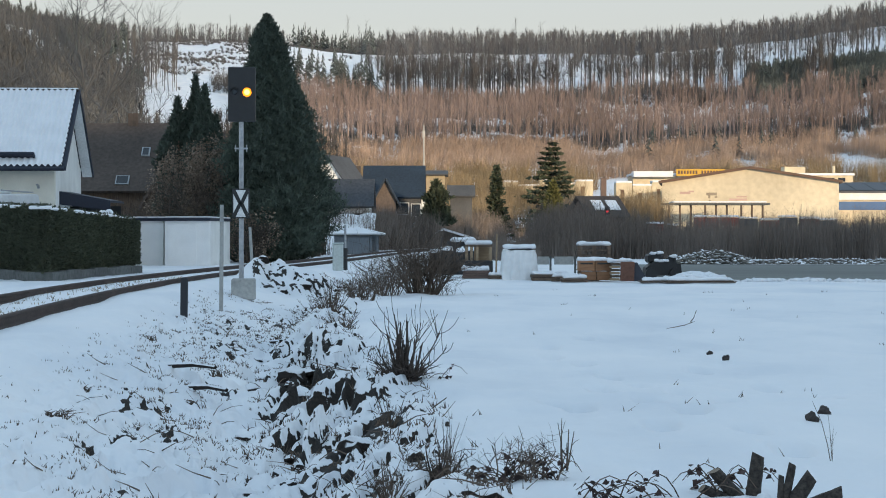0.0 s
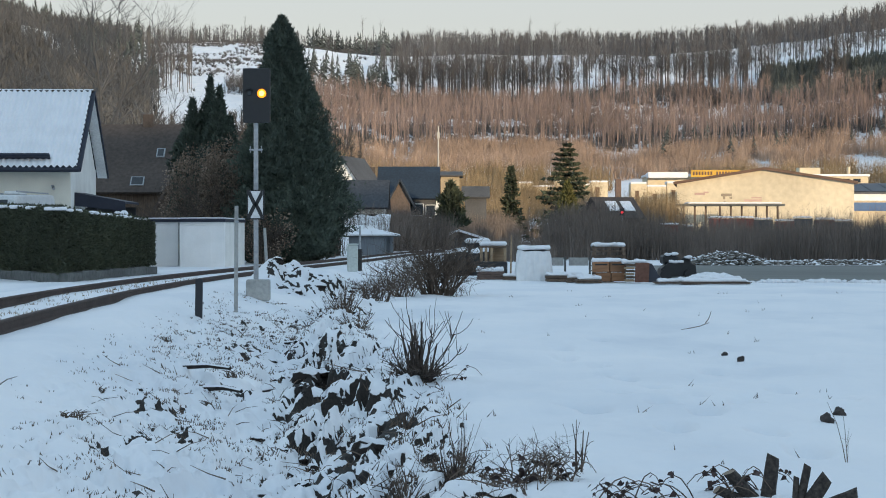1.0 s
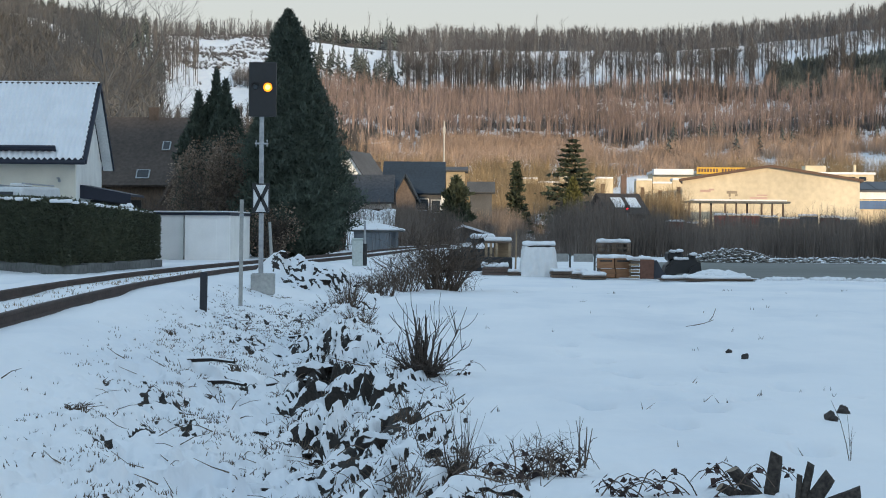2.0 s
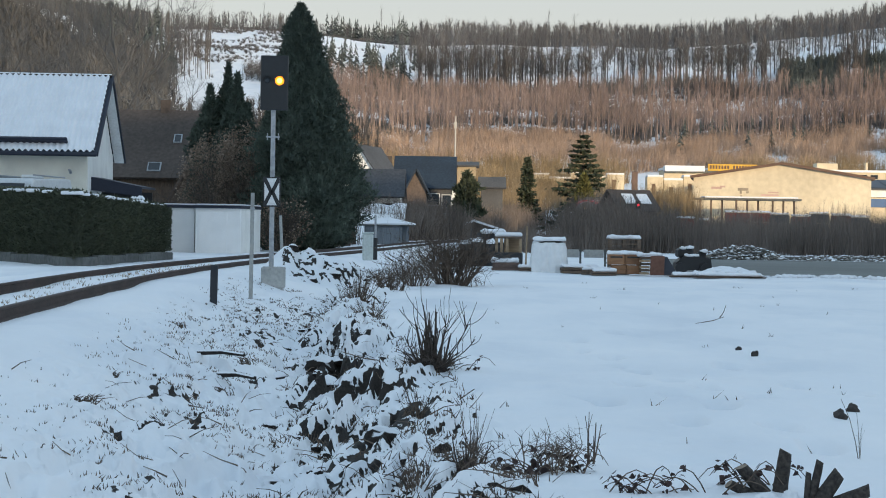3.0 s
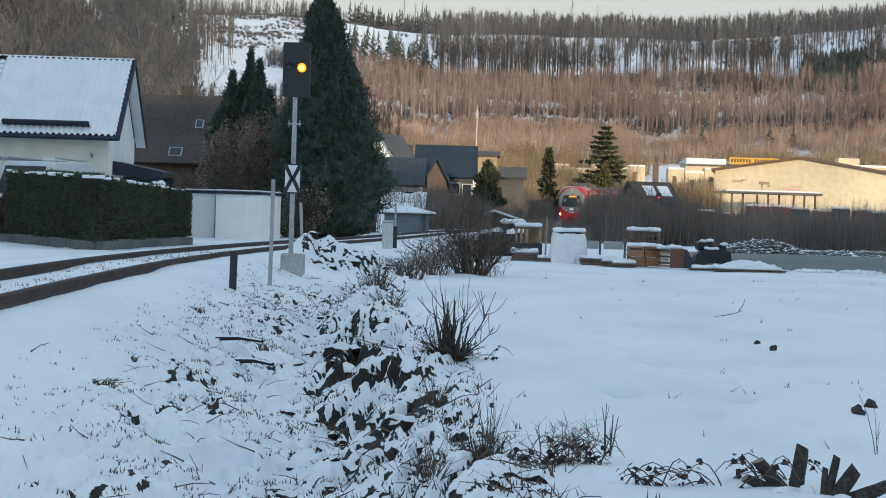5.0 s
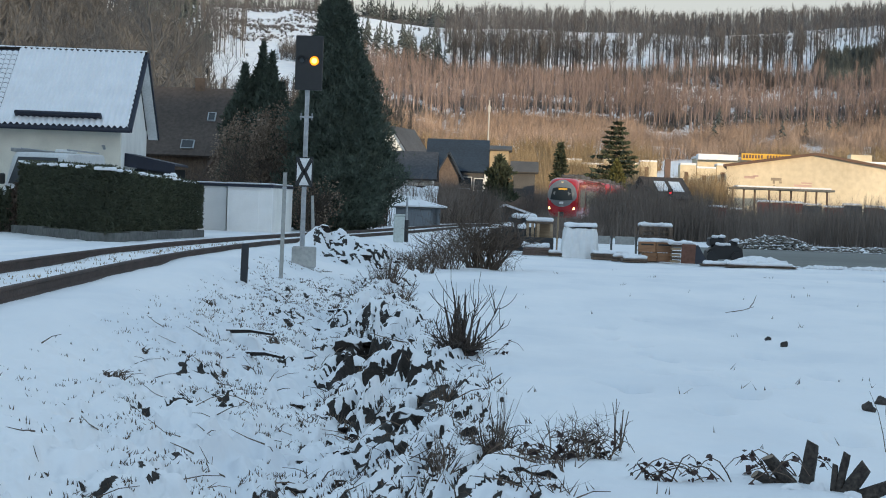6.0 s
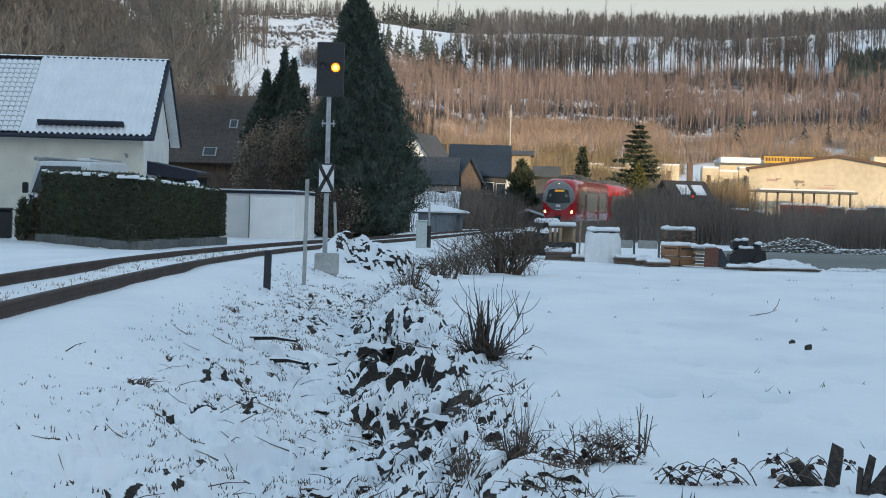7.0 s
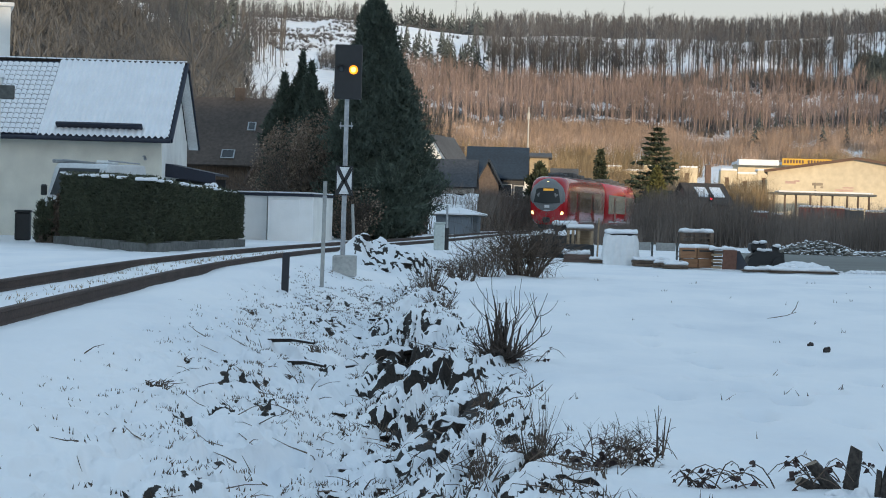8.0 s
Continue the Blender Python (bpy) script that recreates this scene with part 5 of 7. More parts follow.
plant("golden_bushes", "thicket", p, rng.uniform(4.8, 7, len(p)), SUNTWIG, "tall bushes in a sun-tinted golden tone beside the hall", "bushes", 1.4)


def withered_shrub(label, x, y, width, height, n):
    """A dense shrub that has kept its brown leaves."""
    t = base("withered_shrub", pose(x, y, 0.2), label, "shrub")
    g = Geo()
    for k in range(26):
        a = random.uniform(0, 6.28)
        branchy(g, (math.cos(a) * 0.3, math.sin(a) * 0.3, 0), (math.cos(a) * 0.5, math.sin(a) * 0.4, 1.2), height * random.uniform(0.4, 0.62), 0.03, 2, 0.45, 4, 0.2)
    part("branchwork", g, BARK, t)["kind"] = "stuff"
    a, h, q = rng.uniform(0, 6.28, n), rng.random(n) ** 0.8, np.sqrt(rng.random(n))
    r = width / 2 * (0.55 + 0.75 * np.sin(np.clip(h, 0, 1) * 2.6)) * q * (0.7 + 0.6 * fbm(a * 2 + x, h * 4, 2))
    P = np.stack([r * np.cos(a), r * np.sin(a) * 0.6, h * height * (0.75 + 0.45 * fbm(a * 1.5, q * 2, 2))], -1)
    leaves("withered_leaves", P, np.stack([np.cos(a), np.sin(a), 0 * a], -1), 0.075, WITHERED, t, 1.0)


withered_shrub("brown withered shrub before the cypresses", -12.061, 88, 2.2, 5.0, 7000)
withered_shrub("brown withered shrub beside the garage", -10.542, 87, 2.0, 5.3, 7000)
withered_shrub("low withered shrub at the foot of the thuja", -8.375, 83.5, 2.0, 2.3, 1500)
p = sown(700, -0.22, -0.06, 92, 118, lambda u, d: (u < -0.11) | (d > 100))
p = off_track(p, 4)
plant("garden_shrubs", "thicket", p, rng.uniform(2.2, 3.6, len(p)), TWIG, "leafless shrubs in the gardens", "shrubs", 1.5)


# ---- hall, works and yards in the sun ----
# Cream render with part of the low sun's yellow put into its colour.
HALLWALL = surface("sun_tinted_cream_render", (0.6, 0.51, 0.36), (0.72, 0.62, 0.45), 1.6, 0.9, 0, 0.2, 0.01, 0.18)
ROOFBROWN = plain("brown_roof_edge", (0.13, 0.075, 0.05), 0.7)
REDCRATE = surface("red_brown_crates", (0.2, 0.06, 0.045), (0.32, 0.11, 0.08), 5, 0.8, 0, 0.2, 0.01, 0.3, 0, (1, 1, 1), 0.3)
BLUEWALL = plain("blue_cladding", (0.05, 0.12, 0.27), 0.55)
PANEL = plain("solar_panel_blue", (0.012, 0.017, 0.032), 0.45)


def hall():
    x0, x1, d = 25.106, 44.971, 220
    w, mid = x1 - x0, 35.006
    e, r = 7.374, 8.926
    h = base("works_hall", pose(x0, d, 0, 0, 0, -8), "wide cream-rendered hall with a low gable in sunlight", "hall")
    part("front_wall", Geo().prism([(0, -1), (w, -1), (w, e), (mid - x0, r), (0, e)], 0.4), HALLWALL, h)
    for x in (0.2, w - 0.2):
        part("side_wall", Geo().box(x, 20.4, -1, 0.4, 40, e + 0.9), HALLWALL, h)
    for a, b in (((-0.4, e - 0.06), (mid - x0, r + 0.02)), ((w + 0.4, e - 0.06), (mid - x0, r + 0.02))):
        g = Geo().add([(a[0], -0.5, a[1]), (b[0], -0.5, b[1]), (b[0], 41, b[1]), (a[0], 41, a[1])], [(0, 1, 2, 3)])
        o = part("roof", g, ROOFBROWN, h)
        k = o.modifiers.new("depth", "SOLIDIFY")
        k.thickness, k.offset = 0.3, 0
    smear = plain("faded_wall_paint", (0.33, 0.27, 0.2), 0.9)
    pink = plain("faded_pink_paint", (0.55, 0.38, 0.32), 0.9)
    for x, z, a, b, m in ((5.35, 5.55, 0.25, 0.5, smear), (5.6, 5.9, 1.2, 0.4, smear), (6.1, 5.6, 0.3, 0.3, smear), (5.4, 5.2, 0.2, 0.25, smear), (2.6, 6.05, 1.2, 0.35, pink), (3.3, 6.25, 0.6, 0.25, pink), (8.6, 5.3, 2.0, 0.3, pink), (9.0, 5.65, 1.2, 0.2, pink)):
        part("wall_paint", Geo().box(x, -0.006, z - 0.1, a, 0.012, b * 0.8, 0, 0.002), m, h)
    # open rack roof before the wall
    k = base("open_rack", pose(23.736, 208, 0), "open timber rack with a snowy flat roof", "rack")
    ww = 35.36 - 23.736
    part("rack_roof", Geo().box(ww / 2, 1.5, 4.548, ww, 4, 0.22, 0, 0.04), DARKSTONE, k)
    part("roof_snow", Geo().box(ww / 2 + 0.4, 1.5, 4.548 + 0.22, ww - 1.5, 3.8, 0.18, 0, 0.07), SNOW, k)
    for j in range(9):
        part("pillar", Geo().box(0.7 + j * (ww - 1.2) / 8, -0.3 + 0.9 * (j % 3), -0.5, 0.2, 0.2, 4.548 + 0.5, 0, 0.02), BROWNWOOD, k)
    part("stored_boards", Geo().box(ww * 0.6, 1.8, 1.6, ww * 0.55, 1.6, 0.5, 0, 0.05), PALEWOOD, k)
    part("stored_boards", Geo().box(ww * 0.65, 1.8, 2.5, ww * 0.3, 1.6, 0.3, 2, 0.05), PALEWOOD, k)


hall()


def crate_stack(px, d, top, bottom, w, material=None, label="red-brown crates stacked in the yard"):
    c = base("crate_stack", pose(px, d, 0), label, "crates", "crates in the works yard")
    rows = max(1, round((top - bottom) / 1.1))
    cols = max(1, round(w / 1.3))
    part("stand", Geo().box(0, 0.6, -0.3, w, 1.2, bottom + 0.3), DARKWALL, c)
    for i in range(rows):
        for j in range(cols):
            a = (top - bottom) / rows
            b = part("crate", Geo().box(-w / 2 + (j + 0.5) * w / cols, 0.6, bottom + i * a, w / cols - 0.08, 1.2, a - 0.07, 0, 0.03), material or REDCRATE, c)
            for s in (-0.3, 0.3):
                part("batten", Geo().box(-w / 2 + (j + 0.5 + s) * w / cols, -0.025, bottom + i * a + 0.04, 0.12, 0.05, a - 0.16), material or REDCRATE, b)
    part("snow_cap", Geo().box(0, 0.6, top, w - 0.05, 1.1, 0.13, 0, 0.05), SNOW, c)


crate_stack(20.459, 185, 2.421, 0.897, 1.85)
crate_stack(22.32, 186, 2.261, 1.112, 1.094)
crate_stack(26.153, 190, 3.115, 0.879, 2.459)
for k in range(6):
    crate_stack(27.727 + 1.0 + k * 2.0, 192 + (k % 2), 3.131 - 0.15 * (k % 3), 0.2, 1.9, DARKWALL if k % 2 else REDCRATE, "dark and red crates in a long stacked row")


def blue_hall():
    x0, d = 47.492, 232
    h = base("blue_hall", pose(x0, d, 0), "long hall with blue and white cladding and roof panels", "hall")
    L = 26
    part("wall", Geo().box(L / 2, 5, -1, L, 10, 5.439 + 1), HALLWALL, h)
    part("blue_band", Geo().box(L / 2, -0.08, 4.279, L, 0.12, 1.024, 0, 0.01), BLUEWALL, h, "blue cladding band")
    part("white_band", Geo().box(L / 2, -0.1, 5.508, L, 0.16, 0.955, 0, 0.01), WHITE, h, "white fascia")
    a, b = 6.531, 7.828
    part("roof", Geo().add([(0, -0.3, a), (L, -0.3, a), (L, 8, b), (0, 8, b), (0, -0.3, a - 0.2), (L, -0.3, a - 0.2), (L, 8, b - 0.2), (0, 8, b - 0.2)], [(0, 1, 2, 3), (7, 6, 5, 4), (0, 4, 5, 1), (1, 5, 6, 2), (2, 6, 7, 3), (3, 7, 4, 0)]), DARKWALL, h)
    for k in range(11):
        y0, y1 = 0.2, 7.6
        za, zb = a + (b - a) * (y0 + 0.3) / 8.3 + 0.06, a + (b - a) * (y1 + 0.3) / 8.3 + 0.06
        part("solar_panel", Geo().add([(0.3 + k * 2.3, y0, za), (2.4 + k * 2.3, y0, za), (2.4 + k * 2.3, y1, zb), (0.3 + k * 2.3, y1, zb)], [(0, 1, 2, 3)]), PANEL, h)


blue_hall()


def works_row():
    w = base("works_building", pose(28.856, 292, 0), "long low sunlit works building at the foot of the hill", "building")
    L = 62.351 - 28.856
    part("wall", Geo().box(L / 2, 4, 1, L, 8, 10.224 - 1), HALLWALL, w)
    part("flat_roof", Geo().box(L / 2, 4, 10.224, L + 0.4, 8.4, 0.35, 0, 0.03), SNOW, w)
    part("white_block", Geo().box(2.9, -0.5, 9.966, 6.0, 3, 0.859, 0, 0.05), SNOW, w)
    part("stair_tower", Geo().box(24.906, 3, 10.224, 3.2, 3, 1.374, 0, 0.05), HALLWALL, w)
    part("chimney", Geo().tube([(30.918, 2, 10.224), (30.918, 2, 11.77)], 0.25, 0.22, 8), HALLWALL, w)
    for k in range(16):
        part("window", Geo().box(7 + k * 1.65, -0.03, 9.279, 1.1, 0.06, 0.6, 0, 0.01), GLASS, w)
    sign = base("roof_sign", pose(35.177, 289.6, 10.28), "long yellow-orange lettered sign on a roof edge", "sign")
    amber = plain("amber_sign", (0.62, 0.36, 0.04), 0.6)
    part("board", Geo().box(3.68, 0.1, -0.2, 7.361, 0.15, 1.027, 0, 0.01), amber, sign)
    for k in range(16):
        if k != 7:
            part("bar", Geo().box(0.4 + k * 0.44, 0.0, 0.12, 0.26, 0.04, 0.5), ROOFBROWN, sign)
    # sunlit walls and sheds on both sides of the line
    for x0, y0, label, sheds in ((10.288, 330, "pale sunlit sheds and yard walls beyond the line", ((0.0, 10.2, 2.6), (2.7, 9.6, 3.6), (6.4, 10.6, 1.8), (8.3, 9.9, 4.2), (12.6, 10.4, 3.0))),
                                 (23.58, 262, "pale sunlit shed and wall among golden bushes", ((0.0, 8.3, 2.2), (2.3, 7.9, 2.6), (5.0, 8.4, 2.2)))):
        f = base("yard_wall", pose(x0, y0, 0), label, "wall")
        for px, top, ww in sheds:
            part("shed_wall", Geo().box(px + ww / 2, 1.5 + 0.1 * px, 0, ww, 3, top, 0, 0.03), HALLWALL, f)
            part("snow_cap", Geo().box(px + ww / 2, 1.5 + 0.1 * px, top, ww, 3, 0.3, 0, 0.08), SNOW, f)
            part("shed_door", Geo().box(px + ww * 0.4, 1.48 + 0.1 * px - 1.5, 0, ww * 0.22, 0.06, top - 0.9, 0, 0.01), ROOFBROWN, f)
    one("brick_chimney", Geo().box(0, 0, 0, 0.75, 0.75, 8.825 + 0.2, 0, 0.03), PINKBRICK, "square brick chimney among the sheds", "chimney", pose(21.3, 255, -0.2))


works_row()
h = simple_house("skylight_house", "dark-roofed house with two white skylights", pose(14.772, 172, 0.0, 0, 0, 20), 3.5, 4.6, 3.1, 4.75, PINKBRICK, BROWNTILE)
# The sky's reflection in both panes is painted with the white snow material.
for x in (-0.5, 0.95):
    rise = 1.65 / 2.3
    mm = Matrix.Translation((x, 1.1, 3.1 + 1.1 * rise)) @ Matrix.Rotation(math.atan(rise), 4, "X")
    part("skylight", Geo().box(0, 0, 0.14, 1.05, 1.5, 0.08, 0, 0.01).moved(mm), SNOW, h, "skylight in white, for the sky mirrored in its pane")

red = base("red_signal", pose(13.266, 155, 0.1), "far railway signal showing red", "railway signal")
part("post", Geo().tube([(0, 0, 0), (0, 0, 2.95)], 0.06, 0.05, 8), STEEL, red)
part("head", Geo().box(0, 0, 2.85, 0.4, 0.12, 0.65, 0, 0.02), BLACK, red)
part("lens", Geo().tube([(0, -0.07, 3.16), (0, -0.12, 3.16)], 0.1, 0.09, 12), REDLAMP, red, "lit red lens")


# ---- the timber yard ----
ASPHALT = surface("wet_grey_asphalt", (0.055, 0.066, 0.062), (0.13, 0.145, 0.135), 0.9, 0.62, 0, 0.2, 0.02, 0.35, 0, (0.25, 3, 1))
WETROAD = Geo()
_n = 60
ys = [61.8, 64, 68, 74, 82, 92]
for y in ys:
    for i in range(_n):
        x = 7.6 + (y - 62) * 0.02 + i * (24 / (_n - 1)) + (0.5 * math.sin(y * 2.1) if i == 0 else 0)
        yy = y + (0.35 * math.sin(x * 1.3) + 0.2 * math.sin(x * 3.7) if y == ys[0] else 0)
        WETROAD.v.append((x, yy, gz(x, yy) + 0.03))
for j in range(len(ys) - 1):
    for i in range(_n - 1):
        WETROAD.f.append((j * _n + i, j * _n + i + 1, (j + 1) * _n + i + 1, (j + 1) * _n + i))
one("yard_road", WETROAD, ASPHALT, "wet grey yard road cleared of snow", "road", kind="structure")


def heap(name, label, px0, px1, d, height, n, size, material, category="heap", deep=1.2):
    """A heap of lumps, sunk into one another, on the ground."""
    g = Geo()
    for k in range(n):
        x = rng.uniform(px0, px1)
        c = 1 - abs((x - px0) / (px1 - px0) * 2 - 1) ** 2
        z = rng.random() * height * (0.35 + 0.65 * c)
        s = size * rng.uniform(0.5, 1.4)
        y = d + rng.uniform(0, deep) + z * 0.6
        bm = bmesh.new()
        bmesh.ops.create_icosphere(bm, subdivisions=1 if size < 0.16 else 2, radius=s, matrix=Matrix.Translation((x, y, gz(x, y) + z * 0.8)) @ Matrix.Diagonal((1.3, 1.0, 0.65, 1)))
        bm.verts.index_update()
        for v in bm.verts:
            v.co += Vector(noise.noise_vector(v.co * (1.6 / size) * 0.5)) * s * 0.4
        g.add([tuple(v.co) for v in bm.verts], [tuple(q.index for q in f.verts) for f in bm.faces])
        bm.free()
    return tagged(one(name, g, material, label, category, smooth=True), kind="stuff")


heap("rubble_heap", "snow-dusted rubble heap along the yard", 11.379, 14.935, 93, 0.85, 420, 0.085, RUBBLE)
heap("rubble_bank", "low snowy rubble bank behind the road", 14.542, 23.666, 94, 0.32, 520, 0.075, RUBBLE)
heap("snow_heap", "ploughed snow heap beside the road", 7.165, 8.665, 60, 0.28, 60, 0.2, SNOW)
heap("snow_bank", "ragged snow bank along the road edge", 8.737, 14.164, 60.5, 0.08, 120, 0.1, SNOW, deep=0.6)


ORANGEWOOD = surface("orange_brown_wood", (0.24, 0.12, 0.062), (0.4, 0.21, 0.11), 10, 0.8, 0, 0.3, 0.01, 0.25, 0, (0.2, 1, 1), 0.2)
REDWOOD = surface("red_brown_wood", (0.13, 0.06, 0.04), (0.2, 0.095, 0.065), 10, 0.8, 0, 0.3, 0.01, 0.25)
SHEET = plain("white_plastic_sheet", (0.8, 0.82, 0.83), 0.35, 0.0, 5.0, 0.06)


def timber_yard():
    D = 63
    # shed with stacked snowy roofs
    s = base("lineside_shed", pose(0.27, 176, 0.35), "dark boarded shed with a snowy gable roof beyond the line", "shed")
    part("shed_body", Geo().prism([(-1.7, -0.6), (1.9, -0.6), (1.9, 0.74), (-0.2, 1.36), (-1.7, 0.8)], 3.2), BROWNTILE, s)
    for x0, z0, x1, z1 in ((-2.09, 0.7, -0.2, 1.41), (2.42, 0.6, -0.2, 1.41)):
        part("roof", Geo().add([(x0, -0.3, z0), (x1, -0.3, z1), (x1, 3.5, z1), (x0, 3.5, z0), (x0, -0.3, z0 + 0.2), (x1, -0.3, z1 + 0.2), (x1, 3.5, z1 + 0.2), (x0, 3.5, z0 + 0.2)],
                               [(0, 1, 2, 3), (4, 5, 6, 7), (0, 1, 5, 4), (1, 2, 6, 5), (2, 3, 7, 6), (3, 0, 4, 7)]), SNOW, s, "snowy roof slope")
    for x in (-1.2, -0.4, 0.5, 1.2):
        part("board", Geo().box(x, -0.03, -0.4, 0.3, 0.04, 1.2, 0, 0.01), DARKWALL, s)
    s = base("barrel_stand", pose(0.45, 71, 0), "dark stand with snow-capped barrels before the log store", "barrels")
    part("stand", Geo().box(0.0, 0.6, 0, 1.7, 0.9, 0.62, 0, 0.03), BROWNTILE, s)
    part("back_board", Geo().box(0.25, 1.0, 0.6, 1.1, 0.08, 0.62, 0, 0.02), DARKWALL, s)
    for x, z, w in ((-0.75, 0.82, 0.4), (-0.3, 0.9, 0.45), (0.2, 0.84, 0.4), (0.62, 0.9, 0.45)):
        b = part("barrel", Geo().tube([(x, -0.1, 0), (x, -0.1, z * 0.3), (x, -0.1, z * 0.7), (x, -0.1, z)], w * 0.5, w * 0.5, 12), BLACK, s)
        part("snow_cap", Geo().tube([(x, -0.1, z), (x, -0.1, z + 0.09), (x, -0.1, z + 0.13)], w * 0.53, w * 0.3, 12), SNOW, b)
    part("snow_cap", Geo().box(0.3, 0.8, 1.22, 0.9, 0.8, 0.13, 0, 0.05), SNOW, s)
    b = base("log_store", pose(1.26, 68, 0), "wooden log store with a snowy flat top", "log store")
    part("roof_snow", Geo().box(0, 0.6, 1.12, 0.98, 1.2, 0.15, 0, 0.06), SNOW, b)
    part("top_board", Geo().box(0, 0.6, 1.05, 0.95, 1.2, 0.07, 0, 0.01), BROWNWOOD, b)
    for x in (-0.42, -0.25, -0.05, 0.42):
        part("upright", Geo().box(x, 0.05, 0.1, 0.1, 0.1, 0.95, 0, 0.01), PALEWOOD, b)
    part("back_panel", Geo().box(0.15, 0.5, 0.45, 0.6, 0.1, 0.6), PALEWOOD, b)
    part("dark_bin", Geo().box(0, 0.1, 0.0, 1.0, 0.8, 0.56, 0, 0.03), BLACK, b)
    p = base("plank_stack", pose(1.092, 64, 0), "stack of reddish planks under snow", "planks")
    for k in range(3):
        part("plank", Geo().box(0.02 * k, 0.3, 0.02 + k * 0.09, 0.9, 0.6, 0.08, 0, 0.01), PINKBRICK, p)
    part("snow_cap", Geo().box(0, 0.3, 0.29, 0.92, 0.6, 0.12, 0, 0.05), SNOW, p)
    # load under a white sheet
    t = base("sheeted_load", pose(2.54, 63.5, 0), "boxy load under a draped white sheet, snow on top", "load")
    g, n, m = Geo(), 110, 16
    for j in range(m):
        z = 1.0 * (1 - j / (m - 1))
        for i in range(n):
            a = 2 * math.pi * i / n
            c, s2 = math.cos(a), math.sin(a)
            q = 1 / (abs(c) ** 6 + abs(s2) ** 6) ** (1 / 6)
            crease = noise.noise(Vector((c * 5, s2 * 5, z * 1.6)))
            fold = 1 + 0.15 * abs(noise.noise(Vector((c * 9, s2 * 9, z * 0.7)))) * (1.2 - z) + 0.1 * crease - 0.04 * (z > 0.9)
            g.v.append((0.55 * c * q * fold + 0.04 * (1 - z) * c, 0.5 + 0.5 * s2 * q * fold, z - 0.03 + 0.05 * crease * z))
    for j in range(m - 1):
        for i in range(n):
            g.f.append((j * n + i, (j + 1) * n + i, (j + 1) * n + (i + 1) % n, j * n + (i + 1) % n))
    g.f.append(tuple(range(n)))
    part("sheet", g, SHEET, t, "creased white plastic sheet", True)
    # black slab that draws the shade between sheet and snow
    part("gap_shade", Geo().box(0.03, 0.5, 0.96, 0.8, 0.8, 0.05, 0, 0.02), BLACK, t)
    part("snow_cap", Geo().box(0.0, 0.5, 1.03, 1.05, 1.0, 0.1, 2, 0.045), SNOW, t)
    # white panels
    for px, w in ((3.351, 0.47), (4.091, 0.66)):
        f = base("fence_panel", pose(px, 65, 0.25), "pale panel leaning on posts in the yard", "panel")
        part("panel", Geo().box(0, 0, 0.22, w, 0.05, 0.27, 0, 0.01), CONCRETE, f)
        part("upright", Geo().box(w / 2 + 0.05, -0.04, -0.3, 0.07, 0.08, 0.8, 0, 0.01), DARKSTONE, f)
    # low piles
    for px, d, w, c, r in ((3.539, 63, 1.3, 0.2, 3), (3.939, 62, 0.9, 0.16, -6), (4.269, 61.5, 0.8, 0.12, 4), (4.779, 62.5, 0.7, 0.14, 9), (1.742, 63.5, 0.45, 0.12, 0), (7.913, 59.0, 2.2, 0.07, 0), (6.918, 59.4, 1.6, 0.07, 1)):
        o = base("board_pile", pose(px, d, gz(px, d), 0, 0, r), "low pile of old boards under snow", "boards", "board piles in the yard")
        for k in range(2):
            part("plank", Geo().box(rng.uniform(-0.05, 0.05), 0.3, 0.02 + k * c / 2, w, 0.5, c / 2 - 0.01, rng.uniform(-4, 4), 0.01), BROWNWOOD, o)
        part("snow_cap", Geo().box(0, 0.35, c + 0.01, w * 0.9, 0.45, 0.09, 3, 0.04), SNOW, o)
    # pallets and crates
    q = base("pallet_stack", pose(5.124, 65, 0), "stack of pallets under a layer of snow", "pallets")
    for k in range(7):
        e = 0.16 * k
        pal = part("pallet", Geo().box(0, 0.4, e + 0.12, 1.15, 0.8, 0.025, 0, 0.004), BROWNWOOD, q)
        for x in (-0.5, 0, 0.5):
            part("block", Geo().box(x, 0.06, e + 0.022, 0.13, 0.12, 0.098, 0, 0.004), BROWNWOOD, pal)
        part("foot_board", Geo().box(0, 0.06, e, 1.15, 0.1, 0.022, 0, 0.004), BROWNWOOD, pal)
    part("snow_cap", Geo().box(0, 0.4, 1.12, 1.1, 0.8, 0.1, 0, 0.045), SNOW, q)
    c = base("wooden_crates", pose(4.945, 62.5, 0), "orange-brown wooden crates with snow on top", "crates")
    for j in range(2):
        part("crate", Geo().box(-0.27 + j * 0.55, 0.3, 0.3, 0.53, 0.6, 0.33, 0, 0.012), ORANGEWOOD, c)
        part("slot", Geo().box(-0.27 + j * 0.55, -0.004, 0.52, 0.4, 0.02, 0.05), BLACK, c)
        part("crate", Geo().box(-0.2 + j * 0.5, 0.3, 0.0, 0.48, 0.6, 0.28, 0, 0.012), ORANGEWOOD, c)
    part("snow_cap", Geo().box(0, 0.3, 0.63, 1.08, 0.62, 0.1, 0, 0.045), SNOW, c)
    c = base("slat_stack", pose(5.562, 62, 0), "small stack of slats under snow", "boards")
    for k in range(6):
        part("slat", Geo().box(0.02 * (k % 2), 0.3, k * 0.1, 0.3, 0.6, 0.07, 0, 0.006), BROWNWOOD if k % 2 else PALEWOOD, c)
    part("snow_cap", Geo().box(0.15, 0.3, 0.6, 0.8, 0.6, 0.1, 0, 0.04), SNOW, c)
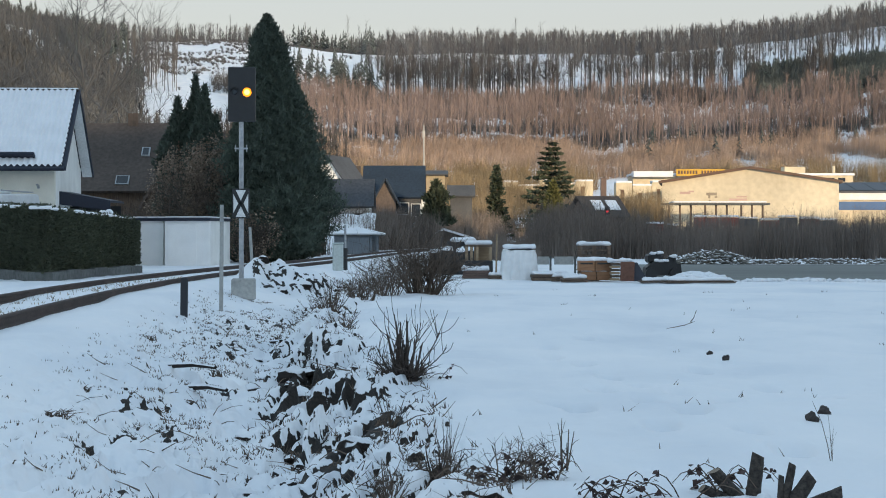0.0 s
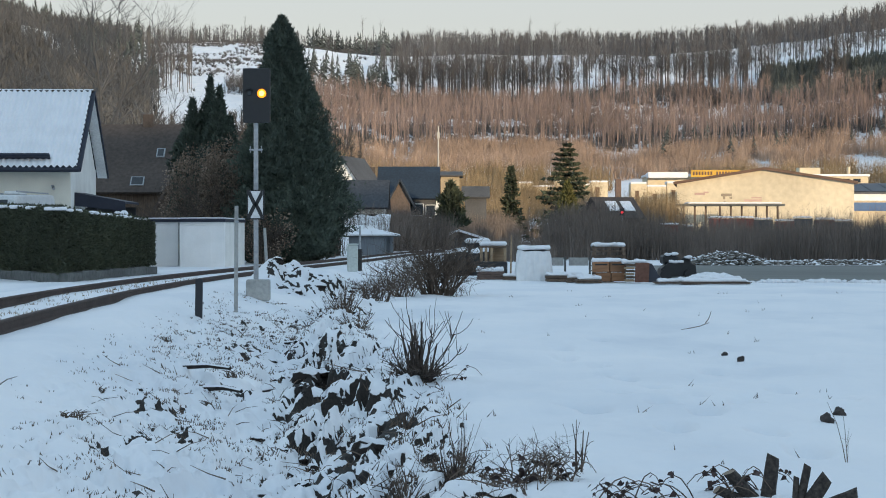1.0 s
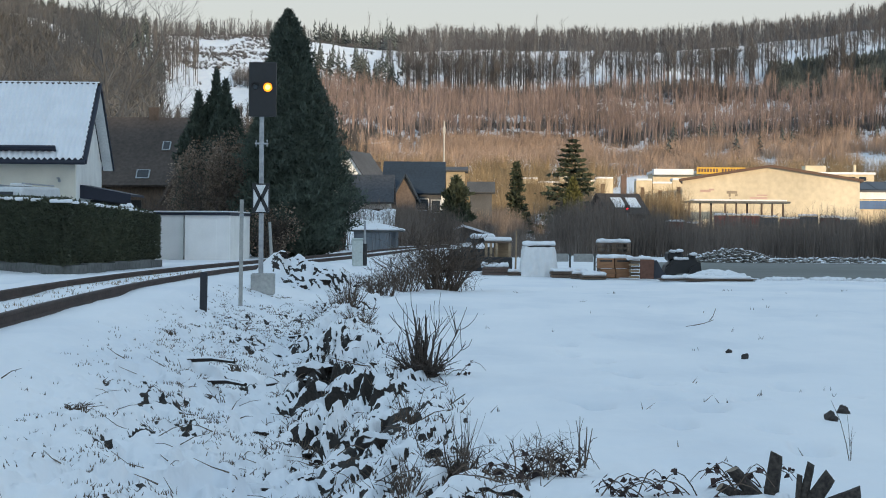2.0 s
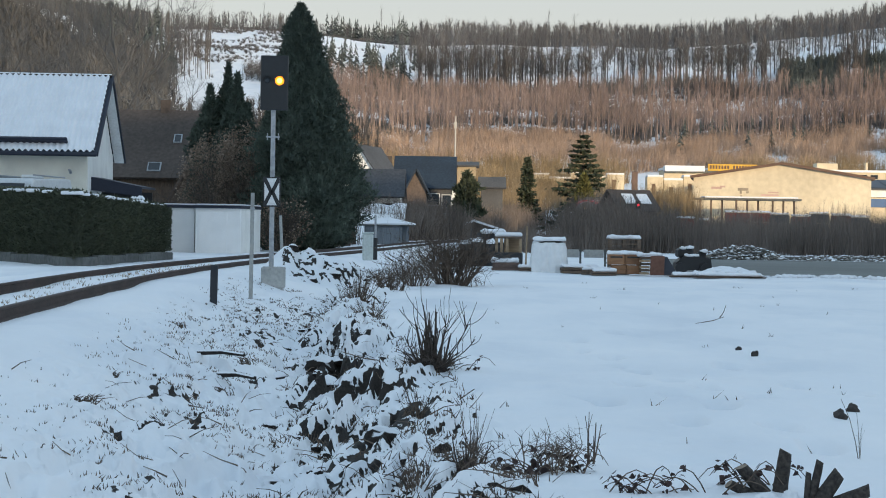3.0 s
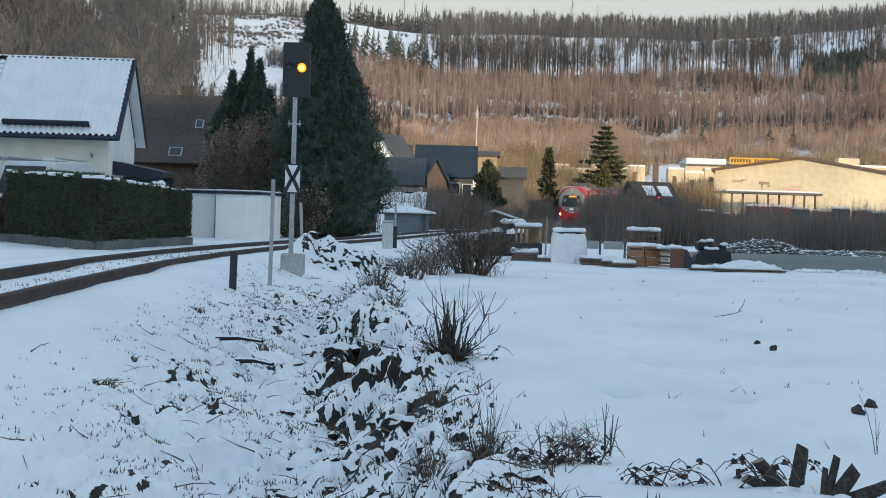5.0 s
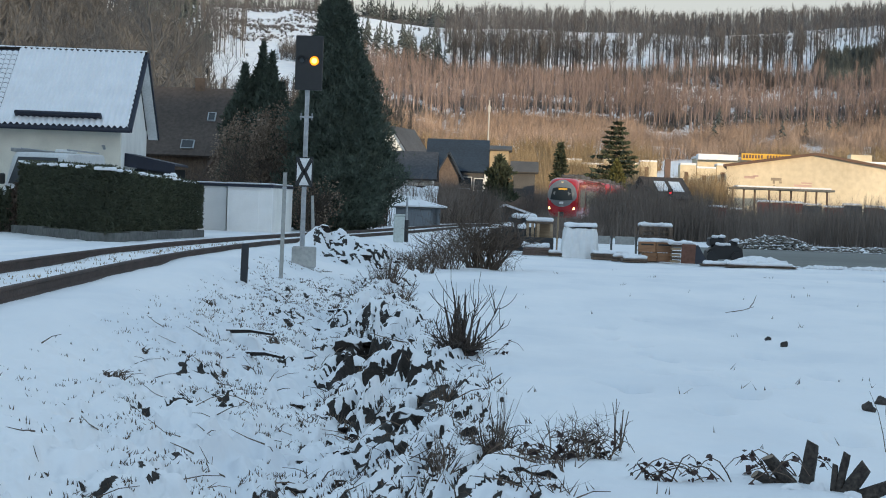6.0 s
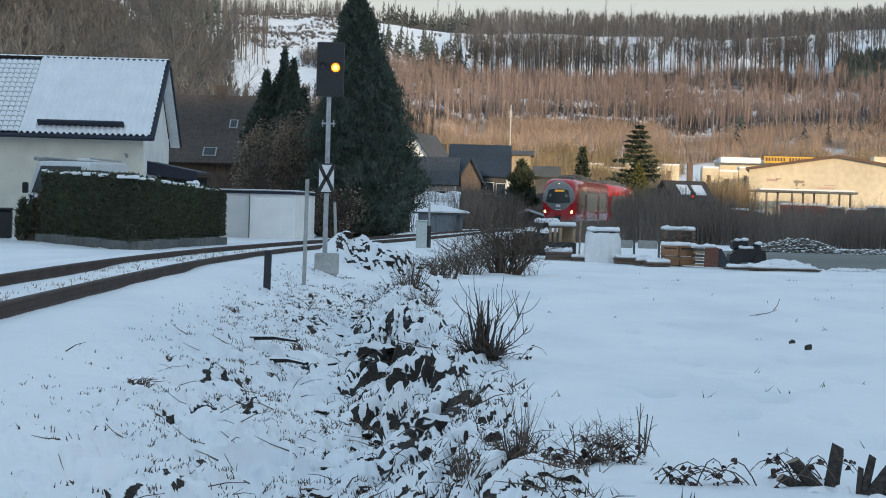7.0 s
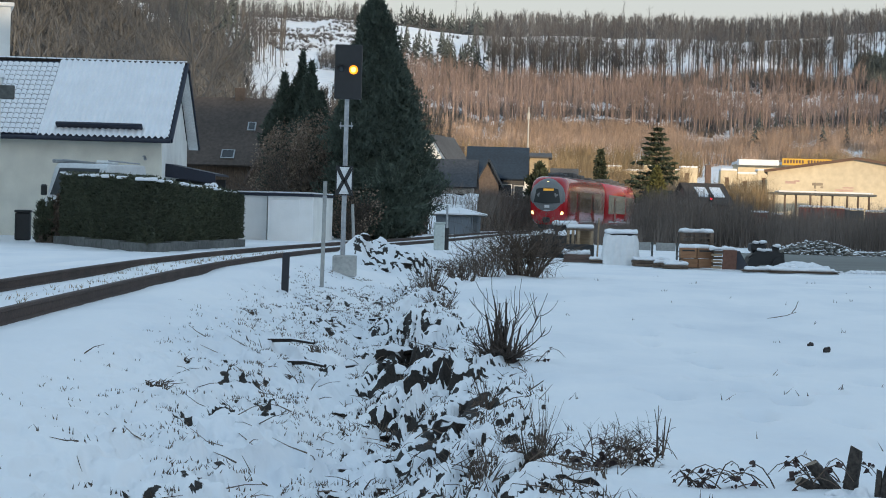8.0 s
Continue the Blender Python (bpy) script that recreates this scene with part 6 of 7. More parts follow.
    one("leaning_board", Geo().box(0, 0, 0, 0.45, 0.06, 0.62, 0, 0.008), REDWOOD, "red-brown board standing on edge in the yard", "board", pose(5.897, 61.5, 0, 8, 0, 6))
    one("blue_tarpaulin", Geo().prism([(0, 0), (0.45, 0), (0.1, 0.6), (0.0, 0.58)], 0.5), plain("dark_blue_tarpaulin", (0.03, 0.035, 0.05), 0.5), "dark blue tarpaulin hung over a stack", "tarpaulin", pose(6.132, 61.6, -0.01))
    # black machine under snow
    k = base("yard_trailer", pose(7.226, 63, 0), "black covered trailer with snow on its top", "trailer")
    part("body", Geo().prism([(-0.62, 0.12), (0.62, 0.16), (0.58, 0.5), (0.25, 0.62), (-0.3, 0.6), (-0.55, 0.4)], 1.0), BLACK, k)
    part("engine", Geo().box(-0.25, 0.5, 0.55, 0.5, 0.6, 0.3, 6, 0.06), BLACK, k)
    part("engine", Geo().box(0.32, 0.5, 0.5, 0.3, 0.6, 0.26, -6, 0.06), BLACK, k)
    for x, z, w in ((-0.32, 0.84, 0.22), (-0.1, 0.86, 0.2), (-0.05, 0.6, 0.5), (0.35, 0.74, 0.2)):
        part("snow_cap", Geo().box(x, 0.2, z, w, 0.5, 0.07, 0, 0.03), SNOW, k)
    for x in (-0.4, 0.4):
        w = part("wheel", Geo().tube([(x, 0.0, 0.2), (x, -0.15, 0.2)], 0.2, 0.2, 14), BLACK, k)
    part("drawbar", Geo().box(0, -0.1, 0.03, 1.5, 0.1, 0.06, 0, 0.01), BLACK, k)
    one("yard_pole", Geo().tube([(0, 0, 0), (0.03, 0, 1.5)], 0.035, 0.03, 7), PALEWOOD, "pale upright pole in the yard", "pole", pose(1.935, 70, 0))


timber_yard()


def settle_snow(ob, k):
    """Makes a boxy snow cap uneven, as snow lies on stacked things."""
    bm = bmesh.new()
    bm.from_mesh(ob.data)
    bmesh.ops.subdivide_edges(bm, edges=[e for e in bm.edges if e.calc_length() > 0.12], cuts=5, use_grid_fill=True)
    zs = [v.co.z for v in bm.verts]
    low, thick = min(zs), max(zs) - min(zs)
    for v in bm.verts:
        q = Vector((v.co.x * 4 + k * 1.7, v.co.y * 4, 0))
        up = (v.co.z - low) / max(thick, 0.01)
        v.co.z += up * thick * (0.75 * noise.noise(q) + 0.35 * noise.noise(q * 3))
        v.co.x += 0.05 * noise.noise(q * 0.9 + Vector((3, 0, v.co.z * 5)))
        v.co.y += 0.05 * noise.noise(q * 0.9 + Vector((0, 7, v.co.z * 5)))
        v.co.z -= (1 - up) * 0.05 * abs(noise.noise(q * 1.4))
    bm.to_mesh(ob.data)
    bm.free()


for _k, _o in enumerate([o for o in bpy.data.objects if o.name.split(".")[0] == "snow_cap" and o.parent.name.split(".")[0] not in ("yard_wall", "hedge", "garden_hedge")]):
    settle_snow(_o, _k)


# ---- near things on the field and the ditch bank ----
def shrub(label, x, y, stems, height, spread, thick, material=None, category="bush", depth=1, name="bare_bush", parts_=3, twigs=3):
    """Many stems from one root, each with side twigs."""
    b = base(name, pose(x, y, gz(x, y) - 0.04), label, category)
    g = Geo()
    for k in range(stems):
        a, q = random.uniform(0, 6.28), random.uniform(0, spread * 0.3)
        lean = random.gauss(0, 1) * spread / max(height, 0.1)
        way = Vector((math.cos(a) * abs(lean), math.sin(a) * abs(lean), 1))
        L = height * random.uniform(0.45, 1.05)
        pts, p, w = [Vector((math.cos(a) * q, math.sin(a) * q, 0))], Vector((math.cos(a) * q, math.sin(a) * q, 0)), way.normalized()
        for _ in range(parts_):
            w = (w + Vector((random.gauss(0, 0.12), random.gauss(0, 0.12), 0.06))).normalized()
            p = p + w * L / parts_
            pts.append(p.copy())
        r = thick * random.uniform(0.6, 1.2)
        g.tube(pts, r, r * 0.35, 4, True)
        for _ in range(random.randint(0, twigs)):
            i = random.randint(1, parts_ - 1)
            d = (w + Vector((random.gauss(0, 0.6), random.gauss(0, 0.6), random.gauss(0.2, 0.3)))).normalized()
            e = pts[i] + d * L * random.uniform(0.15, 0.4)
            g.tube([pts[i], pts[i].lerp(e, 0.5) + Vector((0, 0, 0.01)), e], r * 0.5, r * 0.22, 3, False)
    part("brushwood", g, material or TWIG, b)["kind"] = "stuff"
    return b


def clod(g, x, y, size, flat=0.6, sink=0.25, seed=0, level=None):
    """One lump of turned soil."""
    bm = bmesh.new()
    bmesh.ops.create_icosphere(bm, subdivisions=3, radius=1.0)
    bm.verts.index_update()
    z = (gz(x, y) if level is None else level) - size * flat * sink
    turn = Matrix.Rotation(random.uniform(0, 6.28), 4, "Z")
    stretch = (random.uniform(0.8, 1.5), random.uniform(0.6, 1.1))
    for v in bm.verts:
        n1 = noise.noise(v.co * 1.3 + Vector((seed, 0, 0)))
        n2 = noise.noise(v.co * 3.7 + Vector((0, seed, 0)))
        n3 = noise.noise(v.co * 9 + Vector((0, 0, seed)))
        v.co *= 1 + 0.45 * n1 + 0.25 * n2 + 0.1 * n3
        v.co = turn @ Vector((v.co.x * size * stretch[0], v.co.y * size * stretch[1], v.co.z * size * flat)) + Vector((x, y, z))
    g.add([tuple(v.co) for v in bm.verts], [tuple(q.index for q in f.verts) for f in bm.faces])
    bm.free()


DAMPSOIL = surface("damp_dark_soil", (0.012, 0.009, 0.008), (0.045, 0.034, 0.028), 30, 0.95, 0, 0.9, 0.03, 0.3)
# clods that stand out on the bank: place and size
for i, (x, y, s) in enumerate(((-1.617, 21.5, 0.15), (-1.741, 22.3, 0.14), (-0.656, 15.6, 0.14), (-0.699, 14.7, 0.16), (-1.531, 14.6, 0.14), (-1.336, 16.3, 0.13), (-2.322, 24, 0.18), (-1.793, 24.2, 0.17), (-0.736, 13.4, 0.15), (-0.512, 13.0, 0.14), (-4.649, 50.5, 0.16), (-4.115, 49.5, 0.14), (-3.444, 48, 0.15), (-3.926, 47, 0.12), (-3.147, 50.5, 0.14), (-4.597, 49, 0.14), (0.004, 12.5, 0.1), (-0.182, 12.7, 0.08), (-0.44, 19.72, 0.13), (-0.324, 19.72, 0.1))):
    g = Geo()
    clod(g, x, y, s, 0.75, 0.1, i * 3.1)
    one("soil_clod", g, DAMPSOIL if i >= 16 else SOIL, "lump of dark soil under a cap of snow", "soil clod", group="clods on the ditch bank", smooth=True)


def bank_clods():
    g = Geo()
    for k in range(110):
        y = 9.5 + 42 * random.random() ** 1.5
        xd, xe = np.interp(y, [10, 18.5, 30, 47, 60], [-1.05, -1.93, -2.9, -3.1, -3.3]), np.interp(y, [11, 20, 34.5, 50, 62], [0.22, -0.45, -1.95, -2.3, -2.6])
        x = xd + (xe - xd) * random.uniform(-0.05, 1.05)
        clod(g, float(x), y, random.uniform(0.025, 0.085), 0.6, 0.15, k * 1.7)
    tagged(one("bank_clods", g, SOIL, "small clods of dark soil on the snowy bank", "soil", smooth=True), kind="stuff")


bank_clods()


def tufts(name, n, place, tall, blades, material, label):
    """Grass tufts, joined as stuff."""
    V, k = [], 0
    for _ in range(n):
        x, y = place()
        while float(turned(np.array(x * 1.3), np.array(y * 0.7))) < 0.45:
            x, y = place()
        z = gz(x, y)
        for _ in range(random.randint(*blades)):
            a, h = random.uniform(0, 6.28), tall * random.uniform(0.4, 1.2)
            bx, by = x + random.gauss(0, 0.03), y + random.gauss(0, 0.03)
            l = random.gauss(0, 1.0) * h
            w = 0.0035 + 0.00012 * y
            V += [(bx - w, by, z - 0.01), (bx + w, by, z - 0.01), (bx + math.cos(a) * l, by + math.sin(a) * l, z + h)]
    V = np.array(V)
    return tagged(raw(name, V, np.arange(len(V)).reshape(-1, 3), material), label, "grass", kind="stuff")


def slope_spot():
    y = 9 + 34 * random.random() ** 1.4
    t, d = float(track_x(y)) + 1.8, float(np.interp(y, [10, 18.5, 30, 47], [-1.05, -1.93, -2.9, -3.1]))
    return t + (d - t) * random.random() ** 0.7, y


def ditch_spot():
    y = 9 + 34 * random.random() ** 1.4
    d = float(np.interp(y, [10, 18.5, 30, 47], [-1.05, -1.93, -2.9, -3.1]))
    return d + random.gauss(-0.35, 0.55), y


def bank_spot():
    y = 9.5 + 42 * random.random() ** 1.4
    xd, xe = np.interp(y, [10, 18.5, 30, 47, 60], [-1.05, -1.93, -2.9, -3.1, -3.3]), np.interp(y, [11, 20, 34.5, 50, 62], [0.22, -0.45, -1.95, -2.3, -2.6])
    return float(xd + (xe - xd) * random.uniform(0, 1.15)), y


def field_spot():
    y = 10 + 45 * random.random() ** 1.2
    return random.uniform(-0.02 * y, 0.24 * y), y


def litter():
    """Short sticks and stalks lying about the bank and the ditch."""
    g = Geo()
    for k in range(520):
        x, y = bank_spot() if k % 3 else ditch_spot()
        a, l = random.uniform(0, 6.28), random.uniform(0.06, 0.32)
        z = gz(x, y)
        e = (x + math.cos(a) * l, y + math.sin(a) * l * 0.8)
        lift = random.uniform(0.0, 0.4) * l
        g.tube([(x, y, z + 0.01), ((x + e[0]) / 2, (y + e[1]) / 2, z + 0.02 + lift * 0.6), (e[0], e[1], max(z, gz(*e)) + 0.01 + lift)], random.uniform(0.003, 0.008), 0.002, 3, False)
    tagged(one("bank_litter", g, TWIG, "dead stalks and sticks strewn over the bank", "litter"), kind="stuff")


litter()
tufts("slope_grass", 1100, slope_spot, 0.024, (1, 4), TWIG, "dry grass blades poking through the snow")
tufts("ditch_grass", 1900, ditch_spot, 0.03, (1, 5), TWIG, "dark withered tufts along the ditch")
tufts("bank_grass", 1100, bank_spot, 0.07, (1, 4), TWIG, "withered stalks on the ditch bank")
tufts("field_stalks", 46, field_spot, 0.06, (1, 3), TWIG, "single dry stalks in the field's snow")
tufts("sleeper_grass", 260, lambda: (lambda y: (float(track_x(y)) + random.uniform(-0.6, 0.6), y))(random.uniform(18, 50)), 0.06, (1, 4), STRAW, "thin dry grass between the rails")
for x, y, n in ((-4.045, 26.5, 22), (-3.457, 18.6, 18), (-3.193, 15.8, 26), (-3.981, 33.5, 16), (-2.582, 20, 20), (-2.699, 23, 18)):
    g = Geo()
    side = random.uniform(-0.06, 0.06)
    for _ in range(int(n * 1.6)):
        bx, l, h = random.gauss(0, 0.05), random.gauss(side, 0.05), random.uniform(0.03, 0.1)
        g.tube([(bx, random.gauss(0, 0.03), 0), (bx + l * 0.4, 0, h * 0.8), (bx + l, 0, h)], 0.006, 0.002, 3, False)
    clod(g, 0.0, 0.0, 0.045, 0.5, 0.0, x, 0.0)
    one("grass_tuft", g, TWIG, "dark withered grass tuft in the snow", "grass tuft", pose(x, y, gz(x, y) - 0.01), "tufts on the slope")



def tangle(label, x, y, width, stems, length, radius, depth=2):
    """A wide tangled bush: stems from a long root line, branching again and again."""
    b = base("bare_bush", pose(x, y, gz(x, y) - 0.04), label, "bush")
    g = Geo()
    for k in range(stems):
        ox, oy = random.uniform(-0.5, 0.5) * width, random.uniform(-0.3, 0.3)
        branchy(g, (ox, oy, 0), (ox * 0.7 + random.gauss(0, 0.35), random.gauss(0, 0.3), random.uniform(0.6, 1.3)), length * random.uniform(0.5, 1.0), radius * random.uniform(0.6, 1.2), depth, 0.6, 4, 0.05, 3)
    part("brushwood", g, TWIG, b)["kind"] = "stuff"


tangle("large dark tangled bush on the field's edge", -0.5, 48, 0.75, 85, 1.25, 0.017)
tangle("dark tangled bush beside the large one", -1.313, 46.5, 0.5, 34, 0.85, 0.014)
tangle("low dark tangled bush before the cabinet", -1.85, 43.5, 0.55, 34, 0.55, 0.013)
tangle("loose bare bush at the edge of the tangle", 0.085, 47.5, 0.4, 9, 0.45, 0.008)


DARKSTEM = surface("dark_wet_stems", (0.036, 0.028, 0.024), (0.11, 0.084, 0.068), 40, 0.85, 0, 0.5, 0.01, 0.3, 0.3)


def coppice(label, x, y):
    """A cut-back bush: a dense foot, thick stubs and long forked shoots that bow outwards."""
    b = base("coppiced_bush", pose(x, y, gz(x, y) - 0.05), label, "bush")
    for k in range(44):
        a, q = random.uniform(0, 6.28), random.uniform(0.0, 0.15)
        f = Vector((math.cos(a) * q, math.sin(a) * q * 0.7, 0))
        w = Vector((f.x * 1.6 + random.gauss(0, 0.1), f.y, 1)).normalized()
        h = random.uniform(0.2, 0.62) * (1.1 - q * 3.5)
        side = Vector((random.gauss(0, 0.02), random.gauss(0, 0.02), 0))
        part("cut_stem", Geo().tube([f, f + w * h * 0.5 + side, f + w * h], random.uniform(0.007, 0.013), random.uniform(0.004, 0.008), 6, True), DARKSTEM, b)
    g = Geo()
    for way, length in (((-0.5, 0, 1), 0.55), ((-0.25, 0.1, 1), 0.6), ((0.3, 0, 1), 0.62), ((0.75, 0, 0.9), 0.6), ((1.0, 0.1, 0.75), 0.55), ((0.12, 0, 1), 0.55), ((-0.9, 0, 0.7), 0.4), ((1.1, 0, 0.45), 0.5), ((0.5, -0.2, 1), 0.6), ((-0.1, 0, 1), 0.65)):
        branchy(g, (way[0] * 0.1, 0, 0.03), way, length * 0.9, 0.008, 1, 0.5, 5, 0.55, 5)
    for k in range(70):
        a = random.uniform(0, 6.28)
        branchy(g, (math.cos(a) * 0.12, math.sin(a) * 0.1, 0.0), (math.cos(a) * 0.8, math.sin(a) * 0.8, random.uniform(0.2, 1.0)), random.uniform(0.1, 0.26), 0.006, 1, 0.6, 4, 0.0, 3)
    part("brushwood", g, DARKSTEM, b)["kind"] = "stuff"


coppice("coppiced bush of dark cut stems and forked shoots", -0.408, 19.8)
shrub("withered bush with drooping dry stalks", -2.049, 35, 45, 0.65, 0.35, 0.009)
shrub("withered stalks on the bank", -1.632, 31, 40, 0.4, 0.5, 0.006)
shrub("withered stalks beside the ditch", -2.448, 38, 30, 0.5, 0.4, 0.007)
shrub("dark cut-back bush with stubby stems", -0.033, 12.4, 34, 0.27, 0.13, 0.0085, DARKSTEM, twigs=1)
shrub("thin reddish shoots behind the cut-back bush", 0.023, 13, 22, 0.4, 0.1, 0.003, twigs=1)
tangle("brown leafy dead weeds in the snow", 0.462, 12, 0.36, 17, 0.24, 0.0055, 2)
tangle("cut-back bush, dark twigs at its foot", -0.044, 12.35, 0.26, 16, 0.22, 0.006, 2)
shrub("single forked sapling in the snow", 0.78, 12.4, 5, 0.36, 0.12, 0.008, twigs=3)
shrub("dead weeds at the foot of the bank", -0.315, 11.4, 40, 0.25, 0.2, 0.004)
shrub("dead weeds low in the ditch", -0.791, 12, 30, 0.2, 0.25, 0.004)
shrub("dry stalks on the bank", -0.456, 16.5, 24, 0.35, 0.2, 0.004)
shrub("tall thin weed in the field", 2.573, 12.7, 3, 0.5, 0.03, 0.003, twigs=2)


def bramble(label, x0, x1, y, n):
    """Arching bramble canes with withered leaves."""
    b = base("bramble", pose((x0 + x1) / 2, y, gz((x0 + x1) / 2, y)), label, "bramble")
    g, P, O = Geo(), [], []
    for _ in range(n):
        x = random.uniform(x0, x1) - (x0 + x1) / 2
        L, h, a = random.uniform(0.1, 0.32), random.uniform(0.04, 0.19), random.uniform(-0.5, 0.5) + random.choice((0, math.pi))
        pts = [(x + math.cos(a) * L * c, math.sin(a) * L * c + random.gauss(0, 0.01), h * math.sin(c * 2.6) - 0.02) for c in (0, 0.2, 0.4, 0.6, 0.8, 1.0)]
        g.tube(pts, 0.0045, 0.0022, 4, False)
        for p in pts[1:]:
            for _ in range(random.choice((0, 0, 1, 3))):
                P.append((p[0] + random.gauss(0, 0.02), p[1] + random.gauss(0, 0.02), p[2] + random.gauss(0, 0.02)))
                O.append((random.gauss(0, 1), random.gauss(0, 1), -0.6))
    part("bramble_growth", g, TWIG, b)["kind"] = "stuff"
    leaves("withered_leaves", np.array(P), np.array(O), 0.034, DEADLEAF, b, 1.0)


bramble("arching bramble canes with dark withered leaves", 0.75, 1.119, 10.9, 9)
bramble("low brambles with withered leaves in snow", 1.2, 1.637, 10.9, 6)
bramble("bramble tangle around the stump", 1.516, 1.881, 11.2, 10)
bramble("brown dead weeds with curled leaves", 0.333, 0.75, 11.9, 18)
bramble("withered creepers on the bank", -0.226, 0.268, 12.1, 9)
bramble("withered bush with dark leaves", -0.542, -0.052, 19.7, 8)

CUTWOOD = surface("cut_wood", (0.2, 0.155, 0.115), (0.34, 0.27, 0.2), 60, 0.9, 0, 0.3, 0.004, 0.2)
GREYBARK = surface("grey_green_bark", (0.025, 0.021, 0.02), (0.1, 0.085, 0.072), 38, 0.95, 0, 1.0, 0.02, 0.3)


def stump(label, x, y, stubs):
    """A coppice stool: stubs given as foot offset, way, length and radius."""
    s = base("tree_stump", pose(x, y, gz(x, y) - 0.05), label, "stump")
    for ox, way, L, r in stubs:
        w = Vector(way).normalized()
        foot = Vector((ox, 0, 0))
        n, rings = 12, 6
        g = Geo()
        a = w.cross(Vector((0, 1, 0.1))).normalized()
        b = w.cross(a)
        for i in range(rings):
            c = i / (rings - 1)
            for j in range(n):
                t = 2 * math.pi * j / n
                q = r * (1.25 - 0.25 * c) * (1 + 0.12 * noise.noise(Vector((math.cos(t) * 1.5, math.sin(t) * 1.5, c * 3 + ox * 9))))
                slant = 0.35 * r * math.cos(t) * (i == rings - 1)
                g.v.append(tuple(foot + w * (L * c + slant) + a * q * math.cos(t) + b * q * math.sin(t)))
        for i in range(rings - 1):
            for j in range(n):
                g.f.append((i * n + j, i * n + (j + 1) % n, (i + 1) * n + (j + 1) % n, (i + 1) * n + j))
        stub = part("stub", g, GREYBARK, s, "", True)
        part("cut_face", Geo().add([g.v[(rings - 1) * n + j] for j in range(n)], [tuple(range(n))]), CUTWOOD, stub, "weathered sawn face")
    return s


stump("sawn coppice stump with thick grey stubs", 1.728, 10.95, ((0.035, (0.13, 0, 1), 0.28, 0.037), (-0.02, (-0.7, -0.1, 0.8), 0.25, 0.034), (-0.05, (-0.95, -0.2, 0.42), 0.23, 0.026)))
stump("sawn stump with slanting forked stubs", 1.906, 10.75, ((0.0, (0.2, 0, 1), 0.27, 0.022), (0.03, (0.5, -0.1, 0.8), 0.24, 0.04), (0.08, (0.9, -0.2, 0.42), 0.27, 0.036), (-0.02, (0.05, 0, 1), 0.2, 0.016)))


for x, y, w in ((1.8, 10.75, 0.075), (1.66, 10.7, 0.05), (1.97, 10.6, 0.06)):
    g = Geo()
    clod(g, x, y, w, 0.6, 0.1, x * 5)
    one("snow_lump", g, SNOW, "small cushion of snow at the foot of a stump", "snow", smooth=True)


STONEBROWN = surface("dark_brown_stone", (0.03, 0.026, 0.025), (0.075, 0.065, 0.06), 30, 0.9, 0, 0.5, 0.01, 0.3)


def stone(x, y, size, label):
    g = Geo()
    clod(g, x, y, size, 0.95, -0.3, x * 7)
    one("stone", g, STONEBROWN, label, "stone", group="stones in the field", smooth=True)


stone(2.921, 15.2, 0.055, "dark rounded stone lying in snow")
stone(3.135, 15.8, 0.05, "dark stone beside the rounded one")
stone(3.395, 24.4, 0.035, "small dark stone in the snow")
stone(3.448, 23.4, 0.05, "flat dark stone in the snow")
for x, y, ends in ((3.669, 31.5, ((0, 0, 0), (0.3, 0, 0.06), (0.46, 0, 0.12))), (4.058, 31.5, ((0, 0, 0.1), (0.06, 0, 0.18), (0.1, 0, 0.3))), (-0.197, 17.2, ((0, 0, 0), (0.12, 0, 0.09), (0.23, 0, 0.17))), (-0.965, 20, ((0, 0, 0), (-0.15, 0, 0.02), (-0.4, 0.1, 0.08)))):
    one("twig", Geo().tube(ends, 0.008, 0.004, 4), TWIG, "bare brown twig lying on the snow", "twig", pose(x, y, gz(x, y) + 0.0))
for x, y, l, a in ((-3.203, 22.5, 0.75, -38), (-2.776, 21, 0.7, -48), (-3.048, 33, 0.8, -10)):
    g = Geo()
    g.tube([(0, 0, 0.01), (l * 0.5, 0.02, 0.035), (l, 0, 0.02)], 0.035, 0.022, 6)
    one("branch", g, SOIL, "dark rotten branch lying in the ditch", "branch", pose(x, y, gz(x, y), 0, 0, a))


# ---- the train ----
TRAINRED = plain("signal_red_paint", (0.42, 0.02, 0.026), 0.12, 0.0, 3.0, 0.06)
BANDGLASS = plain("tinted_mirror_glass", (0.55, 0.5, 0.46), 0.1, 0.85, 1.2, 0.2)
PANEGLASS = plain("tinted_train_window", (0.3, 0.27, 0.25), 0.05, 0.8, 1.2, 0.15)
MASK = plain("dark_grey_front_mask", (0.19, 0.2, 0.205), 0.35)
ROOFGREY = plain("train_roof_grey", (0.16, 0.14, 0.14), 0.6)


def loft(sections, n=32):
    """Superellipse sections: y, half width, bottom, top."""
    g = Geo()
    for y, w, lo, hi, e in sections:
        for j in range(n):
            t = 2 * math.pi * j / n
            c, s = math.cos(t), math.sin(t)
            g.v.append((w * math.copysign(abs(c) ** e, c), y, (lo + hi) / 2 + (hi - lo) / 2 * math.copysign(abs(s) ** e, s)))
    for i in range(len(sections) - 1):
        for j in range(n):
            g.f.append((i * n + j, i * n + (j + 1) % n, (i + 1) * n + (j + 1) % n, (i + 1) * n + j))
    g.f.append(tuple(reversed(range(n))))
    k = (len(sections) - 1) * n
    g.f.append(tuple(k + j for j in range(n)))
    return g


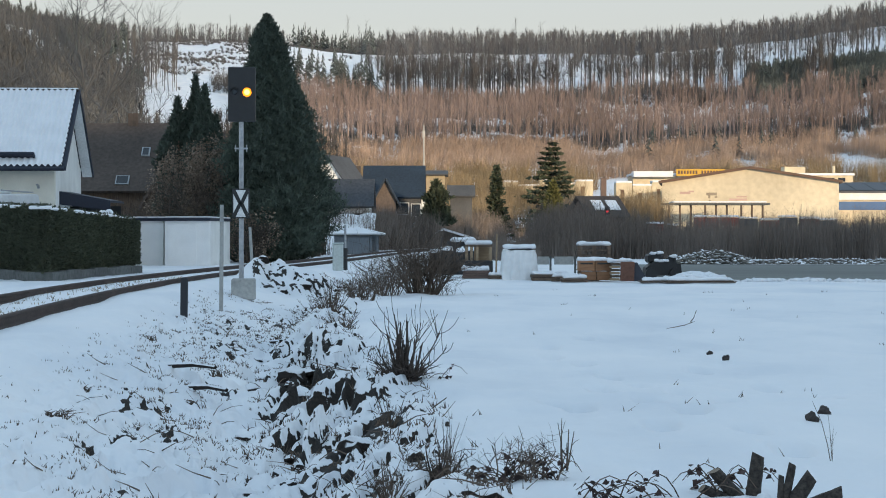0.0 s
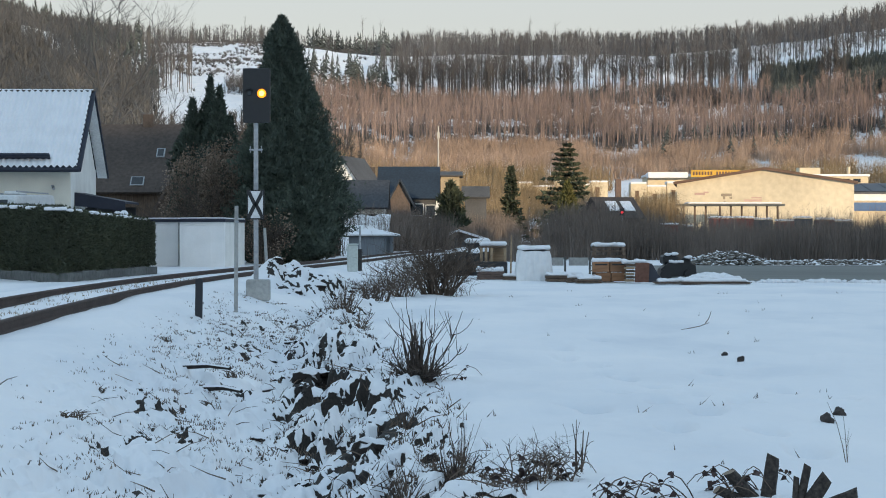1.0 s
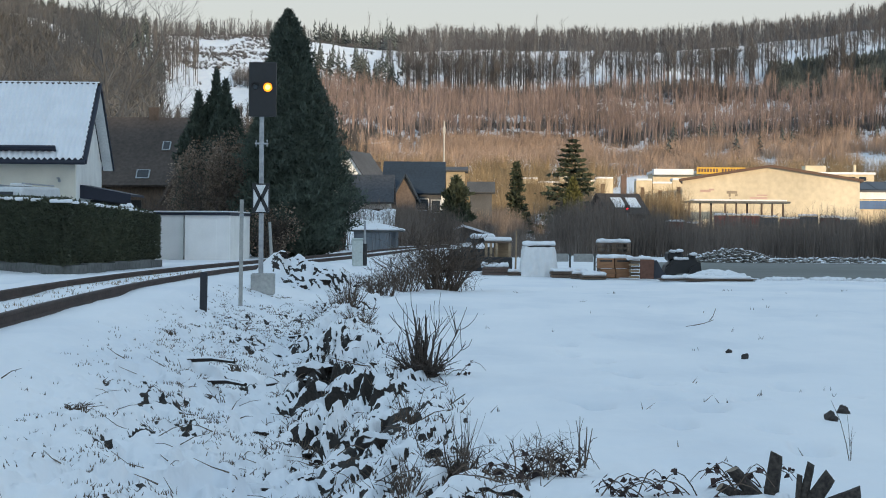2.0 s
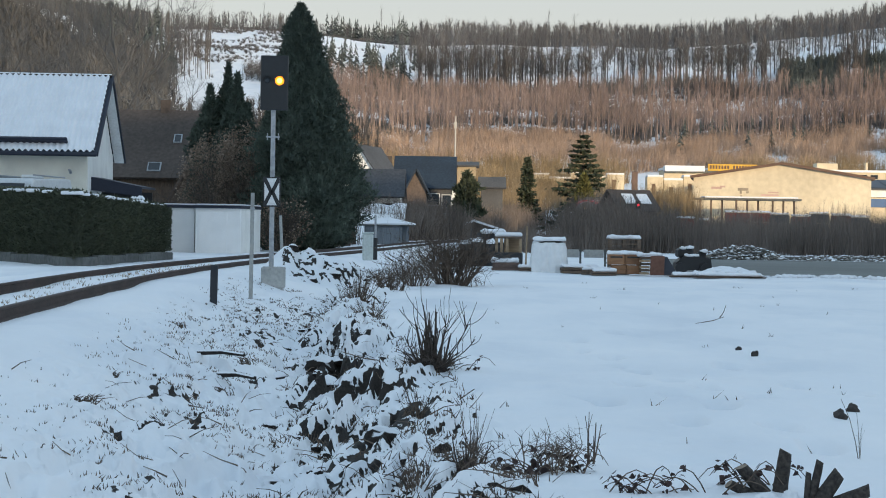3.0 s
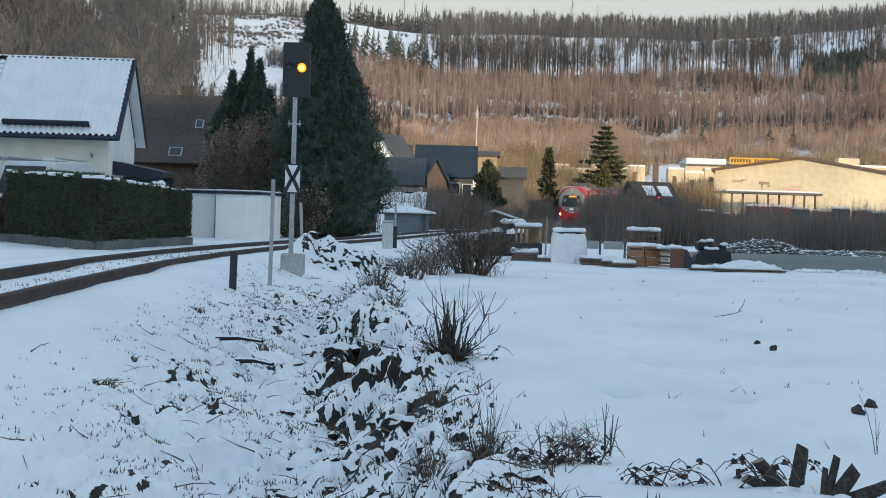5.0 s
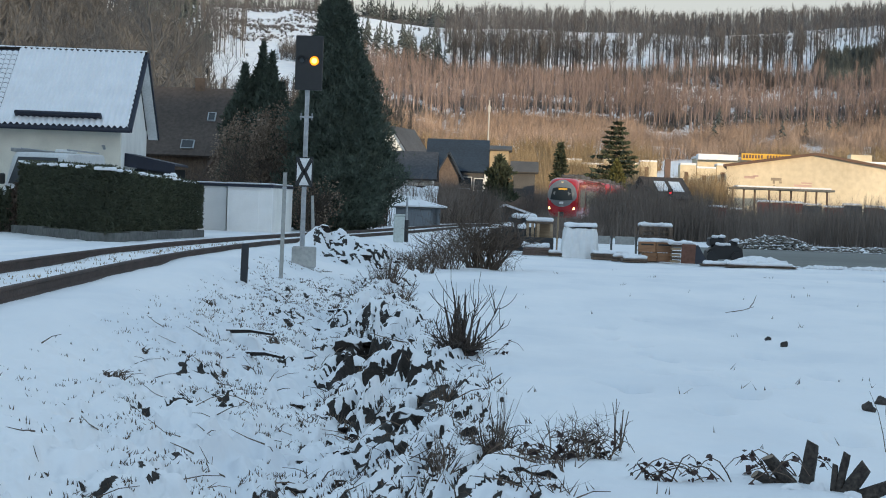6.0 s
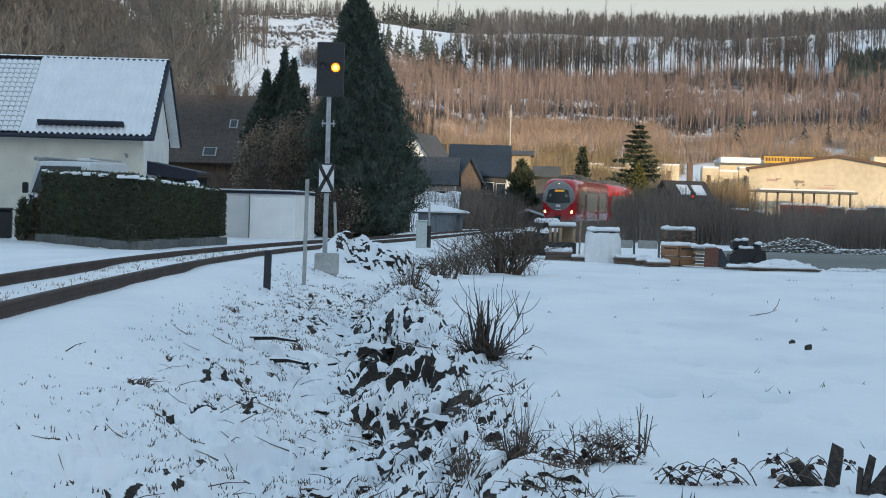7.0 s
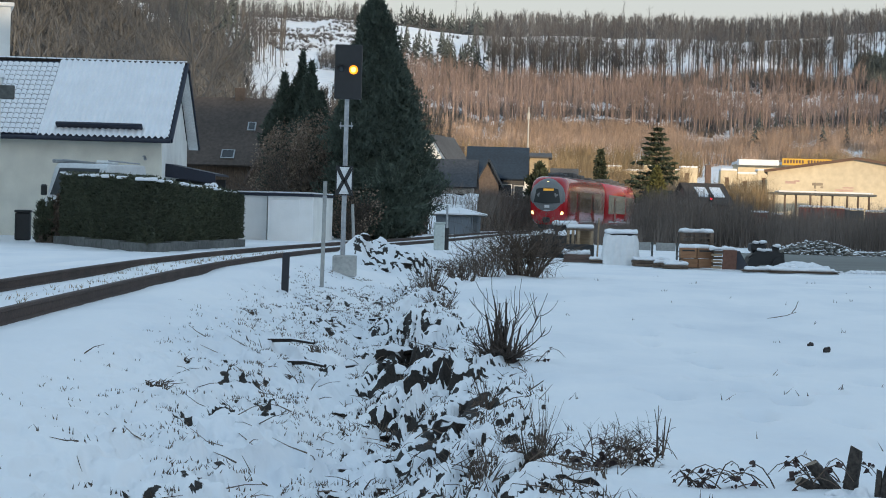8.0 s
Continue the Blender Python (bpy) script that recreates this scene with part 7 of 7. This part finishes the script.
def car(parent, y0, length, nose, rear_nose):
    e = 0.42
    ends = [(0.0, 1.05, 0.9, 3.3, 0.8), (0.12, 1.25, 0.65, 3.65, 0.74), (0.4, 1.38, 0.48, 3.98, 0.64), (0.9, 1.43, 0.42, 4.15, 0.52), (1.7, 1.44, 0.38, 4.22, e)]
    secs = [(y0 + a, *q) for a, *q in ends] if nose else [(y0, 1.4, 0.4, 4.19, e), (y0 + 0.06, 1.44, 0.38, 4.22, e)]
    tail = [(y0 + length - a, *q) for a, *q in reversed(ends)] if rear_nose else [(y0 + length - 0.06, 1.44, 0.38, 4.22, e), (y0 + length, 1.4, 0.4, 4.19, e)]
    body = part("car_body", loft(secs + tail), TRAINRED, parent, "glossy red car body", True)
    part("roof_skin", Geo().box(0, y0 + length / 2, 4.13, 1.9, length - 4.5, 0.12, 0, 0.05), ROOFGREY, body)
    for k in range(int((length - 6) / 2.2)):
        part("roof_unit", Geo().box(0.25 * (-1) ** k, y0 + 3.2 + k * 2.2, 4.24, 1.3 - 0.3 * (k % 2), 1.5 + 0.3 * (k % 3), 0.22 + 0.1 * (k % 3), 0, 0.05), DARKWALL, body)
    for s in (-1, 1):
        for k in range(int((length - 4) / 1.65)):
            yy = y0 + 3.0 + k * 1.65
            if k % 5 == 2:
                d = part("door", Geo().box(s * 1.452, yy, 0.75, 0.02, 1.35, 2.25, 0, 0.008), TRAINRED, body)
                part("door_pane", Geo().box(s * 1.468, yy - 0.3, 1.7, 0.012, 0.42, 1.1), GLASS, d)
                part("door_pane", Geo().box(s * 1.468, yy + 0.3, 1.7, 0.012, 0.42, 1.1), GLASS, d)
            else:
                part("window", Geo().box(s * 1.448, yy, 1.75, 0.02, 1.4, 0.95, 0, 0.008), PANEGLASS, body)
        part("window_band", Geo().box(s * 1.444, y0 + length / 2, 1.5, 0.012, length - 4.2, 1.65, 0, 0.004), BANDGLASS, body, "tinted mirroring glass band")
        part("side_stripe", Geo().box(s * 1.445, y0 + length / 2, 0.72, 0.012, length - 4.5, 0.1), WHITE, body)
    for k in (0.18, 0.82):
        bg = part("bogie", Geo().box(0, y0 + length * k, 0.3, 2.1, 3.0, 0.4, 0, 0.05), BLACK, parent)
        for dy in (-1.1, 1.1):
            part("wheelset", Geo().tube([(-0.8, y0 + length * k + dy, 0.4), (0.8, y0 + length * k + dy, 0.4)], 0.4, 0.4, 20), RUST, bg)
    return body


def build_train():
    t = base("railcar_train", pose(0, 0, 0), "red two-car diesel train with its headlights on", "train")
    front = car(t, 0.0, 21.5, True, False)
    car(t, 22.1, 21.5, False, True)
    part("gangway", Geo().box(0, 21.8, 0.6, 2.3, 0.7, 3.1, 0, 0.05), BLACK, t, "black folding gangway")
    # dark oval front with glass, lamps and display
    mask = Geo()
    n = 28
    for r, y in ((0.0, -0.2), (0.5, -0.18), (0.8, -0.11), (0.95, 0.0), (1.0, 0.14)):
        for j in range(n):
            a = 2 * math.pi * j / n
            c, q = math.cos(a), math.sin(a)
            mask.v.append((1.36 * r * c, y + 0.08 * c * c * r * r + 0.3 * max(0, q) ** 2 * r * r, 2.58 + (1.46 if q > 0 else 1.14) * r * q))
    for i in range(4):
        for j in range(n):
            mask.f.append((i * n + j, (i + 1) * n + j, (i + 1) * n + (j + 1) % n, i * n + (j + 1) % n))
    m = part("front_mask", mask, MASK, front, "dark grey oval front panel", True)
    screen = Geo()
    for j in range(9):
        c = -1 + j / 4
        screen.v += [(1.04 * c, -0.25 + 0.13 * c * c, 2.1 + 0.1 * c * c), (0.84 * c, -0.17 + 0.1 * c * c, 3.32 - 0.1 * c * c)]
    screen.f = [(2 * j, 2 * j + 2, 2 * j + 3, 2 * j + 1) for j in range(8)]
    part("windscreen", screen, plain("windscreen_glass", (0.012, 0.02, 0.024), 0.3), m, "", True)
    part("display", Geo().box(0.12, -0.24, 3.08, 0.8, 0.03, 0.17, 0, 0.005), glow("amber_display", (0.7, 0.35, 0.05), 0.35), m, "amber destination display")
    part("badge", Geo().box(0.02, -0.24, 1.78, 0.38, 0.03, 0.22, 0, 0.01), WHITE, m)
    part("number_bar", Geo().box(0.02, -0.23, 1.55, 0.5, 0.03, 0.06, 0, 0.01), WHITE, m)
    for x in (-1.1, 1.1):
        part("headlight", Geo().tube([(x, 0.3, 1.4), (x, 0.06, 1.4)], 0.15, 0.14, 14), HEADLAMP, front, "lit warm headlight")
    part("top_light", Geo().tube([(0, 0.5, 3.74), (0, 0.12, 3.7)], 0.13, 0.12, 14), HEADLAMP, front, "lit top light")
    part("coupler", Geo().box(0, -0.2, 0.65, 0.5, 0.5, 0.4, 0, 0.05), BLACK, front)
    part("snow_plough", Geo().box(0, 0.55, 0.12, 2.1, 0.5, 0.4, 0, 0.1), BLACK, front)
    return t


train = build_train()
FRONT = [(t, 147.5 + 15.0 * (8.0 - t)) for t in (0.0, 1.0, 2.0, 3.0, 4.0, 5.0, 6.0, 7.0, 8.0)]


def train_pose(y):
    a = Vector((float(track_x(y)), y, float(rail_z(y))))
    b = Vector((float(track_x(y + 40)), y + 40, float(rail_z(y + 40))))
    w = b - a
    return pose(a.x, a.y, a.z, math.degrees(math.atan2(w.z, w.y)), 0, -math.degrees(math.atan2(w.x, w.y)))


def motions():
    walk(train, [(t, train_pose(y)) for t, y in FRONT])


motions()
